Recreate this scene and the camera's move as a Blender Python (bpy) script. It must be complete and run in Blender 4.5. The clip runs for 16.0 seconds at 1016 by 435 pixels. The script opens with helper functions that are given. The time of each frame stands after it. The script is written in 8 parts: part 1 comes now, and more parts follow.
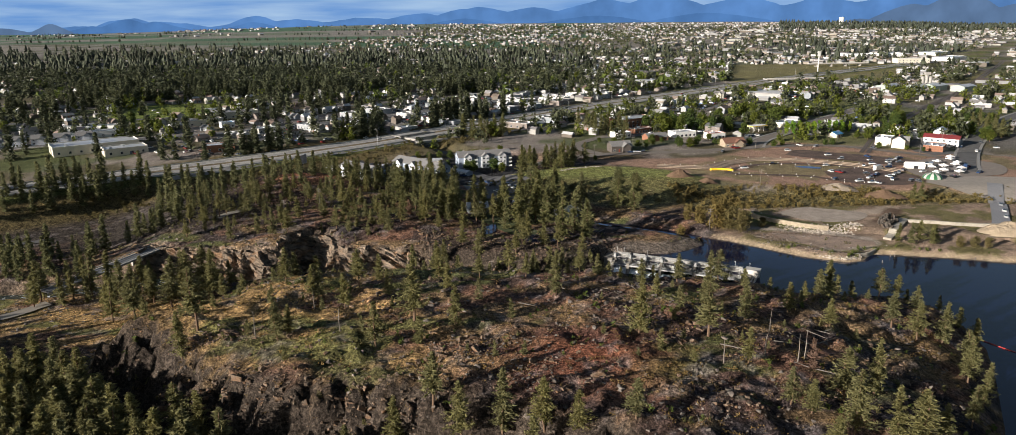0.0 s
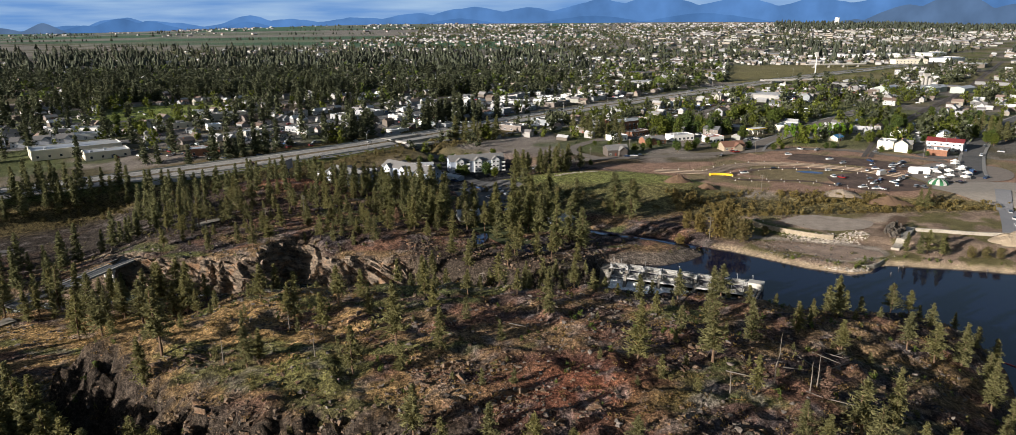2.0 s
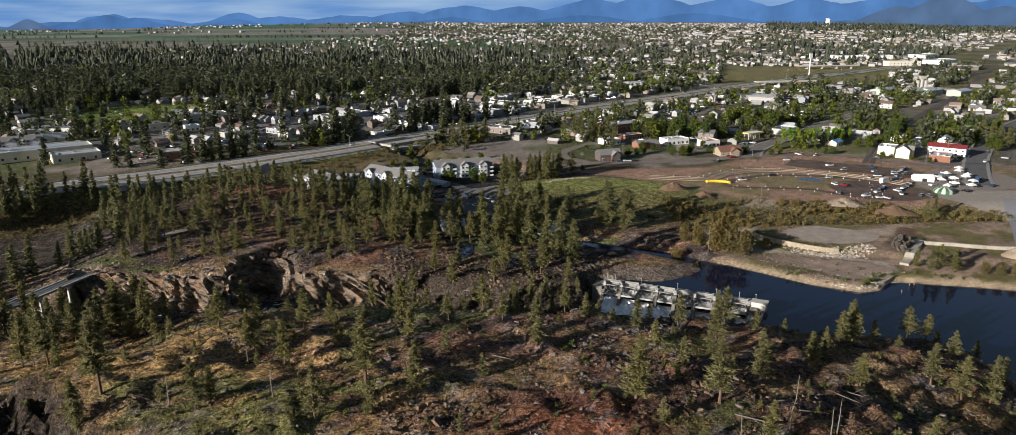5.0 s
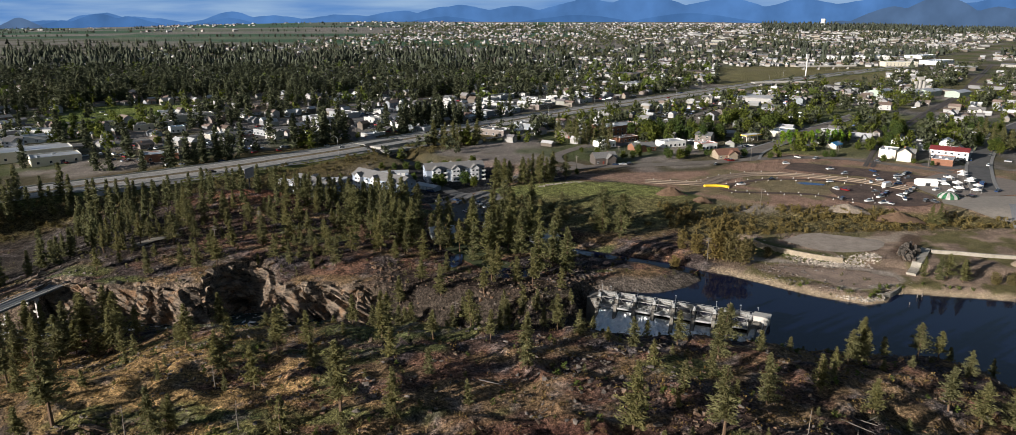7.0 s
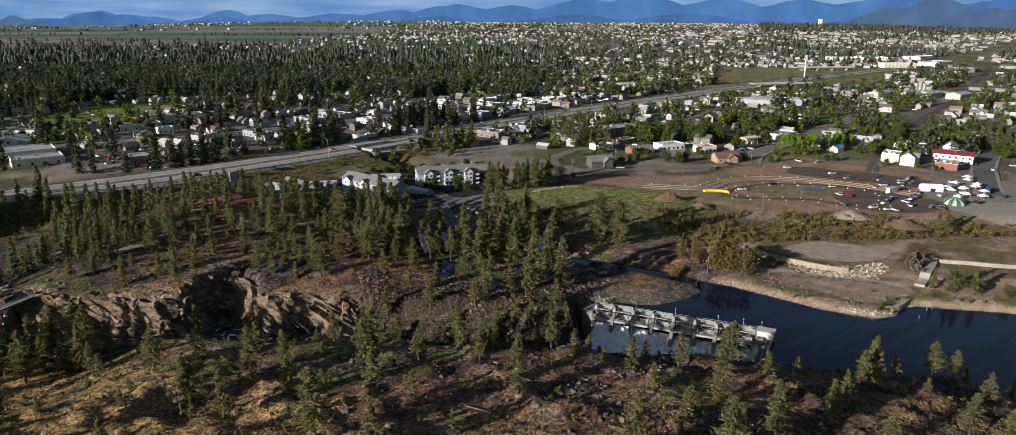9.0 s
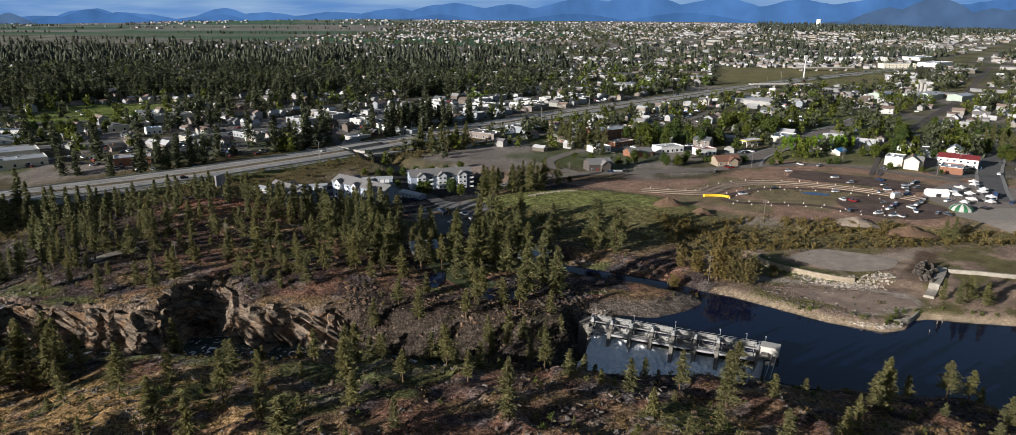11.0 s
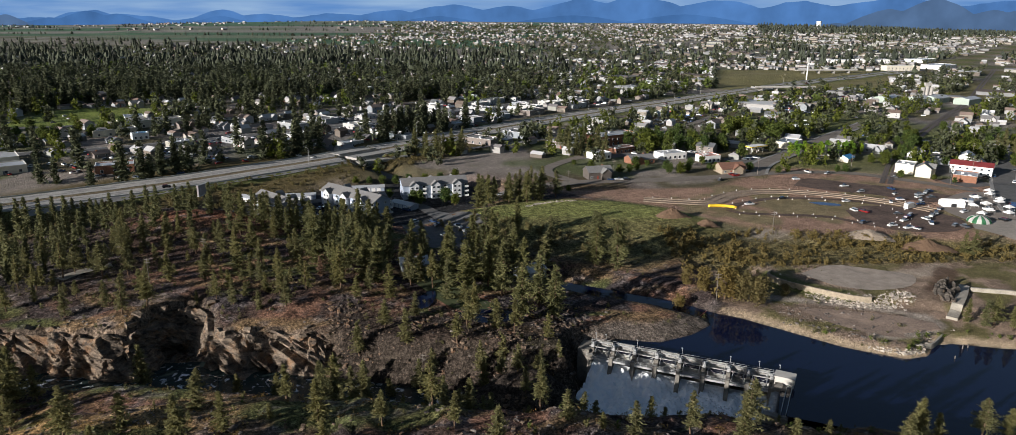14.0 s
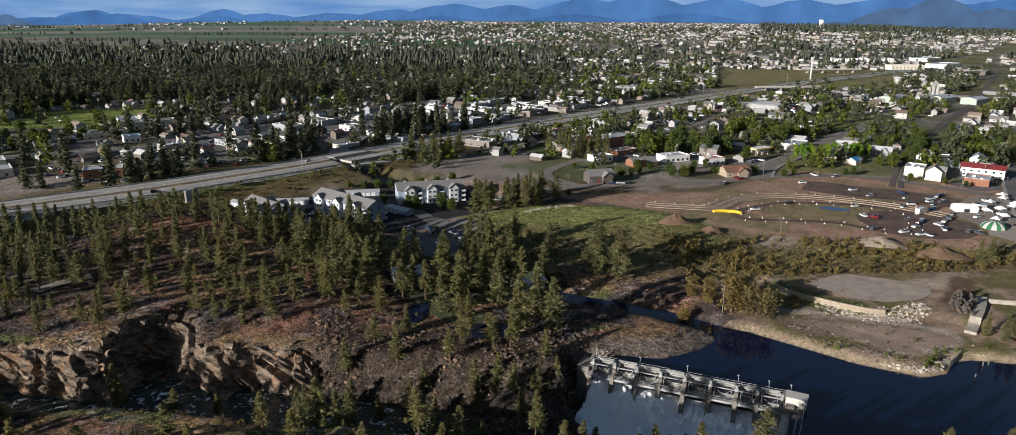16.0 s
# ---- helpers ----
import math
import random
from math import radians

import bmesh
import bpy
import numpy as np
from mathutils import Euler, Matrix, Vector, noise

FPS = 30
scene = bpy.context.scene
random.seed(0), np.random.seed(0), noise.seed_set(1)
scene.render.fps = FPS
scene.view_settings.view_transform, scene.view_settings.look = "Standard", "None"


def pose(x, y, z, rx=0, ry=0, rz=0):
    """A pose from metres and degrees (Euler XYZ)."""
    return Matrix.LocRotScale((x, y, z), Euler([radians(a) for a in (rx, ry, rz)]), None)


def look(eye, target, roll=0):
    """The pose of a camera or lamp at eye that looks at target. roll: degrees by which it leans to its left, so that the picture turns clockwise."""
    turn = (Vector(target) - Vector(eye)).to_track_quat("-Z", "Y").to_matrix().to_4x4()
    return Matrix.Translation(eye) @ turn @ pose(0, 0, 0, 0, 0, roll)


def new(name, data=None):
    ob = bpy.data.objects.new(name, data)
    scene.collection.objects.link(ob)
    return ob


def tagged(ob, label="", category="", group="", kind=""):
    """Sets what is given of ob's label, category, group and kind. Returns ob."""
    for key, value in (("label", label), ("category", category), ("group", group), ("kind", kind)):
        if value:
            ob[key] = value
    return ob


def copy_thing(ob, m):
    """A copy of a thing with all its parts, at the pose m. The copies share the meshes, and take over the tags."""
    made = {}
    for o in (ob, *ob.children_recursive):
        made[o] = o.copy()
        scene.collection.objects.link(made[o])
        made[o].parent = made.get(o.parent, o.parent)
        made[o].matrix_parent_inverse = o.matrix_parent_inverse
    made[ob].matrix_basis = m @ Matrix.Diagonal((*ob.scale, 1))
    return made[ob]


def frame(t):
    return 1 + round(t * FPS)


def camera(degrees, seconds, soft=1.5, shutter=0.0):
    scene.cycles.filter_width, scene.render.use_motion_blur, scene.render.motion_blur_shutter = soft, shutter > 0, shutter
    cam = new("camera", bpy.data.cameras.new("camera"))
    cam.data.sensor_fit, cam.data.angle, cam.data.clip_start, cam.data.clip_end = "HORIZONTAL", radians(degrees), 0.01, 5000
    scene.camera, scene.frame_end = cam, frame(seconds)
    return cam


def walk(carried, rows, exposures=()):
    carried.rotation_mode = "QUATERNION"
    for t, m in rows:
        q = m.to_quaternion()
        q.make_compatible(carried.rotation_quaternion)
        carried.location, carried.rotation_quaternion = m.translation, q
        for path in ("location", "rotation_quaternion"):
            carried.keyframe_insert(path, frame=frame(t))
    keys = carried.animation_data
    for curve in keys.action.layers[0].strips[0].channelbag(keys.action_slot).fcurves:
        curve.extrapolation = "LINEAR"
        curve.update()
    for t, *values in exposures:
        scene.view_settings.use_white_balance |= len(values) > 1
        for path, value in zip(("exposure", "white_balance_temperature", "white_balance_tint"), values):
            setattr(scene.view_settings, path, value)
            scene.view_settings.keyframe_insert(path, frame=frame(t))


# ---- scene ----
cam = camera(70.8, 16.0, soft=0.3)
PATH = [
    (0, (1.949, 0.589, 106.123), (1.933, 2.515, 105.582), -0.5),
    (0.5, (2.543, 4.535, 106.15), (2.529, 6.46, 105.609), -0.4),
    (1, (3.045, 8.426, 106.169), (3.034, 10.351, 105.628), -0.5),
    (1.5, (3.413, 12.239, 106.18), (3.405, 14.164, 105.639), -0.4),
    (2, (3.674, 15.974, 106.188), (3.67, 17.899, 105.647), -0.4),
    (2.5, (3.864, 19.611, 106.185), (3.864, 21.536, 105.645), -0.4),
    (3, (4.041, 23.189, 106.181), (4.045, 25.115, 105.64), -0.3),
    (3.5, (4.276, 26.707, 106.173), (4.286, 28.632, 105.631), -0.3),
    (4, (4.599, 30.181, 106.15), (4.612, 32.106, 105.607), -0.2),
    (6.5, (6.994, 47.327, 105.956), (7.027, 49.251, 105.412), 0.1),
    (7, (7.437, 50.658, 105.932), (7.472, 52.582, 105.387), 0.1),
    (7.5, (7.82, 53.9, 105.919), (7.859, 55.824, 105.372), 0.1),
    (8, (8.211, 57.071, 105.911), (8.253, 58.995, 105.365), 0.2),
    (8.5, (8.728, 60.171, 105.905), (8.772, 62.094, 105.358), 0.2),
    (9, (9.284, 63.191, 105.916), (9.328, 65.114, 105.37), 0.3),
    (11.5, (11.655, 77.986, 106.148), (11.706, 79.908, 105.599), 0.5),
    (12, (12.043, 80.984, 106.201), (12.094, 82.907, 105.654), 0.5),
    (12.5, (12.38, 83.994, 106.259), (12.432, 85.917, 105.713), 0.5),
    (13, (12.707, 87.058, 106.313), (12.759, 88.982, 105.767), 0.5),
    (13.5, (13.069, 90.147, 106.372), (13.122, 92.07, 105.826), 0.6),
    (14, (13.489, 93.235, 106.432), (13.541, 95.159, 105.887), 0.5),
    (14.5, (13.982, 96.331, 106.491), (14.034, 98.254, 105.945), 0.5),
    (15, (14.558, 99.453, 106.534), (14.608, 101.376, 105.988), 0.5),
    (15.5, (15.179, 102.614, 106.564), (15.227, 104.537, 106.017), 0.4),
    (16, (15.816, 105.746, 106.557), (15.863, 107.669, 106.01), 0.4),
]
walk(cam, [(t, look(eye, target, roll)) for t, eye, target, roll in PATH], exposures=((0.0, 0.83, 6500, 10), (4.0, 0.69, 6400, 10), (9.0, 0.55, 6200, 10), (12.0, 0.53, 6100, 10), (16.0, 0.58, 6150, 10)))

# ---- world, sun and exposure ----
SUN_TO = Vector((0.82, 0.55, -0.245)).normalized()          # the way the light travels
world = bpy.data.worlds.new("sky")
scene.world = world
world.use_nodes = True
wn = world.node_tree
sky = wn.nodes.new("ShaderNodeTexSky")
sky.sky_type, sky.sun_disc = "NISHITA", False
sky.sun_elevation = math.asin(-SUN_TO.z)
sky.sun_rotation = math.atan2(-SUN_TO.x, -SUN_TO.y)
wn.links.new(sky.outputs[0], wn.nodes["Background"].inputs[0])
wn.nodes["Background"].inputs[1].default_value = 0.040
sun = new("sun", bpy.data.lights.new("sun", "SUN"))
sun.data.energy, sun.data.angle, sun.data.color = 5.0, radians(0.6), (1.0, 0.92, 0.83)
sun.matrix_world = look((0, 0, 300), Vector((0, 0, 300)) + SUN_TO)

# ---- terrain ----
TABLE = np.random.RandomState(7).rand(256, 256)


def sstep(a, b, v):
    k = np.clip((v - a) / (b - a), 0, 1)
    return k * k * (3 - 2 * k)


def vnoise(x, y, size, seed=0):
    """Smooth noise, 0 to 1, with lumps of that many metres."""
    u, v = np.asarray(x, float) / size + 37.3 * seed + 900, np.asarray(y, float) / size + 17.7 * seed + 900
    i, j = np.floor(u).astype(int), np.floor(v).astype(int)
    a, b = u - i, v - j
    a, b = a * a * (3 - 2 * a), b * b * (3 - 2 * b)
    T = lambda p, q: TABLE[p & 255, q & 255]
    return (T(i, j) * (1 - a) + T(i + 1, j) * a) * (1 - b) + (T(i, j + 1) * (1 - a) + T(i + 1, j + 1) * a) * b


def fbm(x, y, size, octaves=4, seed=0):
    total, gain, weight = 0, 1.0, 0
    for k in range(octaves):
        total, weight = total + gain * vnoise(x, y, size / 2 ** k, seed + k), weight + gain
        gain *= 0.5
    return total / weight


def along(x, y, pts):
    """Distance to a polyline, the side (plus: to its left), and how far along it (in points)."""
    best = np.full(np.shape(x), 1e9)
    side, place = np.zeros(np.shape(x)), np.zeros(np.shape(x))
    for k in range(len(pts) - 1):
        (ax, ay), (bx, by) = pts[k][:2], pts[k + 1][:2]
        dx, dy = bx - ax, by - ay
        s = np.clip(((x - ax) * dx + (y - ay) * dy) / (dx * dx + dy * dy), 0, 1)
        d = np.hypot(x - ax - s * dx, y - ay - s * dy)
        near = d < best
        best = np.where(near, d, best)
        side = np.where(near, np.sign(dx * (y - ay) - dy * (x - ax)), side)
        place = np.where(near, k + s, place)
    return best, side, place


def inside(x, y, pts):
    """Signed distance to a closed outline, plus inside."""
    d = along(x, y, pts + pts[:1])[0]
    odd = np.zeros(np.shape(x), bool)
    for k in range(len(pts)):
        (ax, ay), (bx, by) = pts[k], pts[(k + 1) % len(pts)]
        odd ^= ((ay > y) != (by > y)) & (x < (bx - ax) * (y - ay) / (by - ay + 1e-12) + ax)
    return np.where(odd, d, -d)


LAKE = [(101, 284), (94, 268), (103, 264), (112, 260), (128, 255), (144, 254), (156, 243), (159, 230), (156, 215), (146, 195), (131, 168),
        (120, 150), (112, 60), (900, 60), (900, 250), (300, 288), (222, 299), (199, 306), (184, 309), (171, 312), (164, 311), (157, 303),
        (149, 301), (134, 309), (116, 325), (106, 334), (97, 339), (86, 350), (68, 359), (40, 374), (38, 366), (58, 353),
        (76, 346), (86, 338), (93, 333), (93, 328), (84, 320), (71, 314), (60, 316), (47, 310)]
RIVER = [(96, 278), (72, 285), (45, 284), (15, 288), (-20, 294), (-50, 301), (-85, 308), (-125, 306), (-165, 300), (-205, 290), (-300, 262), (-600, 240)]
CLIFF = [(-190, 332), (-174, 323), (-158, 316), (-146, 313), (-136, 314), (-126, 312), (-115, 310), (-104, 309), (-102, 316), (-101, 328), (-95, 333), (-88, 328), (-84, 317), (-76, 315), (-68, 313), (-60, 315), (-50, 313), (-38, 315)]
BASIN = [(44, 310), (47, 312), (99, 288), (88, 272), (70, 274), (42, 288)]
RAVINE = [(-420, 245), (-250, 222), (-180, 206), (-142, 190), (-114, 169), (-93, 149), (-64, 137), (-30, 133), (0, 124), (40, 96)]
HILL = [(-150, 187), (-118, 216), (-92, 248), (-66, 262), (-30, 266), (10, 266), (32, 268), (48, 271), (70, 273), (88, 273), (100, 271), (113, 260), (128, 255), (144, 254),
        (157, 240), (158, 226), (150, 205), (140, 185), (127, 160), (116, 120), (40, 104), (0, 134), (-34, 144), (-66, 150), (-88, 166), (-112, 180)]
HIGHWAY = [(-649, 128), (-385, 341), (-245, 454), (-196, 493), (-168, 516), (-138, 546), (-103, 581), (-42, 651), (9, 714), (72, 784), (149, 862), (255, 968), (480, 1190), (680, 1360), (1000, 1640), (1600, 2300), (2300, 3100)]
UNDERPASS = [(-30, 531), (-62, 571), (-86, 612), (-106, 650), (-114, 676)]
MOUND = [(2, 452), (30, 466), (58, 474), (100, 468), (120, 452), (116, 425), (100, 405), (70, 400), (45, 412), (20, 430)]
EVENT = [(60, 500), (150, 510), (215, 570), (260, 550), (330, 520), (420, 470), (400, 380), (255, 405), (200, 412), (165, 420), (130, 440), (112, 462)]
QUARRY = [(124, 380), (150, 392), (196, 396), (262, 388), (330, 372), (420, 350), (420, 330), (300, 315), (190, 330), (178, 338), (165, 341), (152, 343), (142, 350), (133, 358), (129, 367)]
APARTMENTS = [(-140, 450), (-100, 440), (-40, 440), (10, 470), (15, 520), (-30, 545), (-90, 520), (-135, 490)]


def ground_z(x, y):
    x, y = np.asarray(x, float), np.asarray(y, float)
    wob = (fbm(x, y, 26, 4, 3) - 0.5) * 13
    fine = fbm(x, y, 7, 3, 9) - 0.5
    # the wide lie of the land
    far = sstep(1300, 4800, y)
    z = 8 + 55 * far * (1 - 0.85 * sstep(900, 3600, np.abs(x - 350)))
    z = z + (4 - z) * (1 - sstep(455, 545, y - 0.1 * np.abs(x - 50)))
    z = z + (3 + 5 * sstep(318, 345, y) - z) * sstep(-10, -50, x) * sstep(-190, -150, x) * (1 - sstep(430, 520, y))
    z = z + (-4 - z) * sstep(-165, -215, x + 0.2 * (y - 340)) * (1 - sstep(380, 450, y + 0.4 * (x + 215)))
    z = z + (-4 - z) * sstep(-104, -136, x - 0.15 * (y - 215)) * sstep(302, 285, y)
    z = z + 7 * np.exp(-((x + 125) / 38) ** 2 - ((y - 425) / 26) ** 2) + 3.0 * np.exp(-((x + 113) / 13) ** 2 - ((y - 322) / 9) ** 2)
    k = inside(x, y, APARTMENTS)
    z = z + (2.2 - z) * sstep(-14, 2, k)
    k = inside(x, y, MOUND) + 0.3 * wob
    z = z + (9.0 - z) * sstep(-30, 8, k) * sstep(398, 440, y)
    k = inside(x, y, EVENT)
    z = z + (7.2 - z) * sstep(-14, 2, k)
    k = inside(x, y, QUARRY)
    z = np.where((y < 420) & (x > 100), z + (2.2 + 2.3 * sstep(-1.2, 1.2, k) - z) * (1 - sstep(382, 412, y - 0.06 * (x - 150) + 0.5 * wob)), z)
    # the rocky hill between the two channels
    k = inside(x, y, HILL) + 0.35 * wob
    reach = 8 + 26 * sstep(15, 95, x)
    top = 20.5 - 2.0 * sstep(215, 260, y)
    z = z + np.where(k > 0, (top - z) * (1 - np.exp(-np.maximum(k, 0) / reach)), 0)
    ledge = 1 - np.abs(2 * fbm(x + 0.4 * y, y - 0.3 * x, 17, 4, 15) - 1)
    z = z + sstep(0, 18, k) * (wob * 0.20 + 2.6 * np.abs(fine) + 1.3 * sstep(0.78, 0.95, ledge) - 0.7)
    # highway bank
    d, _, place = along(x, y, HIGHWAY)
    bank = 9.3 + 9 * sstep(14, 15, place) + 12 * sstep(15, 16, place) - np.maximum(0, d - 19) * 0.5
    z = np.maximum(z, bank)
    z = np.where(d < 19, bank, z)
    # the street that passes under it
    d = along(x, y, UNDERPASS)[0]
    z = np.minimum(z, 2.6 + np.maximum(0, d - 6) * 0.8)
    # gorge: cliff on its far side, slope on the near one
    d, side, place = along(x, y, RIVER)
    floor = -11.5 + 1.0 * sstep(2.2, 0, place)
    rough = wob * 0.55 + fine * 5
    cliff = floor + np.maximum(0, d - 8 + rough * 0.6) * 1.3
    e, bank, _ = along(x, y, CLIFF)
    cliff = np.where((x < -38) & (x > -172), np.where(bank > 0, floor + np.maximum(0, e - 1) * 4.0, floor), cliff)
    slope = floor + np.maximum(0, d - 7 + rough * 0.5) * 0.75
    z = np.minimum(z, np.where(side < 0, cliff, slope) - 1.2 * sstep(9, 4, d))
    d, side, place = along(x, y, RAVINE)
    u, v = np.floor(x / 5.3 + 0.2 * y).astype(int), np.floor(y / 4.1 - 0.15 * x).astype(int)
    block = 7 * (TABLE[u & 255, v & 255] - 0.5) + 3 * (TABLE[np.floor(x / 2.4).astype(int) & 255, np.floor(y / 2.1 + 0.2 * x).astype(int) & 255] - 0.5)
    z = np.minimum(z, -5 + np.maximum(0, d - 12 + rough * 0.6 + 0.7 * block) * np.where(side > 0, 1.6, 0.5))
    g = np.exp(-((x - 24) / 15) ** 2 - ((y - 285) / 11) ** 2)
    z = np.where(g > 0.05, np.maximum(z, 15 * g - 10 + 2.5 * fine + 0.4 * wob), z)
    # water
    k = inside(x, y, LAKE)
    z = np.where(k > -9, np.minimum(z, 0.25 + np.maximum(0, -k) * np.where(y > 292, 0.42, 0.75)), z)
    z = np.where(k > 0, np.minimum(z, 0.25 - k * 0.7), z)
    z = np.minimum(z, -12.5 + np.maximum(0, -inside(x, y, BASIN)) * 2.5)
    z = np.maximum(z, -14)
    z = z + 0.5 * fine * sstep(600, 440, y) * (1 - sstep(-6, 2, inside(x, y, EVENT))) * (1 - sstep(-20, 0, inside(x, y, APARTMENTS)))
    return z

# ---- end of terrain ----

# ---- helpers for building ----


def mesh_np(name, verts, faces, mats, index=None, smooth=False):
    """A mesh from arrays of corners and of triangles or quads."""
    verts, faces = np.asarray(verts, np.float32), np.asarray(faces, np.int32)
    n = faces.shape[1]
    me = bpy.data.meshes.new(name)
    me.vertices.add(len(verts))
    me.vertices.foreach_set("co", verts.ravel())
    me.loops.add(faces.size)
    me.loops.foreach_set("vertex_index", faces.ravel())
    me.polygons.add(len(faces))
    me.polygons.foreach_set("loop_start", np.arange(0, faces.size, n, dtype=np.int32))
    if index is not None:
        me.polygons.foreach_set("material_index", np.asarray(index, np.int32))
    for m in mats:
        me.materials.append(m)
    me.update(calc_edges=True)
    if smooth:
        me.shade_smooth()
    else:
        me.shade_flat()
    return me


def mesh_bm(name, bm, *mats):
    me = bpy.data.meshes.new(name)
    bm.normal_update()
    bm.to_mesh(me)
    bm.free()
    for m in mats:
        me.materials.append(m)
    return me


def part(name, data, material=None, parent=None, label=""):
    """Links a bmesh or a mesh as one object under a thing or a part."""
    me = mesh_bm(name, data, material) if isinstance(data, bmesh.types.BMesh) else data
    ob = new(name, me)
    ob.parent = parent
    if label:
        ob["label"] = label
    return ob


def thing(name, label, category, group="", at=(0, 0, 0), turn=0.0, kind=""):
    ob = new(name)
    ob.empty_display_size = 0.5
    ob.matrix_basis = pose(*at, 0, 0, turn)
    return tagged(ob, label, category, group, kind)


def box(bm, lo, hi, m=None):
    """Adds a box between two corners."""
    v = [bm.verts.new((x, y, z)) for z in (lo[2], hi[2]) for x, y in ((lo[0], lo[1]), (hi[0], lo[1]), (hi[0], hi[1]), (lo[0], hi[1]))]
    if m is not None:
        for p in v:
            p.co = m @ p.co
    for f in ((3, 2, 1, 0), (4, 5, 6, 7), (0, 1, 5, 4), (1, 2, 6, 5), (2, 3, 7, 6), (3, 0, 4, 7)):
        bm.faces.new([v[k] for k in f])
    return v


def boxes(*pairs):
    bm = bmesh.new()
    for lo, hi in pairs:
        box(bm, lo, hi)
    return bm


def beam(bm, a, b, r, sides=6, r2=None):
    """Adds a round bar from a to b."""
    a, b = Vector(a), Vector(b)
    q = (b - a).to_track_quat("Z", "Y")
    r2 = r if r2 is None else r2
    rows = []
    for c, rr in ((a, r), (b, r2)):
        rows.append([bm.verts.new(c + q @ Vector((rr * math.cos(2 * math.pi * k / sides), rr * math.sin(2 * math.pi * k / sides), 0))) for k in range(sides)])
    for k in range(sides):
        j = (k + 1) % sides
        bm.faces.new((rows[0][k], rows[0][j], rows[1][j], rows[1][k]))
    bm.faces.new(rows[0][::-1])
    bm.faces.new(rows[1])


def zat(x, y):
    """The ground's height at a place, from its sheet."""
    i = min(max(int(np.searchsorted(gx, x)) - 1, 0), nx - 2)
    j = min(max(int(np.searchsorted(gy, y)) - 1, 0), ny - 2)
    a, b = (x - gx[i]) / (gx[i + 1] - gx[i]), (y - gy[j]) / (gy[j + 1] - gy[j])
    return float((Z[j, i] * (1 - a) + Z[j, i + 1] * a) * (1 - b) + (Z[j + 1, i] * (1 - a) + Z[j + 1, i + 1] * a) * b)


def zats(x, y):
    """The same for arrays."""
    x, y = np.asarray(x, float), np.asarray(y, float)
    i, j = np.clip(np.searchsorted(gx, x) - 1, 0, nx - 2), np.clip(np.searchsorted(gy, y) - 1, 0, ny - 2)
    a, b = (x - gx[i]) / (gx[i + 1] - gx[i]), (y - gy[j]) / (gy[j + 1] - gy[j])
    return (Z[j, i] * (1 - a) + Z[j, i + 1] * a) * (1 - b) + (Z[j + 1, i] * (1 - a) + Z[j + 1, i + 1] * a) * b


# ---- materials ----


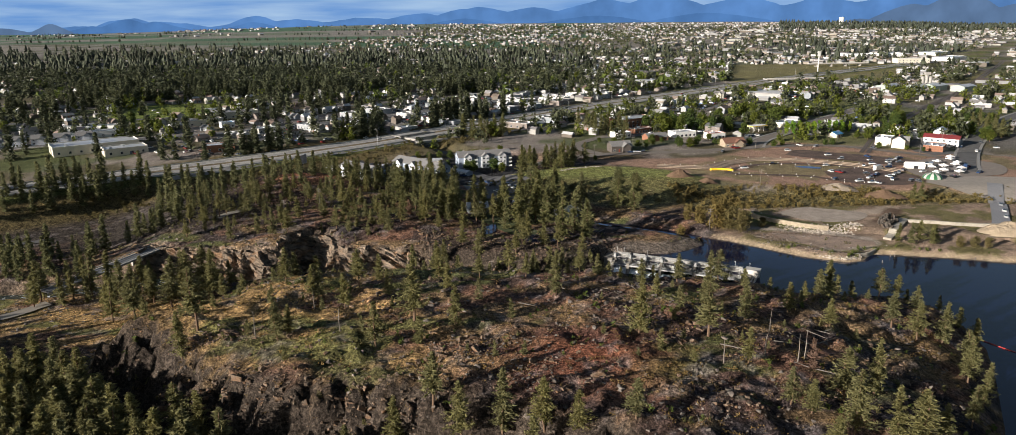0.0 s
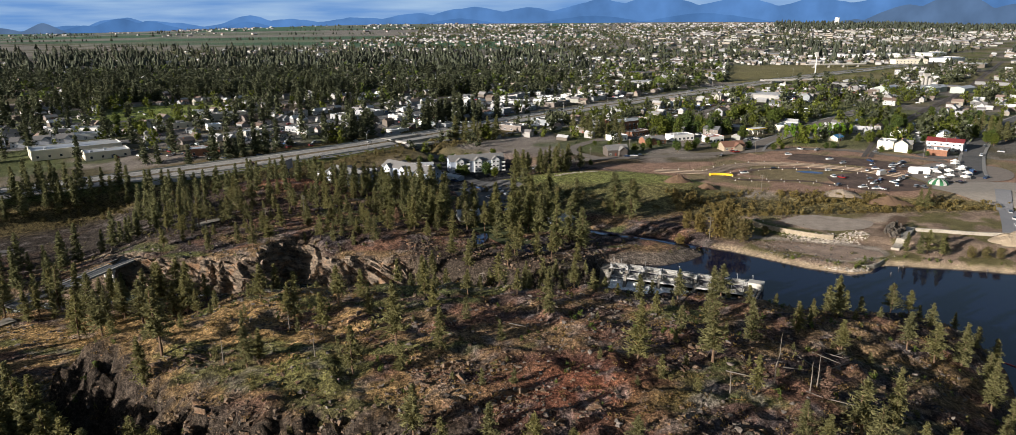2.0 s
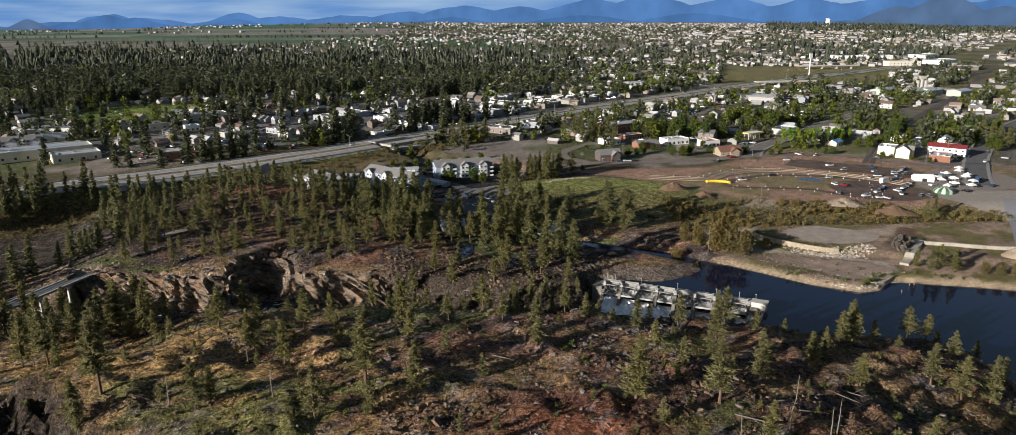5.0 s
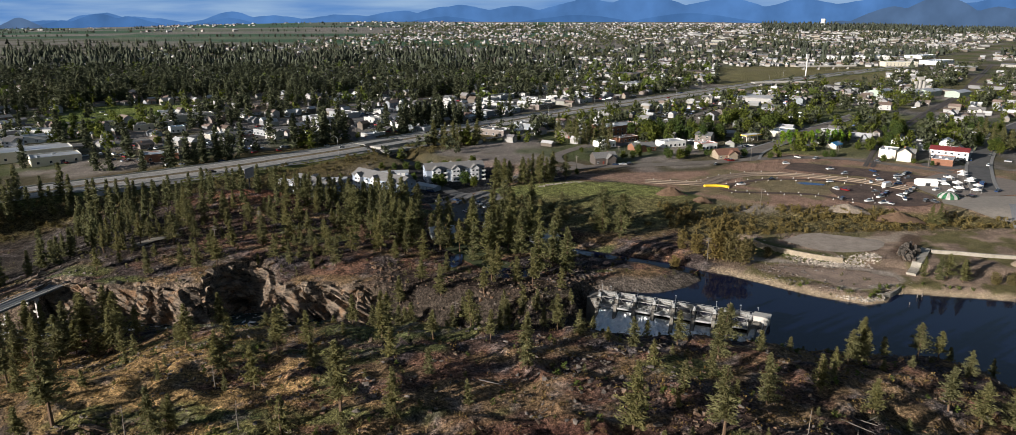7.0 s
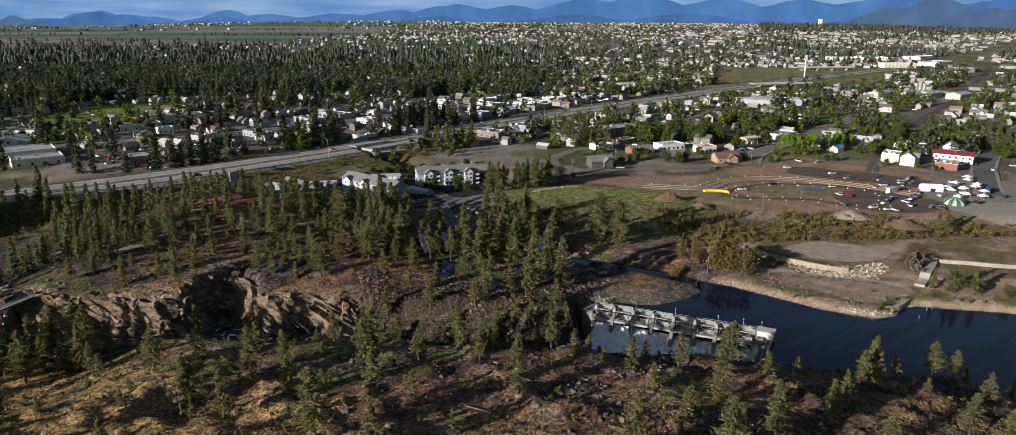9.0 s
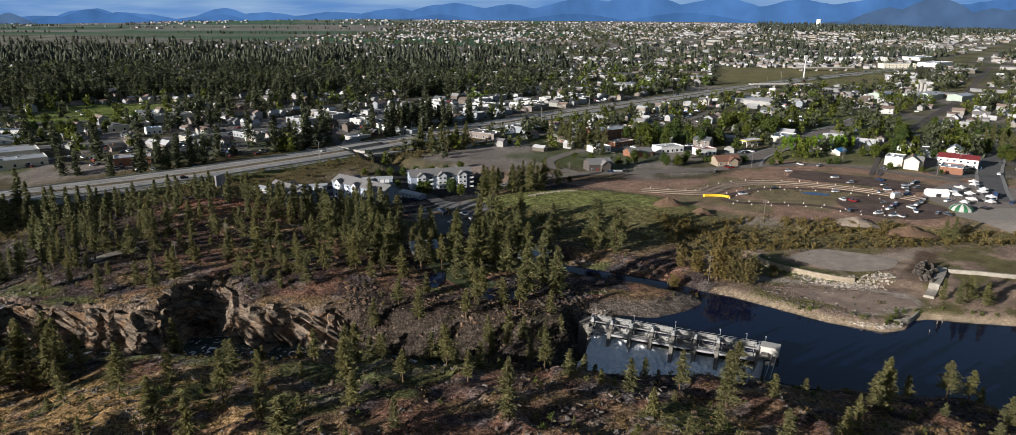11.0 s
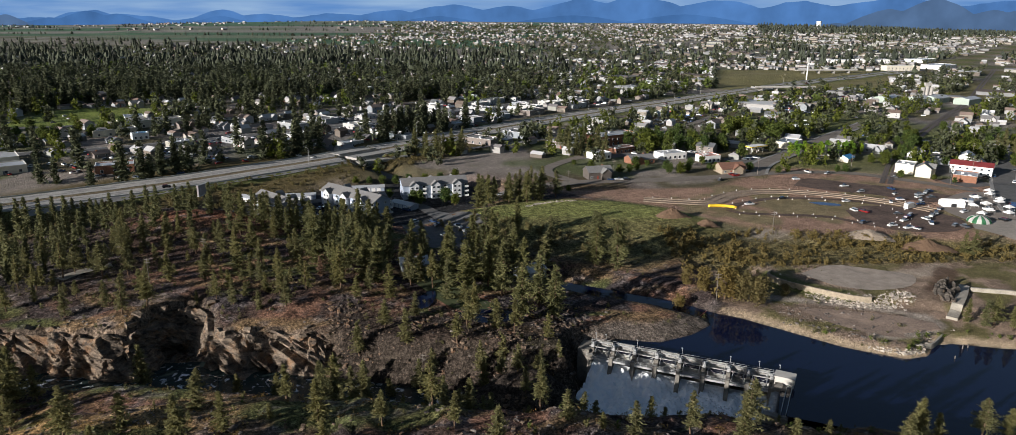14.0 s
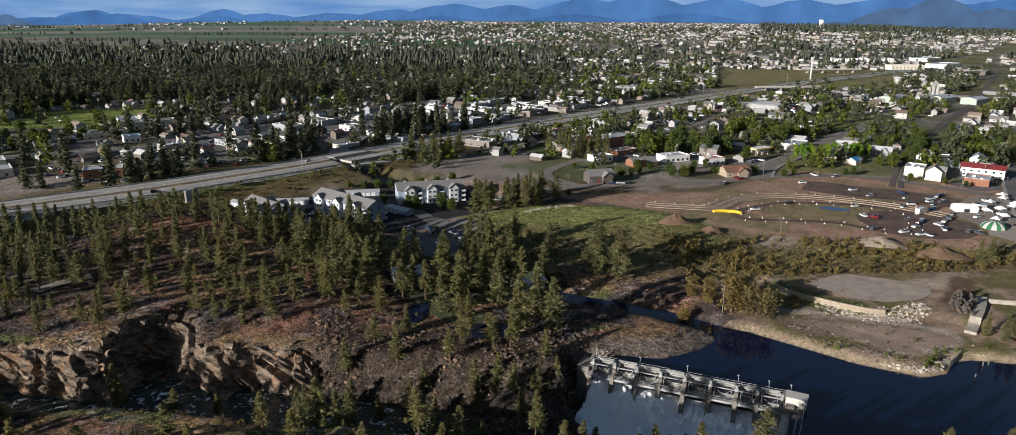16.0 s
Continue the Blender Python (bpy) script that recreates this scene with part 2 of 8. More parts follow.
def mat(name, colour, rough=0.85, metal=0.0, scale=3.0, vary=0.25, bump=0.0, palette=None, grain=None, island=0.0, pieces=False):
    """A surface with grain at two sizes. palette: colours picked by each object's chance. island: change from piece to piece."""
    m = bpy.data.materials.new(name)
    m.use_nodes = True
    nt = m.node_tree
    N, L = nt.nodes.new, nt.links.new
    b = nt.nodes["Principled BSDF"]
    b.inputs["Roughness"].default_value, b.inputs["Metallic"].default_value = rough, metal
    b.inputs["Specular IOR Level"].default_value = 0.3
    co = N("ShaderNodeTexCoord")
    n, n2 = N("ShaderNodeTexNoise"), N("ShaderNodeTexNoise")
    n.inputs["Scale"].default_value, n.inputs["Detail"].default_value = scale, 5
    n2.inputs["Scale"].default_value, n2.inputs["Detail"].default_value = (grain or scale * 9), 3
    add = N("ShaderNodeMath")
    add.operation = "ADD"
    L(co.outputs["Object"], n.inputs["Vector"])
    L(co.outputs["Object"], n2.inputs["Vector"])
    L(n.outputs["Fac"], add.inputs[0])
    L(n2.outputs["Fac"], add.inputs[1])
    r = N("ShaderNodeMapRange")
    r.inputs["From Min"].default_value, r.inputs["From Max"].default_value = 0.65, 1.35
    r.inputs["To Min"].default_value, r.inputs["To Max"].default_value = 1 - vary, 1 + vary
    L(add.outputs[0], r.inputs["Value"])
    fac = r.outputs[0]
    if island:
        g, r2, mu = N("ShaderNodeNewGeometry"), N("ShaderNodeMapRange"), N("ShaderNodeMath")
        r2.inputs["To Min"].default_value, r2.inputs["To Max"].default_value = 1 - island, 1 + island
        mu.operation = "MULTIPLY"
        L(g.outputs["Random Per Island"], r2.inputs["Value"])
        L(r2.outputs[0], mu.inputs[0])
        L(fac, mu.inputs[1])
        fac = mu.outputs[0]
    mul = N("ShaderNodeVectorMath")
    mul.operation = "SCALE"
    mul.inputs[0].default_value = colour
    if palette:
        info, ramp = N("ShaderNodeObjectInfo"), N("ShaderNodeValToRGB")
        ramp.color_ramp.interpolation = "CONSTANT"
        e = ramp.color_ramp.elements
        e[0].position, e[0].color = 0, (*palette[0], 1)
        e[1].position, e[1].color = 1 / len(palette), (*palette[1], 1)
        for k in range(2, len(palette)):
            e.new(k / len(palette)).color = (*palette[k], 1)
        gi = N("ShaderNodeNewGeometry")
        L(gi.outputs["Random Per Island"] if pieces else info.outputs["Random"], ramp.inputs[0])
        L(ramp.outputs[0], mul.inputs[0])
    L(fac, mul.inputs["Scale"])
    L(mul.outputs[0], b.inputs["Base Color"])
    if bump:
        bp = N("ShaderNodeBump")
        bp.inputs["Strength"].default_value = bump
        L(add.outputs[0], bp.inputs["Height"])
        L(bp.outputs[0], b.inputs["Normal"])
    return m


def leaf_mat(name, colour, spread=0.35, thin=0.25, shift=(1.25, 1.0, 0.7)):
    """Foliage: each clump and each tree a little different, some light passing through."""
    m = bpy.data.materials.new(name)
    m.use_nodes = True
    nt = m.node_tree
    N, L = nt.nodes.new, nt.links.new
    b = nt.nodes["Principled BSDF"]
    b.inputs["Roughness"].default_value = 0.75
    b.inputs["Specular IOR Level"].default_value = 0.2
    g, info = N("ShaderNodeNewGeometry"), N("ShaderNodeObjectInfo")
    mix = N("ShaderNodeMix")
    mix.data_type = "RGBA"
    mix.inputs["A"].default_value = (*colour, 1)
    mix.inputs["B"].default_value = (colour[0] * shift[0] * 1.25, colour[1] * shift[1] * 1.2, colour[2] * shift[2], 1)
    L(info.outputs["Random"], mix.inputs["Factor"])
    r = N("ShaderNodeMapRange")
    r.inputs["To Min"].default_value, r.inputs["To Max"].default_value = 1 - spread, 1 + spread
    L(g.outputs["Random Per Island"], r.inputs["Value"])
    mul = N("ShaderNodeVectorMath")
    mul.operation = "SCALE"
    L(mix.outputs["Result"], mul.inputs[0])
    L(r.outputs[0], mul.inputs["Scale"])
    L(mul.outputs[0], b.inputs["Base Color"])
    tr, ms = N("ShaderNodeBsdfTranslucent"), N("ShaderNodeMixShader")
    L(mul.outputs[0], tr.inputs["Color"])
    ms.inputs[0].default_value = thin
    L(b.outputs[0], ms.inputs[1])
    L(tr.outputs[0], ms.inputs[2])
    L(ms.outputs[0], nt.nodes["Material Output"].inputs["Surface"])
    return m


def glow(name, colour, strength=1.0):
    m = bpy.data.materials.new(name)
    m.use_nodes = True
    nt = m.node_tree
    nt.nodes.clear()
    e, o = nt.nodes.new("ShaderNodeEmission"), nt.nodes.new("ShaderNodeOutputMaterial")
    e.inputs[0].default_value, e.inputs[1].default_value = (*colour, 1), strength
    nt.links.new(e.outputs[0], o.inputs[0])
    return m


PINE = leaf_mat("pine_needles", (0.178, 0.172, 0.082), 0.45, 0.5, (0.95, 0.95, 0.95))
DARKPINE = leaf_mat("fir_needles", (0.160, 0.162, 0.076), 0.45, 0.5, (0.95, 0.95, 0.95))
BANKPINE = leaf_mat("bank_needles", (0.145, 0.148, 0.072), 0.5, 0.4, (1, 1, 1))
TOWNPINE = leaf_mat("town_needles", (0.072, 0.082, 0.048), 0.55, 0.3, (1, 1, 1))
# far needles bluer than near ones: a little distance haze in the colour
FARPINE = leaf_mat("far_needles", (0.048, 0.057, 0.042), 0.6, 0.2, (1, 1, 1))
LEAF = leaf_mat("broad_leaves", (0.072, 0.108, 0.030), 0.45, 0.4)
POPLAR = leaf_mat("poplar_leaves", (0.13, 0.24, 0.03), 0.35, 0.35)
RUST = leaf_mat("dead_needles", (0.14, 0.090, 0.066), 0.35, 0.25, (1, 1, 1))
SCRUB = leaf_mat("scrub_leaves", (0.095, 0.090, 0.040), 0.25, 0.25, (1, 1, 1))
OLIVE = leaf_mat("willow_leaves", (0.135, 0.115, 0.050), 0.25, 0.35, (1.1, 1, 0.9))
GRASS = leaf_mat("grass_blades", (0.13, 0.105, 0.05), 0.3)
BARK = mat("bark", (0.13, 0.085, 0.055), 0.95, 0, 4, 0.4)
GREYWOOD = mat("weathered_wood", (0.165, 0.145, 0.125), 0.9, 0, 3, 0.35)


def rock_mat(name, dark, pale, dip=(0.5, 0.2, 0.9)):
    """Layered rock: dark and pale beds with rusty stains, rough at two sizes."""
    m = bpy.data.materials.new(name)
    m.use_nodes = True
    nt = m.node_tree
    N, L = nt.nodes.new, nt.links.new
    b = nt.nodes["Principled BSDF"]
    b.inputs["Roughness"].default_value, b.inputs["Specular IOR Level"].default_value = 0.95, 0.15
    co, mp = N("ShaderNodeTexCoord"), N("ShaderNodeMapping")
    mp.inputs["Rotation"].default_value, mp.inputs["Scale"].default_value = dip, (0.35, 0.35, 1.3)
    bed, spot, fine = N("ShaderNodeTexNoise"), N("ShaderNodeTexNoise"), N("ShaderNodeTexNoise")
    for n, sc, de in ((bed, 0.55, 6), (spot, 0.22, 4), (fine, 2.2, 6)):
        n.inputs["Scale"].default_value, n.inputs["Detail"].default_value, n.inputs["Roughness"].default_value = sc, de, 0.65
    L(co.outputs["Object"], mp.inputs[0])
    L(mp.outputs[0], bed.inputs["Vector"])
    L(co.outputs["Object"], spot.inputs["Vector"])
    L(co.outputs["Object"], fine.inputs["Vector"])
    ramp, rust, isl, mul = N("ShaderNodeValToRGB"), N("ShaderNodeMix"), N("ShaderNodeNewGeometry"), N("ShaderNodeVectorMath")
    e = ramp.color_ramp.elements
    e[0].position, e[0].color = 0.36, (*dark, 1)
    e[1].position, e[1].color = 0.62, (*pale, 1)
    L(bed.outputs["Fac"], ramp.inputs[0])
    rust.data_type = "RGBA"
    rust.inputs["B"].default_value = (pale[0] * 0.95, pale[1] * 0.70, pale[2] * 0.5, 1)
    r, r2 = N("ShaderNodeMapRange"), N("ShaderNodeMapRange")
    r.inputs["From Min"].default_value, r.inputs["From Max"].default_value, r.inputs["To Max"].default_value = 0.52, 0.66, 0.7
    L(spot.outputs["Fac"], r.inputs["Value"])
    L(r.outputs[0], rust.inputs["Factor"])
    L(ramp.outputs[0], rust.inputs["A"])
    r2.inputs["From Min"].default_value, r2.inputs["From Max"].default_value = 0.35, 0.65
    r2.inputs["To Min"].default_value, r2.inputs["To Max"].default_value = 0.6, 1.35
    L(fine.outputs["Fac"], r2.inputs["Value"])
    mul.operation = "SCALE"
    L(rust.outputs["Result"], mul.inputs[0])
    L(r2.outputs[0], mul.inputs["Scale"])
    L(mul.outputs[0], b.inputs["Base Color"])
    ad, bp = N("ShaderNodeMath"), N("ShaderNodeBump")
    ad.operation = "ADD"
    L(bed.outputs["Fac"], ad.inputs[0])
    L(fine.outputs["Fac"], ad.inputs[1])
    bp.inputs["Strength"].default_value, bp.inputs["Distance"].default_value = 0.9, 0.8
    L(ad.outputs[0], bp.inputs["Height"])
    L(bp.outputs[0], b.inputs["Normal"])
    return m


CLIFFROCK = rock_mat("layered_cliff_rock", (0.060, 0.050, 0.043), (0.34, 0.265, 0.195))
CRAGROCK = rock_mat("hill_rock", (0.060, 0.052, 0.046), (0.26, 0.185, 0.13))
BLACKROCK = rock_mat("cut_rock", (0.028, 0.026, 0.025), (0.14, 0.12, 0.10))
DARKROCK = mat("dark_boulder", (0.125, 0.105, 0.09), 0.95, 0, 0.6, 0.5, 0.8, grain=2.5)
CONCRETE = mat("concrete", (0.34, 0.325, 0.30), 0.9, 0, 0.6, 0.28, 0.15)
OLDCONCRETE = mat("stained_concrete", (0.19, 0.175, 0.15), 0.95, 0, 0.5, 0.5, 0.3)
STEEL = mat("painted_steel", (0.36, 0.36, 0.355), 0.6, 0.1, 1.5, 0.22)
GATESTEEL = mat("gate_plate", (0.56, 0.55, 0.52), 0.55, 0.2, 0.5, 0.4)
DARK = mat("dark_metal", (0.04, 0.04, 0.042), 0.6, 0.3)
ASPHALT = mat("asphalt", (0.115, 0.112, 0.108), 0.9, 0, 0.25, 0.25, 0.1)
PAVE = mat("highway_concrete", (0.36, 0.34, 0.31), 0.9, 0, 0.08, 0.16)
LANE = mat("worn_lane", (0.25, 0.24, 0.225), 0.9, 0, 0.15, 0.2)
DUSTY = mat("dusty_asphalt", (0.185, 0.160, 0.135), 0.95, 0, 0.2, 0.3, 0.1)
KERB = mat("pale_concrete", (0.48, 0.46, 0.43), 0.9)
WALK = mat("grey_paving", (0.27, 0.26, 0.245), 0.9)
PAINT = mat("road_paint", (0.75, 0.74, 0.7), 0.8)
DIRT = mat("rutted_dirt", (0.27, 0.205, 0.15), 0.97, 0, 0.2, 0.5, 0.6, grain=1.6)
MUD = mat("dark_mud", (0.115, 0.078, 0.06), 0.85, 0, 0.12, 0.65, 0.6, grain=1.3)
WHITE = mat("white_paint", (0.78, 0.77, 0.74), 0.7, 0, 0.4, 0.08)
CREAM = mat("cream_paint", (0.62, 0.58, 0.48), 0.75, 0, 0.4, 0.1)
SIDING = mat("white_siding", (0.54, 0.55, 0.56), 0.75, 0, 0.5, 0.08)
BLUEWALL = mat("pale_blue_siding", (0.31, 0.36, 0.44), 0.75, 0, 0.5, 0.08)
GREYROOF = mat("grey_shingles", (0.20, 0.195, 0.19), 0.95, 0, 0.7, 0.2, 0.2)
BRICK = mat("red_brick", (0.25, 0.12, 0.075), 0.9, 0, 1.5, 0.3, 0.2)
REDROOF = mat("red_metal_roof", (0.24, 0.045, 0.045), 0.5, 0.1, 0.4, 0.12)
BROWNROOF = mat("brown_shingles", (0.19, 0.10, 0.07), 0.95, 0, 0.8, 0.2)
BLUEROOF = mat("blue_metal_roof", (0.06, 0.25, 0.48), 0.5, 0.1)
YELLOW = mat("yellow_vinyl", (0.75, 0.50, 0.03), 0.6)
GLASS = mat("window_glass", (0.03, 0.04, 0.05), 0.08)
METALROOF = mat("pale_metal_roof", (0.55, 0.56, 0.57), 0.45, 0.3, 0.5, 0.12)
HOUSEWALL = mat("house_walls", (0.6, 0.6, 0.6), 0.85, 0, 0.6, 0.1, palette=[(0.43, 0.42, 0.41), (0.37, 0.35, 0.30), (0.30, 0.31, 0.32), (0.40, 0.40, 0.40), (0.21, 0.18, 0.16), (0.45, 0.44, 0.42), (0.26, 0.28, 0.30)])
HOUSEROOF = mat("house_roofs", (0.3, 0.3, 0.3), 0.9, 0, 0.7, 0.18, palette=[(0.17, 0.165, 0.16), (0.26, 0.255, 0.25), (0.15, 0.11, 0.09), (0.42, 0.42, 0.42), (0.12, 0.125, 0.13), (0.24, 0.19, 0.16)])
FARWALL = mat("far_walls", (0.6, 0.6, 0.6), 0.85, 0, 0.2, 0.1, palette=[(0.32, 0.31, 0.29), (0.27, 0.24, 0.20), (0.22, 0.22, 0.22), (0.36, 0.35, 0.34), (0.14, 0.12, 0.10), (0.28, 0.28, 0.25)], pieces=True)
FARROOF = mat("far_roofs", (0.3, 0.3, 0.3), 0.9, 0, 0.2, 0.15, palette=[(0.17, 0.16, 0.16), (0.25, 0.24, 0.24), (0.14, 0.11, 0.09), (0.44, 0.44, 0.44), (0.55, 0.55, 0.55), (0.24, 0.18, 0.15)], pieces=True)
CARPAINT = mat("car_paint", (0.5, 0.5, 0.5), 0.25, 0.2, 1, 0.03, palette=[(0.75, 0.75, 0.74), (0.7, 0.7, 0.69), (0.02, 0.02, 0.022), (0.35, 0.36, 0.37), (0.62, 0.62, 0.6), (0.22, 0.02, 0.02), (0.03, 0.06, 0.14), (0.72, 0.72, 0.7), (0.1, 0.1, 0.105)])
RUBBER = mat("tyre_rubber", (0.02, 0.02, 0.02), 0.9)
TENT = mat("white_canvas", (0.80, 0.79, 0.76), 0.8, 0, 0.5, 0.06)
GREENCLOTH = mat("green_canvas", (0.08, 0.28, 0.13), 0.8)


def water_mat(name, colour, rough, wave, foam=0.0):
    m = bpy.data.materials.new(name)
    m.use_nodes = True
    nt = m.node_tree
    N, L = nt.nodes.new, nt.links.new
    b = nt.nodes["Principled BSDF"]
    b.inputs["Base Color"].default_value = (*colour, 1)
    b.inputs["Roughness"].default_value = rough
    b.inputs["IOR"].default_value = 1.33
    co, n = N("ShaderNodeTexCoord"), N("ShaderNodeTexNoise")
    n.inputs["Scale"].default_value, n.inputs["Detail"].default_value = 0.45, 4
    bp = N("ShaderNodeBump")
    bp.inputs["Strength"].default_value, bp.inputs["Distance"].default_value = wave, 0.3 + foam * 1.2
    L(co.outputs["Object"], n.inputs["Vector"])
    L(n.outputs["Fac"], bp.inputs["Height"])
    L(bp.outputs[0], b.inputs["Normal"])
    if foam:
        f, r, mx, mr = N("ShaderNodeTexNoise"), N("ShaderNodeMapRange"), N("ShaderNodeMix"), N("ShaderNodeMix")
        f.inputs["Scale"].default_value, f.inputs["Detail"].default_value, f.inputs["Distortion"].default_value = 0.4, 8, 0.8
        r.inputs["From Min"].default_value, r.inputs["From Max"].default_value = 0.62 - foam * 0.3, 0.72 - foam * 0.2
        mx.data_type = "RGBA"
        mx.inputs["A"].default_value, mx.inputs["B"].default_value = (*colour, 1), (0.95, 0.96, 0.97, 1)
        L(co.outputs["Object"], f.inputs["Vector"])
        L(f.outputs["Fac"], r.inputs["Value"])
        L(r.outputs[0], mx.inputs["Factor"])
        L(mx.outputs["Result"], b.inputs["Base Color"])
        L(r.outputs[0], mr.inputs["Factor"])
        mr.inputs["A"].default_value, mr.inputs["B"].default_value = rough, 0.8
        L(mr.outputs["Result"], b.inputs["Roughness"])
    return m


LAKEWATER = water_mat("lake_water", (0.004, 0.008, 0.030), 0.05, 0.10)
RAPIDS = water_mat("rapids", (0.03, 0.045, 0.042), 0.25, 0.6, 0.12)
FOAM = water_mat("falling_foam", (0.84, 0.89, 0.93), 0.7, 1.0, 0.9)


# ---- ground ----
def cover(x, y, z, steep):
    """The ground's colour: soil, grass, rock, gravel, fields, with some shade laid in."""
    def lay(c, new_c, w):
        w = np.clip(w, 0, 1)[..., None]
        return c * (1 - w) + np.array(new_c) * w
    big, mid, small = fbm(x, y, 60, 4, 21), fbm(x, y, 14, 4, 31), fbm(x, y, 4.5, 3, 41)
    streak = fbm(x * 0.5 + y * 0.2, y * 1.3, 9, 4, 55)
    c = np.ones(np.shape(x) + (3,)) * np.array((0.115, 0.10, 0.06))
    # town: lots, lawns, pale yards and streets
    c = lay(c, (0.26, 0.225, 0.195), sstep(0.46, 0.60, fbm(x, y, 40, 3, 61)))
    c = lay(c, (0.095, 0.115, 0.045), sstep(0.56, 0.64, fbm(x, y, 55, 3, 65)) * 0.8)
    c = lay(c, (0.17, 0.15, 0.075), sstep(0.56, 0.64, fbm(x, y, 90, 3, 68)) * sstep(150, 400, x))
    d, side, _ = along(x, y, HIGHWAY)
    c = lay(c, (0.135, 0.13, 0.125), sstep(30, 45, d) * sstep(190, 150, d) * (side > 0) * sstep(580, 640, y) * sstep(1050, 950, y) * sstep(0.40, 0.47, fbm(x, y, 38, 3, 63)))
    c = lay(c, (0.15, 0.14, 0.13), sstep(235, 260, x - 0.55 * (y - 520)) * sstep(520, 545, y) * sstep(900, 800, y) * sstep(0.47, 0.53, fbm(x, y, 34, 3, 64)) * 0.9)
    c = lay(c, (0.29, 0.265, 0.23), 0.75 * sstep(1150, 1700, y - 0.3 * x) * sstep(0.40, 0.52, fbm(x, y, 70, 3, 62)))
    # open fields far off
    fx, fy = np.floor((x + 0.25 * y) / 700), np.floor(y / 210 + 0.4 * np.floor(x / 1400))
    cell = TABLE[(fx.astype(int) * 7) & 255, (fy.astype(int) * 13) & 255]
    field = np.where((cell < 0.45)[..., None], (0.085, 0.150, 0.085), np.where((cell < 0.75)[..., None], (0.25, 0.225, 0.19), (0.16, 0.18, 0.12)))
    w = sstep(2050, 2200, y + 0.35 * x + 60 * (big - 0.5)) * sstep(700, -150, x - 0.1 * y)
    c = c * (1 - w[..., None]) + field * w[..., None]
    for (ax, ay), (bx, by), (col) in (((-425, 735), (-325, 860), (0.20, 0.245, 0.055)), ((340, 1100), (760, 1470), (0.22, 0.195, 0.085)), ((330, 690), (420, 850), (0.15, 0.16, 0.06)), ((205, 555), (300, 606), (0.15, 0.15, 0.06))):
        c = lay(c, col, sstep(ax - 12, ax, x) * sstep(bx + 12, bx, x) * sstep(ay - 8, ay, y) * sstep(by + 8, by, y) * (0.75 + 0.4 * (mid - 0.3)))
    # wild land round the river
    wild = sstep(560, 500, y + 0.25 * np.abs(x)) * (1 - sstep(95, 125, x) * sstep(285, 300, y))
    c = lay(c, (0.215, 0.122, 0.072), wild)
    c = lay(c, (0.085, 0.058, 0.042), wild * sstep(0.48, 0.56, mid))
    c = lay(c, (0.055, 0.050, 0.046), wild * sstep(0.52, 0.57, fbm(x + 0.5 * y, y - 0.3 * x, 11, 4, 35)) * 0.85)
    c = lay(c, (0.27, 0.185, 0.085), wild * sstep(0.50, 0.62, streak) * 0.8)
    c = lay(c, (0.37, 0.245, 0.095), sstep(-16, -52, x + 0.6 * (y - 215)) * sstep(150, 175, y) * sstep(0.32, 0.47, streak) * sstep(285, 262, y))
    c = lay(c, (0.115, 0.135, 0.040), 0.8 * wild * sstep(0.63, 0.68, fbm(x * 0.45, y * 1.2, 15, 3, 71)) * sstep(140, 60, x))
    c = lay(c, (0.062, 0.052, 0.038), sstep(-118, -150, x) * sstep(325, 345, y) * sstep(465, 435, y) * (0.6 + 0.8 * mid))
    c = lay(c, (0.20, 0.085, 0.045), wild * np.exp(-((x - 20) / 22) ** 2 - ((y - 172) / 16) ** 2) * 1.1)
    c = lay(c, (0.24, 0.115, 0.06), wild * np.exp(-((x + 125) / 30) ** 2 - ((y - 425) / 18) ** 2) * 1.2)
    c = lay(c, (0.17, 0.15, 0.125), wild * sstep(0.63, 0.70, small) * 0.6)
    # ravine floor and sides: tree shade put into a dark soil colour
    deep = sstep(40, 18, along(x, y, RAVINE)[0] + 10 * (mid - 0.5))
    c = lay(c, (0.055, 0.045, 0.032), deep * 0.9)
    c = c * (1 + wild[..., None] * (np.array((1.02, 1.0, 1.15)) - 1))
    # mound, event ground, terraces
    k = inside(x, y, MOUND)
    c = lay(c, (0.235, 0.245, 0.080), sstep(-12, 2, k + 14 * (mid - 0.5)) * sstep(412, 428, y))
    c = lay(c, (0.175, 0.158, 0.066), sstep(-30, -8, k) * sstep(445, 430, y) * (0.4 + mid))
    open_ground = inside(x, y, EVENT)
    c = lay(c, (0.335, 0.215, 0.155), sstep(-6, 2, open_ground))
    c = lay(c, (0.20, 0.175, 0.09), sstep(-6, 2, open_ground) * sstep(0.5, 0.58, fbm(x, y, 26, 3, 81)) * 0.8)
    slope = sstep(95, 120, x) * sstep(372, 384, y) * sstep(425, 408, y)
    c = lay(c, (0.175, 0.145, 0.066), slope * (1 - sstep(-2, 3, open_ground)))
    flat = sstep(100, 112, x) * sstep(384, 374, y - 0.06 * (x - 150)) * sstep(296, 306, y)
    c = lay(c, (0.35, 0.255, 0.19), flat)
    c = lay(c, (0.21, 0.155, 0.115), flat * sstep(0.47, 0.55, mid) * 0.8)
    c = lay(c, (0.15, 0.135, 0.055), flat * sstep(0.53, 0.60, fbm(x, y, 11, 3, 88)) * 0.9)
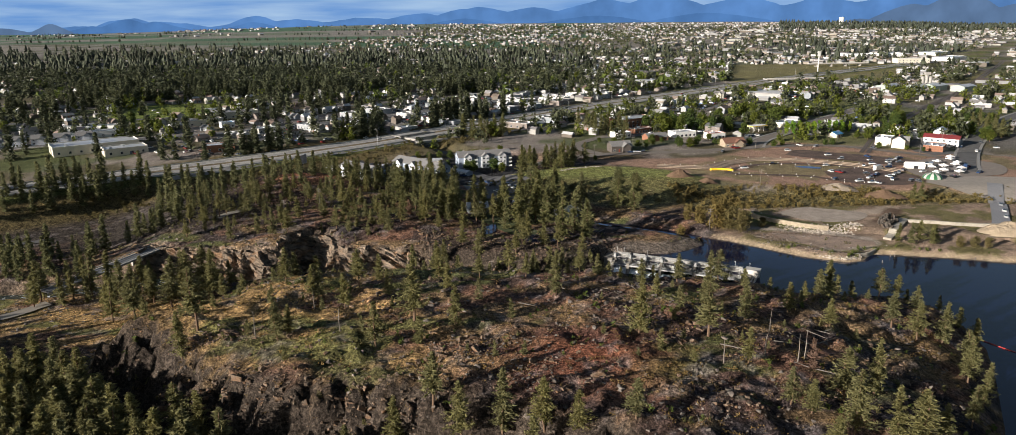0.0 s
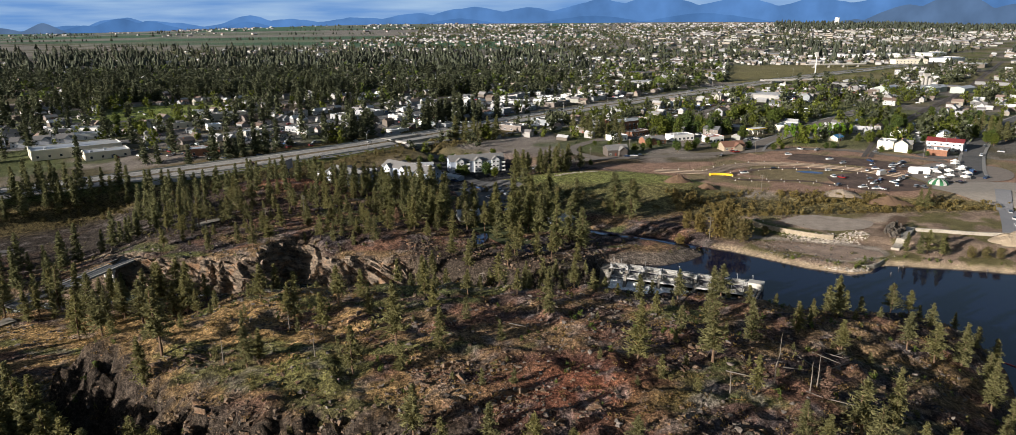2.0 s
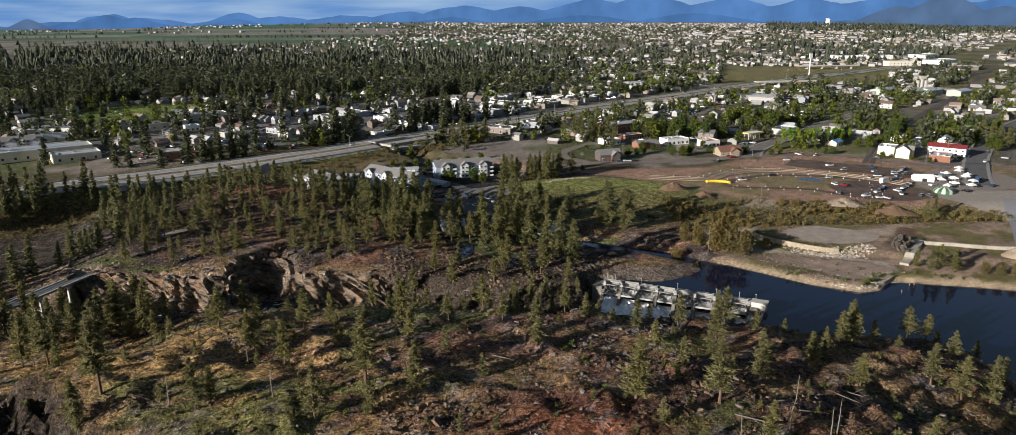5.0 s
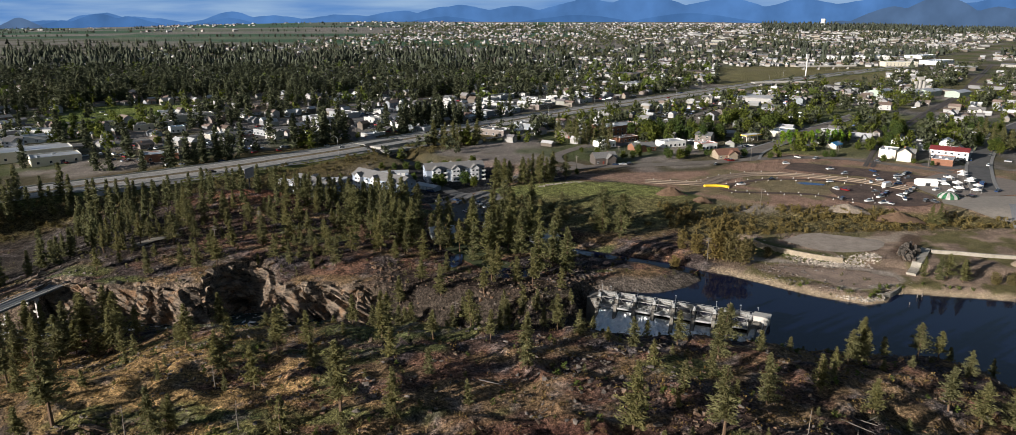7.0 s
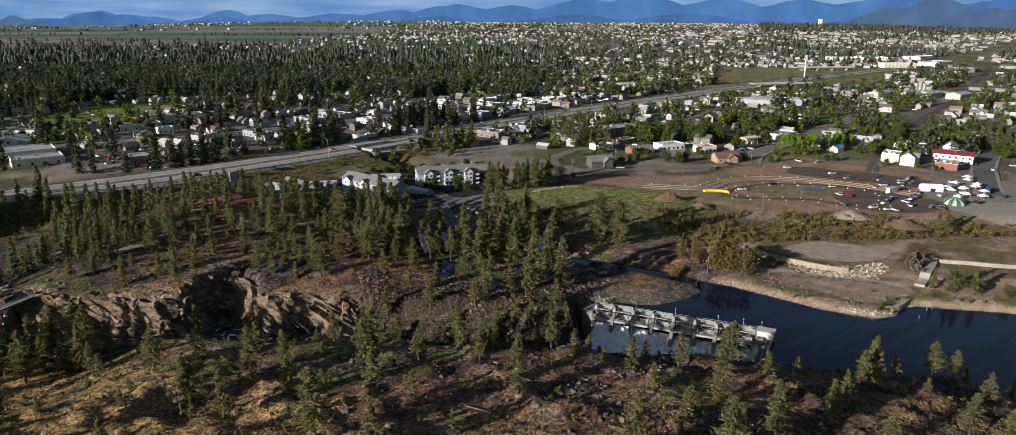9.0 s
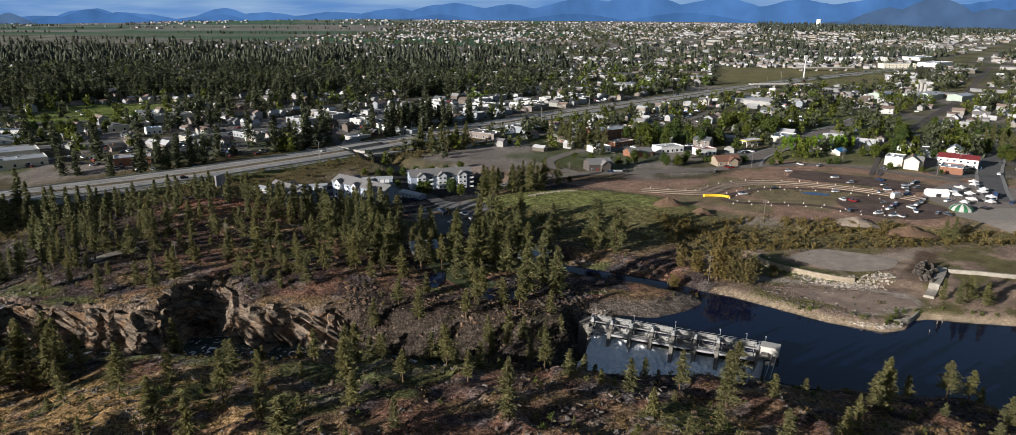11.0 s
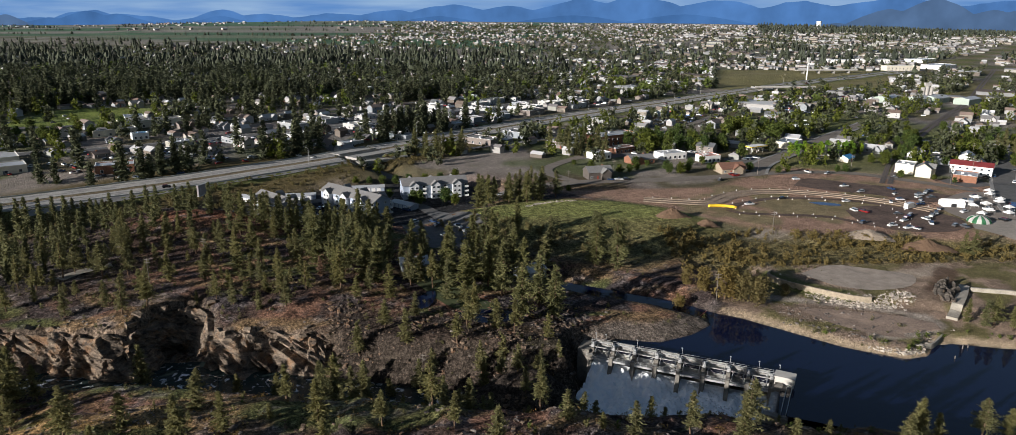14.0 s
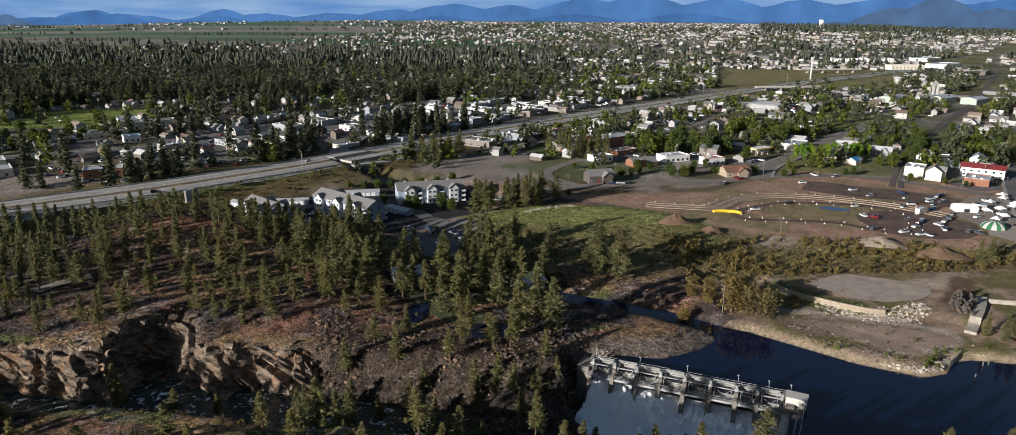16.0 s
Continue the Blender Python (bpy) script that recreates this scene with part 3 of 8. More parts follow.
    c = lay(c, (0.115, 0.12, 0.045), sstep(8, 4, along(x, y, [(128, 366), (140, 352), (150, 345)])[0] + 3 * (mid - 0.5)))
    for pts, w, col in (([(112, 349), (124, 348), (140, 343), (158, 337), (172, 330)], 2.6, (0.40, 0.345, 0.29)), ([(150, 366), (172, 366), (196, 370), (206, 376)], 4.5, (0.38, 0.31, 0.245)), ([(150, 318), (160, 320), (168, 324)], 7, (0.37, 0.31, 0.26)), ([(206, 372), (196, 358), (188, 350)], 4, (0.13, 0.085, 0.06))):
        c = lay(c, col, sstep(w + 1, w - 1, along(x, y, pts)[0] + 3 * (mid - 0.5)) * 0.9)
    c = lay(c, (0.045, 0.045, 0.047), sstep(-5, 0, inside(x, y, APARTMENTS)))
    # highway bank
    d = along(x, y, HIGHWAY)[0]
    c = lay(c, (0.125, 0.098, 0.045), sstep(60, 40, d) * sstep(16, 22, d) * sstep(700, 640, y))
    c = lay(c, (0.135, 0.145, 0.05), sstep(26, 22, d + 4 * (mid - 0.5)))
    c = lay(c, (0.205, 0.165, 0.105), sstep(6, 4, d))
    # bare rock where it is steep; shore
    c = lay(c, (0.22, 0.165, 0.12), sstep(0.85, 1.35, steep + 0.5 * (small - 0.5)) * sstep(560, 520, y))
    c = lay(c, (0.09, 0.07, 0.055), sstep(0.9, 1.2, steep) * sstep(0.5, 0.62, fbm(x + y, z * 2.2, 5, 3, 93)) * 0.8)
    # steep ravine walls: their shade is painted into the rock colour
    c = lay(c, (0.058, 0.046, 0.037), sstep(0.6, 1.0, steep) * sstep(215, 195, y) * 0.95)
    # gorge bank by the rapids: the hill's shade laid in as dark ground
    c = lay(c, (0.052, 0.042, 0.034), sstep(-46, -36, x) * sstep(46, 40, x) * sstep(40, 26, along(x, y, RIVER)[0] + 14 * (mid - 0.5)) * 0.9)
    k = -inside(x, y, LAKE)
    c = lay(c, (0.40, 0.31, 0.21), sstep(3.6, 2.4, k + 1.5 * (small - 0.5)) * sstep(-1, 0, k) * sstep(292, 300, y) * sstep(98, 103, x))
    c = lay(c, (0.17, 0.14, 0.115), sstep(10, 6, k) * sstep(40, 46, x) * sstep(100, 96, x) * sstep(305, 310, y) * sstep(348, 335, y))
    c = lay(c, (0.02, 0.022, 0.022), sstep(0, 1.2, -k))
    rugged = np.clip(wild + slope, 0, 1) * (1 - 0.6 * sstep(-6, 2, open_ground)) * (1 - 0.55 * flat)
    return np.concatenate([c * (0.72 + 0.56 * small[..., None]), (0.3 + 0.7 * rugged)[..., None]], -1)


def ground_mat():
    m = bpy.data.materials.new("ground")
    m.use_nodes = True
    nt = m.node_tree
    N, L = nt.nodes.new, nt.links.new
    b = nt.nodes["Principled BSDF"]
    b.inputs["Roughness"].default_value = 0.97
    b.inputs["Specular IOR Level"].default_value = 0.1
    at, co = N("ShaderNodeAttribute"), N("ShaderNodeTexCoord")
    at.attribute_name = "cover"
    n1, n2 = N("ShaderNodeTexNoise"), N("ShaderNodeTexNoise")
    n1.inputs["Scale"].default_value, n1.inputs["Detail"].default_value = 0.35, 8
    n1.inputs["Roughness"].default_value = 0.72
    n2.inputs["Scale"].default_value, n2.inputs["Detail"].default_value = 1.1, 7
    n2.inputs["Roughness"].default_value = 0.75
    for n in (n1, n2):
        L(co.outputs["Object"], n.inputs["Vector"])
    r1, r2 = N("ShaderNodeMapRange"), N("ShaderNodeMapRange")
    for r, lo, hi, a, z in ((r1, 0.36, 0.64, 0.38, 1.65), (r2, 0.42, 0.60, 0.38, 1.5)):
        r.inputs["From Min"].default_value, r.inputs["From Max"].default_value = lo, hi
        r.inputs["To Min"].default_value, r.inputs["To Max"].default_value = a, z
    L(n1.outputs["Fac"], r1.inputs["Value"])
    L(n2.outputs["Fac"], r2.inputs["Value"])
    mu = N("ShaderNodeMath")
    mu.operation = "MULTIPLY"
    L(r1.outputs[0], mu.inputs[0])
    L(r2.outputs[0], mu.inputs[1])
    n3, r3, mu3 = N("ShaderNodeTexNoise"), N("ShaderNodeMapRange"), N("ShaderNodeMath")
    n3.inputs["Scale"].default_value, n3.inputs["Detail"].default_value, n3.inputs["Roughness"].default_value = 3.2, 4, 0.7
    r3.inputs["From Min"].default_value, r3.inputs["From Max"].default_value, r3.inputs["To Min"].default_value, r3.inputs["To Max"].default_value = 0.40, 0.62, 0.55, 1.55
    mu3.operation = "MULTIPLY"
    L(co.outputs["Object"], n3.inputs["Vector"])
    L(n3.outputs["Fac"], r3.inputs["Value"])
    L(mu.outputs[0], mu3.inputs[0])
    L(r3.outputs[0], mu3.inputs[1])
    mu = mu3
    sc = N("ShaderNodeVectorMath")
    sc.operation = "SCALE"
    L(at.outputs["Color"], sc.inputs[0])
    ease = N("ShaderNodeMix")                                # how blotchy the cover is
    ease.inputs["A"].default_value = 1.0
    L(at.outputs["Alpha"], ease.inputs["Factor"])
    L(mu.outputs[0], ease.inputs["B"])
    L(ease.outputs["Result"], sc.inputs["Scale"])
    L(sc.outputs[0], b.inputs["Base Color"])
    ad, bp = N("ShaderNodeMath"), N("ShaderNodeBump")
    ad.operation = "ADD"
    L(n1.outputs["Fac"], ad.inputs[0])
    L(n2.outputs["Fac"], ad.inputs[1])
    bp.inputs["Strength"].default_value, bp.inputs["Distance"].default_value = 0.9, 0.9
    L(ad.outputs[0], bp.inputs["Height"])
    L(bp.outputs[0], b.inputs["Normal"])
    return m


def grid_lines(lo, hi, a, b, step, grow):
    """Coordinates from lo to hi, a step apart between a and b and ever wider beyond."""
    mid = list(np.arange(a, b + step / 2, step))
    left, right, s = [], [], step
    v = a
    while v > lo:
        s *= grow
        v -= s
        left.append(max(v, lo))
    v, s = mid[-1], step
    while v < hi:
        s *= grow
        v += s
        right.append(min(v, hi))
    return np.array(left[::-1] + mid + right)


gx = grid_lines(-4300, 4300, -235, 235, 1.75, 1.055)
gy = grid_lines(-60, 4900, 135, 425, 1.65, 1.028)
X, Y = np.meshgrid(gx, gy)
Z = ground_z(X, Y)
nx, ny = len(gx), len(gy)
steep = np.hypot(np.gradient(Z, gy, axis=0), np.gradient(Z, gx, axis=1))
idx = np.arange(nx * ny).reshape(ny, nx)
quads = np.stack([idx[:-1, :-1], idx[:-1, 1:], idx[1:, 1:], idx[1:, :-1]], -1).reshape(-1, 4)
me = mesh_np("ground", np.stack([X, Y, Z], -1).reshape(-1, 3), quads, [ground_mat()], smooth=True)
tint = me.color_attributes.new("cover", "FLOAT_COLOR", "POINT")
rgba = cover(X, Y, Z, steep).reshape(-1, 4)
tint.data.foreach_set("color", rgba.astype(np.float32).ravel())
tagged(new("ground", me), "rocky pine-covered river land and town plain", "ground", kind="structure")

# water
bm = bmesh.new()
bm.faces.new([bm.verts.new((x, y, 0)) for x, y in LAKE])
bmesh.ops.triangulate(bm, faces=bm.faces[:])
tagged(part("water", bm, LAKEWATER), "dark blue calm reservoir behind the dam", "water", kind="structure")
bm = bmesh.new()
prev = None
for k in range(len(RIVER) - 2):
    a, b = Vector(RIVER[k]), Vector(RIVER[k + 1])
    for s in np.linspace(0, 1, 12)[:-1]:
        p, d = a.lerp(b, s), (b - a).normalized()
        level = -10.4 + 0.8 * float(sstep(2.2, 0, k + s))
        row = [bm.verts.new((p.x - d.y * w, p.y + d.x * w, level + 0.5 * (float(fbm(p.x + w, p.y, 4, 2, 5)) - 0.5))) for w in (-13, -7, -3, 0, 3, 7, 13)]
        if prev:
            for j in range(6):
                bm.faces.new((prev[j], row[j], row[j + 1], prev[j + 1]))
        prev = row
tagged(part("water", bm, RAPIDS), "dark foaming river rapids in a rock gorge", "water", kind="structure")

# ---- sky and distance ----
bm = bmesh.new()
bm.faces.new([bm.verts.new(p) for p in ((-7000, 4935, -100), (7000, 4935, -100), (7000, 4935, 1500), (-7000, 4935, 1500))])
skymat = glow("cloudy_sky", (0.12, 0.24, 0.45), 1.0)
nt = skymat.node_tree
co, n, mp, ramp = nt.nodes.new("ShaderNodeTexCoord"), nt.nodes.new("ShaderNodeTexNoise"), nt.nodes.new("ShaderNodeMapping"), nt.nodes.new("ShaderNodeValToRGB")
mp.inputs["Scale"].default_value = (0.0011, 1, 0.011)
n.inputs["Scale"].default_value, n.inputs["Detail"].default_value = 1.0, 6
nt.links.new(co.outputs["Object"], mp.inputs[0])
nt.links.new(mp.outputs[0], n.inputs[0])
nt.links.new(n.outputs["Fac"], ramp.inputs[0])
e = ramp.color_ramp.elements
e[0].position, e[0].color = 0.36, (0.085, 0.18, 0.37, 1)
e[1].position, e[1].color = 0.68, (0.215, 0.31, 0.44, 1)
nt.links.new(ramp.outputs[0], nt.nodes["Emission"].inputs[0])
tagged(part("backdrop", bm, skymat), "blue-grey evening sky with low cloud", "sky", kind="structure")


def ridge(y, base, humps, colour, seed, rough=14, lo=-4600, hi=4600):
    """A far range: its crest is a sum of humps (x, height, half width). It glows in its haze colour."""
    xs = np.linspace(lo, hi, 420)
    h = np.zeros_like(xs)
    for cx, ch, cw in humps:
        h = np.maximum(h, ch * np.exp(-np.abs((xs - cx) / (1.12 * cw)) ** 1.75))
    h = base + h + rough * (fbm(xs, xs * 0, 420, 5, seed) - 0.5) - rough * 1.6 * np.abs(fbm(xs, xs * 0 + 50, 230, 5, seed + 1) - 0.5)
    n = len(xs)
    verts = np.concatenate([np.stack([xs, np.full(n, y), np.full(n, -60.0)], 1), np.stack([xs, np.full(n, y + 25.0), h], 1)])
    faces = [(k, k + 1, n + k + 1, n + k) for k in range(n - 1)]
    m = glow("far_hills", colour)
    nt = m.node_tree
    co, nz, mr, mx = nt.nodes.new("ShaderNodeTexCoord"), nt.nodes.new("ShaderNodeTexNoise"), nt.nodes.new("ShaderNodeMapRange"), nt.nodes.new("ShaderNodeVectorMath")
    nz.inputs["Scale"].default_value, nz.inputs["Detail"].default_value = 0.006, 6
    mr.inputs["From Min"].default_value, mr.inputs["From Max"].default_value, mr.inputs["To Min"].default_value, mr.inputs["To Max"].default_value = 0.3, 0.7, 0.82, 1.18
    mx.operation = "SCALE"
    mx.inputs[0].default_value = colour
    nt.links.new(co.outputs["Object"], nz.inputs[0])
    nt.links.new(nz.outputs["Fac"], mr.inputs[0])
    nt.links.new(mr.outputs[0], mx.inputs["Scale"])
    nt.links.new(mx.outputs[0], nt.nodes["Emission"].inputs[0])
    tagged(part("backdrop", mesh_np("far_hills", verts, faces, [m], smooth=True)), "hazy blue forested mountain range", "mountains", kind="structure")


# the air's blue haze is put into each range's glow, not lit
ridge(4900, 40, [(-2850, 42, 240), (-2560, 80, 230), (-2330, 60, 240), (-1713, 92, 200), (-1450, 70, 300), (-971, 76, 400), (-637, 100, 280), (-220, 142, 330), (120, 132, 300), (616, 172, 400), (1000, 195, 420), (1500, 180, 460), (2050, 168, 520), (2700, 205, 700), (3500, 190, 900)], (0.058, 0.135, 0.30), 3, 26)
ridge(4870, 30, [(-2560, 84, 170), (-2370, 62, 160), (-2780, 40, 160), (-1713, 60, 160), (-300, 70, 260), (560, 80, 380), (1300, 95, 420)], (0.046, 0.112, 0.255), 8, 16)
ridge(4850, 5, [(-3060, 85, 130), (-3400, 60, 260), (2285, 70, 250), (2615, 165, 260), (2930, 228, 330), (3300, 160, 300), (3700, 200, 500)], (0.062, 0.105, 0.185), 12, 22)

# ---- trees ----


def tuft_soup(rng, centres, sizes, per=4):
    """Small leaf shards round many centres: corners and triangles."""
    n = len(centres)
    c = np.repeat(centres, per, 0)
    s = np.repeat(sizes, per)[:, None]
    a = rng.normal(size=(n * per, 3))
    a /= np.linalg.norm(a, axis=1, keepdims=True)
    b = rng.normal(size=(n * per, 3))
    b -= a * (a * b).sum(1, keepdims=True)
    b /= np.linalg.norm(b, axis=1, keepdims=True)
    c = c + rng.normal(size=c.shape) * s * 0.45
    v = np.stack([c - a * s * 0.6 - b * s * 0.22, c + a * s * 0.6 - b * s * 0.18, c + b * s * 0.5], 1).reshape(-1, 3)
    return v, np.arange(len(v)).reshape(-1, 3)


def trunk_bm(h, r, rng, limbs=0, lean=0.0, reach=2.0, top=0.1):
    bm = bmesh.new()
    pts, x, y = [], 0.0, 0.0
    for k in range(6):
        pts.append(Vector((x, y, -0.8 + (h + 0.8) * k / 5)))
        x, y = x + rng.normal() * 0.06 * h / 6 + lean * h / 5, y + rng.normal() * 0.06 * h / 6
    for k in range(5):
        beam(bm, pts[k], pts[k + 1], r * (1 - 0.9 * k / 5 * (1 - top)), 6, r * (1 - 0.9 * (k + 1) / 5 * (1 - top)))
    for k in range(limbs):
        z = h * rng.uniform(0.25, 0.95)
        p = pts[0].lerp(pts[-1], z / h)
        a = rng.uniform(0, 6.28)
        ln = reach * rng.uniform(0.4, 1) * (1.15 - z / h)
        beam(bm, p, p + Vector((math.cos(a) * ln, math.sin(a) * ln, rng.uniform(-0.05, 0.35) * ln)), r * 0.22, 4, 0.02)
    return bm


def spray_soup(rng, centres, ways, sizes, per=3):
    """Needle sprays: long thin shards that follow their branch."""
    n = len(centres) * per
    c, s = np.repeat(centres, per, 0), np.repeat(sizes, per)[:, None]
    a = np.repeat(ways, per, 0) + rng.normal(size=(n, 3)) * 0.45
    a /= np.linalg.norm(a, axis=1, keepdims=True)
    b = rng.normal(size=(n, 3))
    b -= a * (a * b).sum(1, keepdims=True)
    b /= np.linalg.norm(b, axis=1, keepdims=True)
    c = c + rng.normal(size=c.shape) * s * 0.38
    v = np.stack([c - a * s * 0.7 - b * s * 0.26, c - a * s * 0.5 + b * s * 0.30, c + a * s * 0.8], 1).reshape(-1, 3)
    return v, np.arange(len(v)).reshape(-1, 3)


def conifer_crown(seed, h, wide, low, levels, detail, tuft):
    """Needle sprays along whorled, drooping branches: a ragged cone with gaps."""
    rng = np.random.RandomState(seed)
    cs, ws, ss = [], [], []
    lop = rng.uniform(0, 6.28)
    for k in range(levels):
        f = min(max((k + rng.uniform(-0.4, 0.4)) / (levels - 1), 0), 1)
        z = h * (low + (1 - low) * f)
        prof = (1 - f) ** 0.72 * (0.55 + 0.45 * min(1, f * 4 + 0.3)) + 0.03
        for j in range(rng.randint(3, 7)):
            if rng.rand() < 0.10:
                continue
            a = rng.uniform(0, 6.28)
            ln = wide * prof * rng.uniform(0.45, 1.2) * (1 + 0.18 * math.cos(a - lop))
            for q in range(detail):
                u = (q + rng.uniform(0.3, 1)) / detail
                cs.append((math.cos(a) * ln * u, math.sin(a) * ln * u, z - 0.34 * ln * u * (1 - 0.7 * f) + 0.14 * ln * u * u + rng.normal() * 0.12))
                ws.append((math.cos(a), math.sin(a), -0.25 + 0.5 * u))
                ss.append(tuft * (0.75 + 0.5 * rng.rand()) * (0.6 + 0.4 * prof))
    for k in range(3):
        cs.append((0, 0, h * (0.96 + 0.02 * k)))
        ws.append((0, 0, 1))
        ss.append(tuft * 0.6)
    return spray_soup(rng, np.array(cs), np.array(ws), np.array(ss), 3)


def blob_crown(seed, h, wide, low, clumps, per, tuft, column=False):
    """Leaves round several lobes: a broad-leaved crown."""
    rng = np.random.RandomState(seed)
    cs = []
    for k in range(clumps):
        z = h * (low + (1 - low) * rng.uniform(0.05, 0.95))
        f = (z / h - low) / (1 - low)
        reach = wide * (math.sin(math.pi * min(0.97, f * 0.85 + 0.12)) ** 0.6) * (0.55 if not column else 0.8)
        a = rng.uniform(0, 6.28)
        c = np.array((math.cos(a) * reach * rng.uniform(0.2, 1), math.sin(a) * reach * rng.uniform(0.2, 1), z))
        d = rng.normal(size=(per, 3))
        d /= np.linalg.norm(d, axis=1, keepdims=True)
        cs.append(c + d * (wide * 0.34 * (0.6 + 0.6 * rng.rand(per, 1))) * np.array((1, 1, 0.8)))
    cs = np.concatenate(cs)
    cs[:, 2] = np.maximum(cs[:, 2], h * low * 0.8)
    return tuft_soup(rng, cs, tuft * (0.7 + 0.6 * rng.rand(len(cs))), 2)


def tree(kind, data, bark, crown_mat, label, category, group):
    """One tree as a thing: trunk and crown."""
    bm, (v, f) = data
    ob = thing(kind, label, category, group)
    part("trunk", bm, bark, ob)
    part("crown", mesh_np("crown", v, f, [crown_mat]), None, ob)
    return ob


pines, firs, young = [], [], []
for k in range(7):
    rng = np.random.RandomState(100 + k)
    h = 16.0
    pines.append(tree("pine_tree", (trunk_bm(h, 0.30, rng, 5, 0, 3.0), conifer_crown(200 + k, h, 3.1 + 0.45 * (k % 3), 0.12 + 0.07 * (k % 4), 26, 7, 0.68)), BARK, PINE,
                      "tall ponderosa pine with an open olive-green crown", "pine tree", "pines"))
for k in range(5):
    rng = np.random.RandomState(140 + k)
    h = 20.0
    firs.append(tree("fir_tree", (trunk_bm(h, 0.33, rng, 4, 0, 2.6), conifer_crown(240 + k, h, 3.7 + 0.5 * (k % 3), 0.08 + 0.07 * (k % 3), 26, 7, 0.82)), BARK, DARKPINE,
                     "tall dark green conifer of the riverside wood", "conifer tree", "conifers of the wood"))
for k in range(3):
    rng = np.random.RandomState(170 + k)
    young.append(tree("young_pine", (trunk_bm(6, 0.13, rng, 6, 0, 1.2), conifer_crown(270 + k, 6, 1.6, 0.05, 15, 4, 0.50)), BARK, PINE,
                      "young bushy pine on open stony ground", "pine tree", "young pines"))
GROVE = {"pine": [pines, 16.0], "fir": [firs, 20.0], "young": [young, 6.0]}
planted = []
joined_pines = []
used = {}


def plant(kind, x, y, h, rng):
    """Stands a tree of that height on the ground."""
    protos, size = GROVE[kind]
    k = rng.randint(len(protos))
    m = pose(x, y, zat(x, y) - 0.15, rng.uniform(-2, 2), rng.uniform(-2, 2), rng.uniform(0, 360))
    s = h / size
    w = s * rng.uniform(1.02, 1.38) * (1.12 if s < 0.7 else 1)
    ob = protos[k]
    if (kind, k) in used:
        ob = copy_thing(ob, m)
    else:
        ob.matrix_basis = m
        used[(kind, k)] = 1
    ob.scale = (w, w, s)
    planted.append((x, y))
    return ob


rng = np.random.RandomState(5)
HILL_PINES = [(-90, 191, 19), (-91, 182, 14), (-64, 183, 13), (-50, 204, 12), (-63, 215, 11), (-27, 192, 17), (-24, 181, 8), (-15, 189, 12), (-36, 179, 13), (-20, 220, 8),
              (-44, 231, 10), (15, 212, 15), (33, 254, 7), (41, 257, 7), (37, 186, 16), (48, 216, 7), (52, 202, 7), (56, 184, 16), (74, 238, 12), (71, 199, 13), (87, 207, 10), (111, 234, 14)]
SHORE_PINES = [(106, 230, 11), (136, 247, 11), (142, 246, 9), (96, 198, 9), (118, 204, 12), (124, 200, 12), (133, 202, 13), (136, 195, 10), (147, 248, 6), (-62, 186, 9), (-60, 212, 10), (-41, 186, 5),
               (-9, 211, 7), (1, 197, 6), (148, 218, 7), (86, 250, 5), (62, 168, 10), (41, 176, 6), (128, 251, 7), (152, 236, 6)]
FRONT_PINES = [(-17.9, 154, 14.9), (-10.6, 148, 16.3), (8.8, 147, 13.3), (5.8, 142, 17.0), (68, 154, 10), (72, 151, 9), (83, 158, 14), (92, 162, 15), (79, 144, 16), (88, 143, 14), (91, 140, 15), (129, 182, 14), (128, 173, 13), (116, 159, 12), (-38.4, 149, 12.0), (-1.0, 149, 16.3), (16.5, 143, 10.7), (29, 142, 10), (73, 139, 9), (99, 144, 9), (-27.2, 152, 16.3)]
RIM_PINES = [(-94, 296, 16), (-77, 294, 9), (-36, 284, 15), (22, 286, 9), (28, 292, 7), (24, 278, 9), (17, 293, 10), (-20, 267, 13), (-26, 244, 11), (9, 245, 9), (31, 233, 7), (6, 230, 9), (15, 220, 10), (-25, 275, 14), (-24, 233, 11), (-112, 262, 11), (67, 224, 14),
             (-28, 266, 16), (79, 226, 6), (-140, 247, 20), (-132, 240, 14), (-150, 250, 17), (-158, 262, 15), (-147, 262, 13), (-125, 270, 14), (11, 302, 12), (36, 303, 6), (30, 300, 8), (33, 310, 8), (-5, 305, 7), (22, 313, 12),
             (12, 263, 7), (24, 262, 5), (6, 258, 8), (39, 261, 3),
             (-35, 300, 9), (-27, 303, 11), (-18, 298, 8), (-9, 301, 12), (-1, 297, 9), (3, 309, 11), (12, 293, 9), (-30, 312, 12), (-14, 311, 13), (-22, 318, 10), (6, 318, 13), (18, 304, 8), (-6, 291, 7), (-40, 293, 10), (16, 316, 11), (-52, 292, 11), (-66, 297, 9),
             (-92, 232, 7), (-84, 240, 6), (-75, 226, 12), (-66, 232, 8), (-56, 246, 8), (-49, 221, 13), (-35, 247, 10), (-38, 212, 9), (-10, 232, 9), (0, 244, 12), (2, 255, 8), (14, 250, 6), (26, 246, 13), (36, 243, 6),
             (52, 244, 6), (58, 231, 11), (45, 228, 8), (62, 213, 6), (98, 222, 6), (120, 246, 8), (138, 226, 9), (150, 212, 9)]
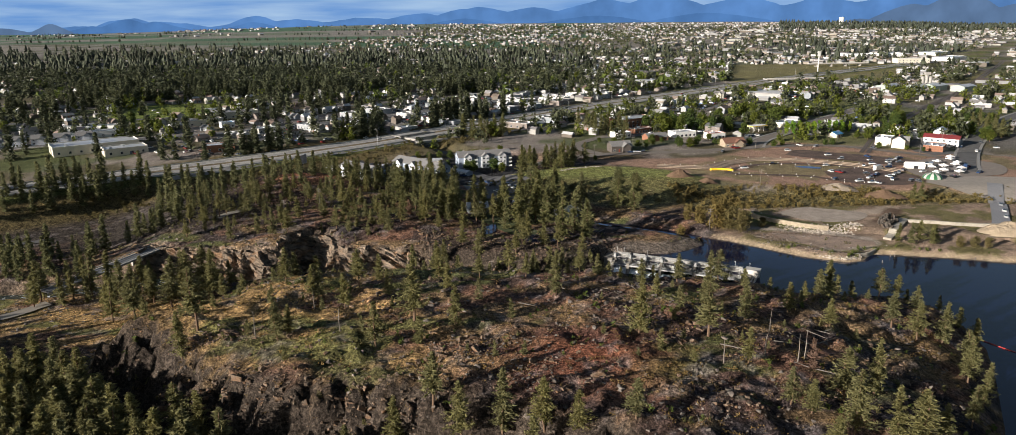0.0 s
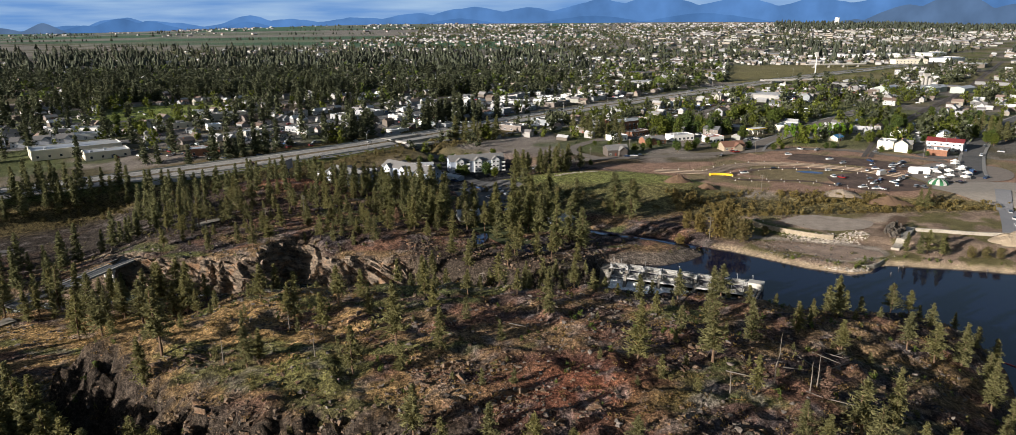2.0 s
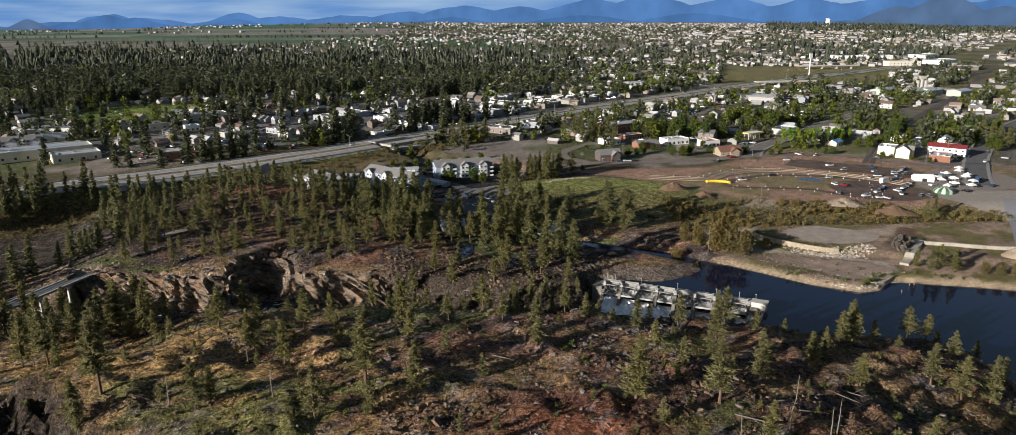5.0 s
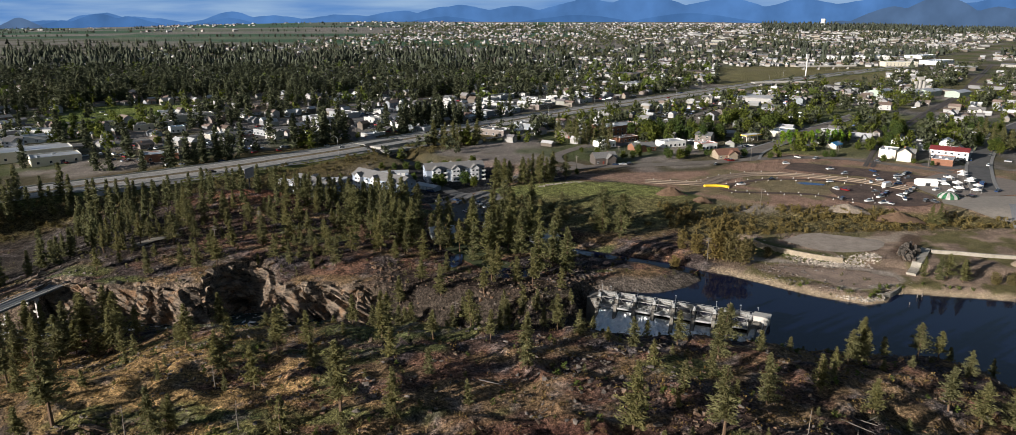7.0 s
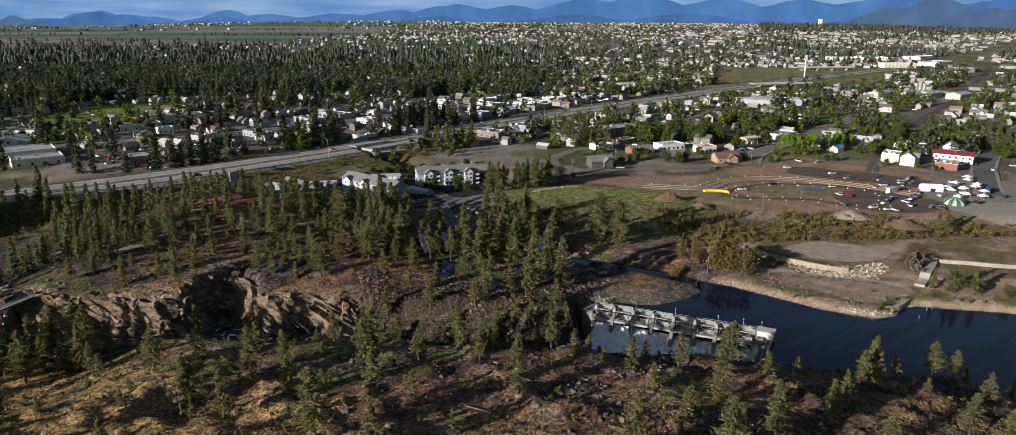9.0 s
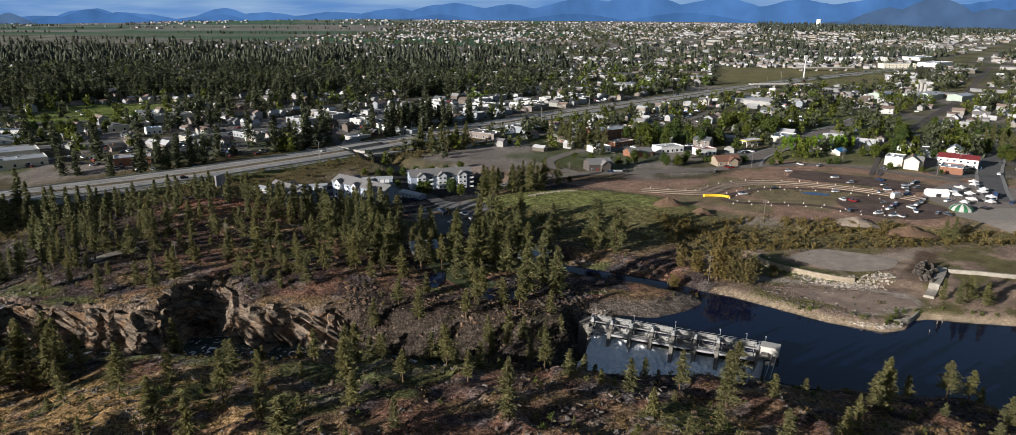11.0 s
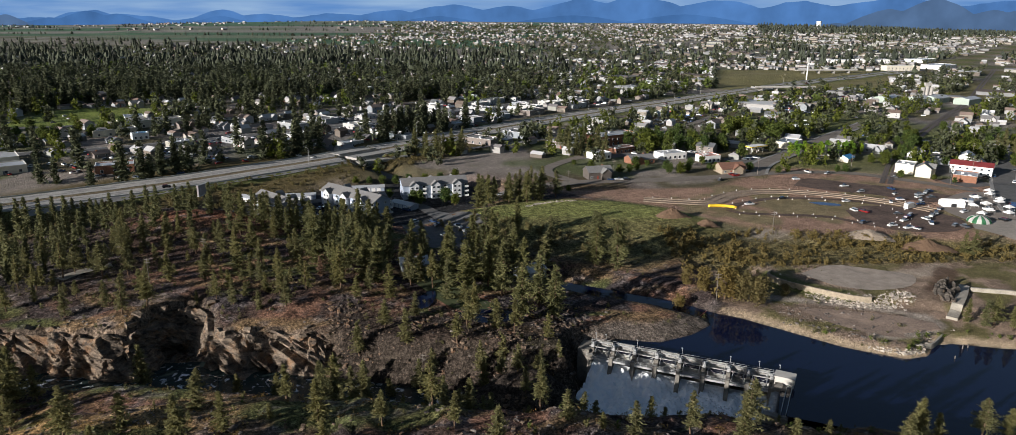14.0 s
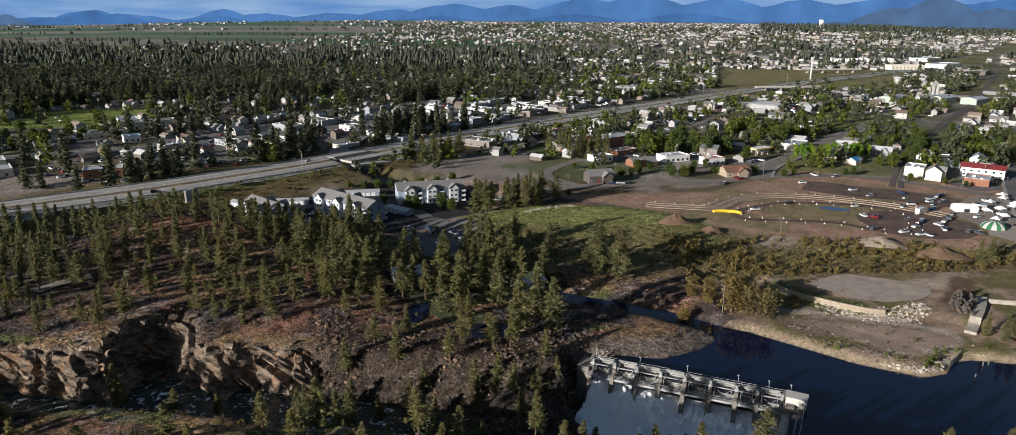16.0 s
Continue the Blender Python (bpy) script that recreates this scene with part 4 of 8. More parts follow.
RAVINE_PINES = [(-114, 170, 23), (-99, 161, 23), (-92, 157, 23), (-84, 162, 16.6), (-77, 159, 15.9), (-83, 149, 23), (-106, 164, 23), (-123, 175, 23), (-139, 191, 23), (-135, 181, 23), (-121, 183, 23), (-112, 158, 23), (-111, 150, 23), (-94, 150, 23), (-76, 149, 23), (-68, 149, 23), (-102, 145, 23), (-85, 144, 23), (-123, 162, 23), (-132, 189, 23)]
for x, y, h in HILL_PINES + SHORE_PINES + FRONT_PINES + RIM_PINES + RAVINE_PINES:
    if h >= 8.5:
        plant("pine", x, y, h, rng)
    else:
        plant("young", x, y, h, rng)


def fits(x, y, gap):
    return all((x - a) ** 2 + (y - b) ** 2 > gap * gap for a, b in planted)


def wood(kind, outline, count, gap, h0, h1, rng, tries=6000, clumped=False):
    xs, ys = [p[0] for p in outline], [p[1] for p in outline]
    n = 0
    for _ in range(tries):
        x, y = rng.uniform(min(xs), max(xs)), rng.uniform(min(ys), max(ys))
        if clumped and fbm(x, y, 22, 2, 91) < 0.45:
            continue
        if inside(np.array([x]), np.array([y]), outline)[0] > 0 and fits(x, y, gap) and zat(x, y) > 0.6 - 11 * (x < -30 and y < 230) - 8 * (x < -105 and y < 340):
            if kind == "joined":
                joined_pines.append((x, y, rng.uniform(h0, h1)))
                planted.append((x, y))
            else:
                plant(kind, x, y, rng.uniform(h0, h1), rng)
            n += 1
            if n >= count:
                break


WOOD = [(-62, 418), (-35, 420), (5, 412), (40, 412), (62, 400), (72, 378), (60, 366), (40, 378), (30, 350), (44, 325), (20, 318), (-20, 322), (-40, 330), (-52, 360), (-75, 395)]
wood("fir", WOOD, 66, 5.0, 13, 23, rng, 6000, True)
wood("pine", WOOD, 24, 4.2, 8, 17, rng)
wood("fir", [(-112, 440), (-85, 428), (-35, 424), (-60, 405), (-95, 410), (-112, 425)], 20, 5, 12, 17, rng)
wood("pine", [(-150, 330), (-100, 332), (-60, 322), (-42, 330), (-60, 400), (-100, 410), (-165, 380)], 34, 7, 7, 15, rng)
wood("young", [(-150, 335), (-100, 335), (-50, 318), (-60, 400), (-165, 380)], 36, 5, 3.5, 8, rng)
wood("pine", [(-165, 326), (-104, 322), (-104, 360), (-60, 372), (-80, 410), (-170, 395)], 26, 5, 8, 15, rng)
wood("fir", [(5, 485), (45, 505), (52, 488), (35, 470), (8, 462)], 20, 4.5, 13, 19, rng)
wood("joined", [(-330, 380), (-260, 420), (-200, 440), (-175, 425), (-200, 385), (-240, 370), (-300, 350)], 24, 6, 12, 20, rng)
wood("joined", [(-225, 290), (-205, 330), (-178, 362), (-165, 362), (-190, 318), (-200, 290)], 12, 6, 10, 18, rng)
wood("pine", [(-270, 232), (-200, 214), (-150, 200), (-126, 188), (-106, 170), (-88, 153), (-60, 140), (-40, 130), (-60, 112), (-130, 120), (-260, 178)], 120, 4.2, 14, 21, rng)
wood("pine", [(-190, 262), (-165, 268), (-122, 262), (-112, 285), (-150, 292), (-200, 285)], 26, 4.6, 12, 19, rng)
wood("joined", [(-235, 285), (-205, 282), (-190, 296), (-205, 330), (-245, 330)], 18, 5, 9, 16, rng)
wood("joined", [(-215, 385), (-185, 400), (-150, 400), (-95, 408), (-90, 440), (-140, 452), (-200, 448), (-235, 420)], 34, 6.5, 8, 15, rng)
wood("joined", [(-245, 345), (-168, 352), (-140, 362), (-150, 405), (-245, 405)], 26, 5.5, 7, 14, rng)
wood("joined", [(-345, 400), (-250, 440), (-215, 440), (-240, 400), (-320, 370)], 24, 6, 12, 19, rng)
wood("pine", [(-146, 194), (-124, 183), (-106, 168), (-90, 153), (-60, 138), (-110, 142), (-150, 174)], 34, 3.6, 16, 22, rng)
wood("young", [(-140, 190), (-90, 240), (-60, 255), (90, 262), (130, 240), (110, 190), (60, 165), (-60, 170)], 46, 7, 1.8, 4.5, rng)
print("planted", len(planted))

# ---- dam ----
DAM = pose(47.7, 308.5, -2.2, 0, 0, -23.8)
dam = new("dam")
dam.matrix_basis = DAM
tagged(dam, "grey concrete spillway dam with eight steel gates", "dam")
PIERS = [0.0, 6.9, 14.0, 21.2, 28.5, 36.0, 43.4, 49.2, 56.0]


def pier_bm():
    bm = bmesh.new()
    prof = [(-4.6, -9), (-4.6, -4.2), (-2.9, 0.4), (-2.9, 1.5), (-0.6, 1.9), (-0.6, 3.0), (4.6, 3.0), (4.6, -10)]
    a, b = [bm.verts.new((-0.65, y, z)) for y, z in prof], [bm.verts.new((0.65, y, z)) for y, z in prof]
    bm.faces.new(a)
    bm.faces.new(b[::-1])
    for k in range(len(prof)):
        j = (k + 1) % len(prof)
        bm.faces.new((a[k], b[k], b[j], a[j]))
    bmesh.ops.recalc_face_normals(bm, faces=bm.faces[:])
    bmesh.ops.bevel(bm, geom=bm.edges[:], offset=0.08, segments=1, affect="EDGES")
    return bm


pier_me = mesh_bm("pier", pier_bm(), OLDCONCRETE)
hoist_me = mesh_bm("hoist", boxes(((-0.5, 0.2, 3.0), (0.5, 1.9, 4.1)), ((-0.25, 0.6, 4.1), (0.25, 1.4, 4.6)), ((-0.9, 2.3, 3.0), (-0.4, 2.9, 3.9))), STEEL)
for s in PIERS:
    p = part("pier", pier_me, None, dam)
    p.location.x = s
    h = part("hoist", hoist_me, None, p, "grey steel gate hoist")
for k, (a, b) in enumerate(zip(PIERS, PIERS[1:])):
    w = b - a - 1.3
    bm = bmesh.new()
    rows = []
    for j in range(9):
        ang = radians(-48 + 9.5 * j)
        y, z = -1.6 + 4.9 * math.cos(ang), 1.6 + 4.9 * math.sin(ang)
        rows.append([bm.verts.new((x, y, z)) for x in (a + 0.7, b - 0.7)])
    for j in range(8):
        bm.faces.new((rows[j][0], rows[j][1], rows[j + 1][1], rows[j + 1][0]))
    bmesh.ops.solidify(bm, geom=bm.faces[:], thickness=0.18)
    lift = (0.9, 1.1, 0.8, 1.0, 0.6, 0.7, 0.3, 0.8)[k]
    g = part("gate", bm, GATESTEEL, dam, "streaked steel radial gate")
    g.location.z = lift
    for x in (a + 1.3, b - 1.3):
        for ang in (-40, -12, 18):
            bm = bmesh.new()
            y, z = -1.6 + 4.7 * math.cos(radians(ang)), 1.6 + 4.7 * math.sin(radians(ang))
            beam(bm, (x, -1.7, 1.4), (x, y, z), 0.13, 4)
            part("arm", bm, STEEL, g)
    for ang in (-40, -12, 18):
        y, z = -1.6 + 4.7 * math.cos(radians(ang)), 1.6 + 4.7 * math.sin(radians(ang))
        part("rib", boxes(((a + 0.75, y - 0.14, z - 0.12), (b - 0.75, y + 0.14, z + 0.12))), STEEL, g)
    for s in (1, -1):
        bm = bmesh.new()
        p, q = (a + 0.8, b - 0.8) if s > 0 else (b - 0.8, a + 0.8)
        beam(bm, (p, -1.9, 0.5), (q, 0.9, 3.1), 0.055, 4)
        part("brace", bm, STEEL, dam)
    part("sill", boxes(((a + 0.6, -0.5, -9), (b - 0.6, 4.4, -3.6))), OLDCONCRETE, dam, "wet concrete spillway sill")
part("walkway", boxes(((-0.8, -2.6, 0.55), (56.8, -1.7, 0.8)), ((-0.8, -2.62, 0.1), (56.8, -2.45, 0.8)), ((-0.8, -1.85, 0.1), (56.8, -1.7, 0.55))), STEEL, dam, "grey steel service bridge girder")
part("walkway", boxes(((-1.5, 3.0, 3.0), (58.5, 4.5, 3.22)), ((-1.5, 0.6, 3.0), (58.5, 1.0, 3.25))), CONCRETE, dam, "pale concrete deck walkway")
rail_post = mesh_bm("rail_post", boxes(((-0.04, -0.04, 0), (0.04, 0.04, 1.15))), STEEL)
for y, z in ((4.4, 3.22), (3.05, 3.22), (-2.5, 0.8)):
    bm = bmesh.new()
    for h in (0.55, 1.1):
        beam(bm, (-1.4, y, z + h), (58.4, y, z + h), 0.045, 4)
    rail = part("railing", bm, STEEL, dam)
    for k in range(31):
        part("rail_post", rail_post, None, rail).location = (-1.2 + 1.98 * k, y, z)
for s in (0, 3.4, 14, 28.5, 43.4, 52, 58):
    bm = bmesh.new()
    beam(bm, (s, 4.2, 3.1), (s, 4.2, 6.4), 0.07, 5)
    box(bm, (s - 0.35, 4.0, 6.3), (s + 0.15, 4.4, 6.5))
    part("lamp_post", bm, STEEL, dam)
part("abutment", boxes(((56.4, -4.2, -9), (60.5, 4.8, 2.6)), ((57.0, -3.6, 2.6), (59.2, -1.5, 3.4))), OLDCONCRETE, dam, "weathered concrete end wall")
part("abutment", boxes(((-4.5, -2.0, -9), (-0.6, 5.0, 2.9))), OLDCONCRETE, dam)

roller = thing("roller_gate", "grey steel roller gate with hoist house and truss", "gate", at=(102.0, 285.2, -2.6), turn=-118)
bm = bmesh.new()
beam(bm, (0.6, -1, 0.6), (18, -1, 0.6), 1.55, 20)
part("roller", bm, mat("ribbed_steel", (0.33, 0.33, 0.325), 0.5, 0.4, 1.2, 0.3), roller, "large ribbed steel drum")
ring = bmesh.new()
beam(ring, (-0.1, 0, 0), (0.1, 0, 0), 1.64, 20)
ring_me = mesh_bm("ring", ring, STEEL)
for k in range(7):
    part("ring", ring_me, None, roller).location = (1.6 + 2.7 * k, -1, 0.6)
part("hoist_house", boxes(((-2.2, -2.2, 2.2), (1.8, 3.4, 5.4)), ((-2.4, -2.4, 5.4), (2.0, 3.6, 5.65))), mat("hoist_paint", (0.50, 0.475, 0.43), 0.8, 0, 0.5, 0.2), roller, "pale flat-roofed hoist house")
part("pier", boxes(((-2.6, -3.2, -9), (2.2, 4.0, 2.2))), OLDCONCRETE, roller)
bm = bmesh.new()
for z in (2.2, 3.5):
    for y in (1.6, 3.0):
        beam(bm, (1.8, y, z), (19, y, z), 0.13, 4)
for k in range(12):
    x = 1.8 + 17.2 * k / 11
    for y in (1.6, 3.0):
        beam(bm, (x, y, 2.2), (x, y, 3.5), 0.08, 4)
        if k < 11:
            beam(bm, (x, y, 2.2), (x + 17.2 / 11, y, 3.5), 0.07, 4)
    beam(bm, (x, 1.6, 2.2), (x, 3.0, 2.2), 0.08, 4)
part("truss", bm, STEEL, roller, "white-painted steel footbridge truss")
part("deck", boxes(((1.8, 1.6, 2.25), (19, 3.0, 2.34))), STEEL, roller)
part("pier", boxes(((17.5, -3, -6), (20, 3.6, 2.15))), OLDCONCRETE, roller)

# falling water below the gates
fx, fy = np.meshgrid(np.linspace(0.4, 57.5, 190), np.linspace(1.0, -29, 100))
fall = sstep(-1.5, -9.5, fy)
base = -5.2 + 1.8 * np.exp(-fx / 16) - (2.4 + 1.8 * np.exp(-fx / 16)) * fall
lump = fbm(fx, fy * 0.35, 4.5, 4, 3) - 0.5
spray = fbm(fx, fy, 1.6, 3, 8) - 0.5
fz = base + np.clip((1 - fy) / 5, 0, 1) * (lump * 4.2 + spray * 3.4) + 1.2 * np.exp(-((fy + 9) / 3.5) ** 2) * (0.4 + lump * 2)
fi = np.arange(fx.size).reshape(fx.shape)
foam = new("water", mesh_np("whitewater", np.stack([fx, fy, fz], -1).reshape(-1, 3), np.stack([fi[:-1, :-1], fi[1:, :-1], fi[1:, 1:], fi[:-1, 1:]], -1).reshape(-1, 4), [FOAM], smooth=True))
foam.matrix_basis = pose(47.7, 308.5, 0, 0, 0, -23.8)
tagged(foam, "white foaming water falling below the dam", "water", kind="stuff")

# ---- roads ----


def smooth_line(pts, step=6.0):
    """Points along a soft curve through pts."""
    P = [Vector(p[:2]) for p in pts]
    out = []
    for k in range(len(P) - 1):
        a, b, c, d = P[max(k - 1, 0)], P[k], P[k + 1], P[min(k + 2, len(P) - 1)]
        n = max(2, int((c - b).length / step))
        for j in range(n):
            t = j / n
            out.append(0.5 * ((2 * b) + (c - a) * t + (2 * a - 5 * b + 4 * c - d) * t * t + (3 * b - a - 3 * c + d) * t ** 3))
    return out + [P[-1]]


def strip(pts, lo, hi, lift, z=None, thick=0.0):
    """A ribbon along a line, between two offsets to its left, lying on the ground or at the height z."""
    bm = bmesh.new()
    prev = None
    for k, p in enumerate(pts):
        d = (pts[min(k + 1, len(pts) - 1)] - pts[max(k - 1, 0)]).normalized()
        q = [(p.x - d.y * s, p.y + d.x * s) for s in (lo, (lo + hi) / 2, hi)]
        hs = [(z if z is not None else zat(*c)) + lift for c in q]
        row = [bm.verts.new((*c, h)) for c, h in zip(q, hs)]
        if prev:
            for j in range(2):
                bm.faces.new((prev[j], row[j], row[j + 1], prev[j + 1]))
        prev = row
    if thick:
        g = bmesh.ops.extrude_face_region(bm, geom=bm.faces[:])
        bmesh.ops.translate(bm, verts=[v for v in g["geom"] if isinstance(v, bmesh.types.BMVert)], vec=(0, 0, -thick))
        bmesh.ops.recalc_face_normals(bm, faces=bm.faces[:])
    return bm


HW = [p for p in smooth_line(HIGHWAY[:15], 5) if -640 < p.x]
highway = tagged(new("road"), "pale concrete four-lane highway with grass median", "road", kind="structure")
for lo, hi in ((-16.2, -2.8), (2.8, 16.2)):
    part("carriageway", strip(HW, lo, hi, 0.16, None), PAVE, highway)
    mid = (lo + hi) / 2
    for s in (-1.9, 1.9):
        part("wheel_track", strip(HW, mid + s - 0.9, mid + s + 0.9, 0.166 + 0.004, None), LANE, highway, "darker worn lane")
    for s in (-3.9, 3.9):
        part("edge_line", strip(HW, mid + s - 0.1, mid + s + 0.1, 0.19, None), PAINT, highway)
part("barrier", strip(HW, -17.2, -16.9, 0.85, None, 0.75), KERB, highway)
part("barrier", strip(HW, 16.9, 17.2, 0.85, None, 0.75), KERB, highway)
RAMP = smooth_line([(-220, 448), (-170, 492), (-123, 536), (-98, 562), (-74, 584), (-12, 626), (70, 690), (140, 770), (190, 850)], 5)
tagged(part("road", strip(RAMP, -3.6, 3.6, 0.22), LANE), "grey concrete slip road beside the highway", "road", kind="structure")
bridge = thing("highway_bridge", "concrete overpass deck with pale sloped abutments", "bridge")
dirv = (Vector((-42, 651)) - Vector((-103, 581))).normalized()
ang = math.degrees(math.atan2(dirv.y, dirv.x))
for off, w in ((-9.6, 6.6), (9.6, 6.6)):
    d = part("deck", boxes(((-16, -w, -1.5), (16, w, 0.12))), CONCRETE, bridge)
    d.matrix_basis = pose(-80 - dirv.y * off, 608 + dirv.x * off, 9.45, 0, 0, ang)
    for e in (-w, w):
        r = part("parapet", boxes(((-17, e - 0.15, 0.12), (17, e + 0.15, 0.9))), CONCRETE, bridge)
        r.matrix_basis = d.matrix_basis.copy()
for sgn in (-1, 1):
    a = part("abutment", boxes(((-0.6, -17, -7.5), (0.6, 17, -0.4))), CONCRETE, bridge)
    a.matrix_basis = pose(-80 + dirv.x * 12 * sgn, 608 + dirv.y * 12 * sgn, 9.3, 0, 0, ang)
pier_row = part("pier", boxes(*[((-0.5, y - 0.5, -7.5), (0.5, y + 0.5, -1.4)) for y in (-13, -6, 6, 13)]), CONCRETE, bridge)
pier_row.matrix_basis = pose(-80, 608, 9.3, 0, 0, ang)
sideb = thing("slip_road_bridge", "short concrete bridge carrying the slip road", "bridge", at=(-66, 586, 8.2), turn=33)
part("deck", boxes(((-13, -4, -1.1), (13, 4, 0.15))), CONCRETE, sideb)
for e in (-4, 4):
    part("parapet", boxes(((-13.4, e - 0.15, 0.15), (13.4, e + 0.15, 0.9))), CONCRETE, sideb)
for e in (-9.5, 9.5):
    part("abutment", boxes(((e - 0.5, -4.4, -6.5), (e + 0.5, 4.4, -0.9))), KERB, sideb, "pale concrete abutment wall")
tagged(part("road", strip(smooth_line(UNDERPASS, 4), -4, 4, 0.25), ASPHALT), "dark street passing below the highway", "road", kind="structure")

STREETS = {
    "main": ([(8, 498), (63, 521), (110, 528), (157, 537), (205, 552), (250, 552), (285, 525), (306, 503)], 4.5),
    "cross": ([(190, 552), (205, 580), (237, 616), (300, 690), (380, 780)], 5),
    "avenue": ([(296, 455), (312, 484), (352, 545), (400, 605), (470, 682), (580, 780), (760, 930)], 6),
    "back": ([(70, 520), (52, 560), (110, 640), (190, 745), (260, 850)], 4),
    "north": ([(-420, 560), (-330, 600), (-250, 640), (-150, 720), (-60, 800), (60, 940)], 5),
    "far": ([(-500, 700), (-350, 740), (-150, 860), (100, 1100), (300, 1300)], 5),
    "cul": ([(-120, 462), (-100, 485), (-70, 500), (-30, 488), (-12, 455), (-5, 425), (2, 405)], 4),
    "west": ([(-420, 300), (-300, 330), (-240, 352)], 3),
}
for k, (pts, w) in STREETS.items():
    tagged(part("road", strip(smooth_line(pts, 5), -w, w, 0.3 if pts[0][1] > 450 else 0.45), DUSTY if k in ("main", "cross", "back") else ASPHALT), "grey asphalt town street", "road", kind="structure")
    if pts[0][1] > 450 and k in ("cross", "avenue", "north"):
        for s in (-1, 1):
            tagged(part("pavement", strip(smooth_line(pts, 5), s * (w + 1.1) - 1, s * (w + 1.1) + 1, 0.42, None, 0.3), WALK), "pale concrete pavement with kerb", "pavement", kind="structure")
for off in (0, 4.5):
    RAIL = smooth_line([(262, 520), (319, 608), (428, 751), (595, 953), (800, 1225), (1047, 1554)], 8)
    tagged(part("railway", strip(RAIL, off - 1.6, off + 1.6, 0.35), mat("ballast", (0.15, 0.125, 0.11), 0.95, 0, 1.5, 0.3)), "brown ballast railway bed", "railway", kind="structure")
    for g in (-0.75, 0.75):
        tagged(part("rail", strip(RAIL, off + g - 0.08, off + g + 0.08, 0.5, None, 0.14), DARK), "dark steel rail", "rail", kind="structure")

# bridge and road over the gorge
BR = [(-186, 268), (-178, 291), (-170, 318), (-163, 336), (-150, 352)]
gbridge = thing("road_bridge", "narrow road bridge on pale concrete bents", "bridge")
part("deck", strip(smooth_line(BR, 3), -3.1, 3.1, 1.2, 0.3, 0.7), mat("bridge_asphalt", (0.17, 0.17, 0.175), 0.9), gbridge)
for s in (-3.1, 3.1):
    part("railing", strip(smooth_line(BR, 3), s - 0.12, s + 0.12, 2.3, 0.3, 0.25), STEEL, gbridge)
    part("kerb", strip(smooth_line(BR, 3), s - 0.25, s + 0.25, 1.5, 0.3, 0.35), KERB, gbridge)
for x, y in ((-180, 286), (-176, 299), (-172, 311)):
    b = part("bent", boxes(((-3.4, -0.5, 0.0), (3.4, 0.5, 0.9)), ((-2.6, -0.4, -14), (-1.8, 0.4, 0)), ((1.8, -0.4, -14), (2.6, 0.4, 0)), ((-2.6, -0.35, -5.2), (2.6, 0.35, -4.4)), ((-2.6, -0.35, -9.6), (2.6, 0.35, -8.9))), KERB, gbridge, "pale concrete bent")
    b.matrix_basis = pose(x, y, -0.2, 0, 0, -17)
for pts, w in (([(-150, 352), (-146, 361), (-138, 368)], 2.6), ([(-186, 268), (-200, 250), (-240, 235)], 3)):
    tagged(part("road", strip(smooth_line(pts, 3), -w, w, 0.5), mat("gravel_road", (0.26, 0.235, 0.2), 0.95, 0, 0.5, 0.2)), "pale gravel access road", "road", kind="structure")

# ---- houses ----


def gable(w, d, h, rise, over=0.5, thick=0.18):
    """Walls with gables, and a roof, for a house w long and d deep."""
    bm = bmesh.new()
    v = [bm.verts.new(p) for p in ((-w / 2, -d / 2, -1.0), (w / 2, -d / 2, -1.0), (w / 2, d / 2, -1.0), (-w / 2, d / 2, -1.0), (-w / 2, -d / 2, h), (w / 2, -d / 2, h), (w / 2, d / 2, h), (-w / 2, d / 2, h), (-w / 2, 0, h + rise), (w / 2, 0, h + rise))]
    for f in ((0, 1, 5, 4), (1, 2, 6, 9, 5), (2, 3, 7, 6), (3, 0, 4, 8, 7)):
        bm.faces.new([v[k] for k in f])
    rf = bmesh.new()
    sl = rise / (d / 2)
    a, b = w / 2 + over, d / 2 + over
    for s in (-1, 1):
        q = [rf.verts.new(p) for p in ((-a, s * b, h - sl * over + 0.02), (a, s * b, h - sl * over + 0.02), (a, 0, h + rise + 0.02), (-a, 0, h + rise + 0.02), (-a, s * b, h - sl * over + thick), (a, s * b, h - sl * over + thick), (a, 0, h + rise + thick), (-a, 0, h + rise + thick))]
        for f in ((0, 1, 2, 3), (4, 5, 6, 7), (0, 1, 5, 4), (1, 2, 6, 5), (3, 0, 4, 7)):
            rf.faces.new([q[k] for k in f])
    bmesh.ops.recalc_face_normals(rf, faces=rf.faces[:])
    return bm, rf


def window_me(w, h, frame_mat):
    bm = bmesh.new()
    box(bm, (-w / 2, -0.09, 0), (w / 2, 0.03, h))
    for f in bm.faces:
        f.material_index = 0
    box(bm, (-w / 2 + 0.1, -0.115, 0.1), (w / 2 - 0.1, -0.08, h - 0.1))
    me = mesh_bm("window", bm, frame_mat, GLASS)
    for p in me.polygons:
        p.material_index = 0 if p.index < 6 else 1
    return me


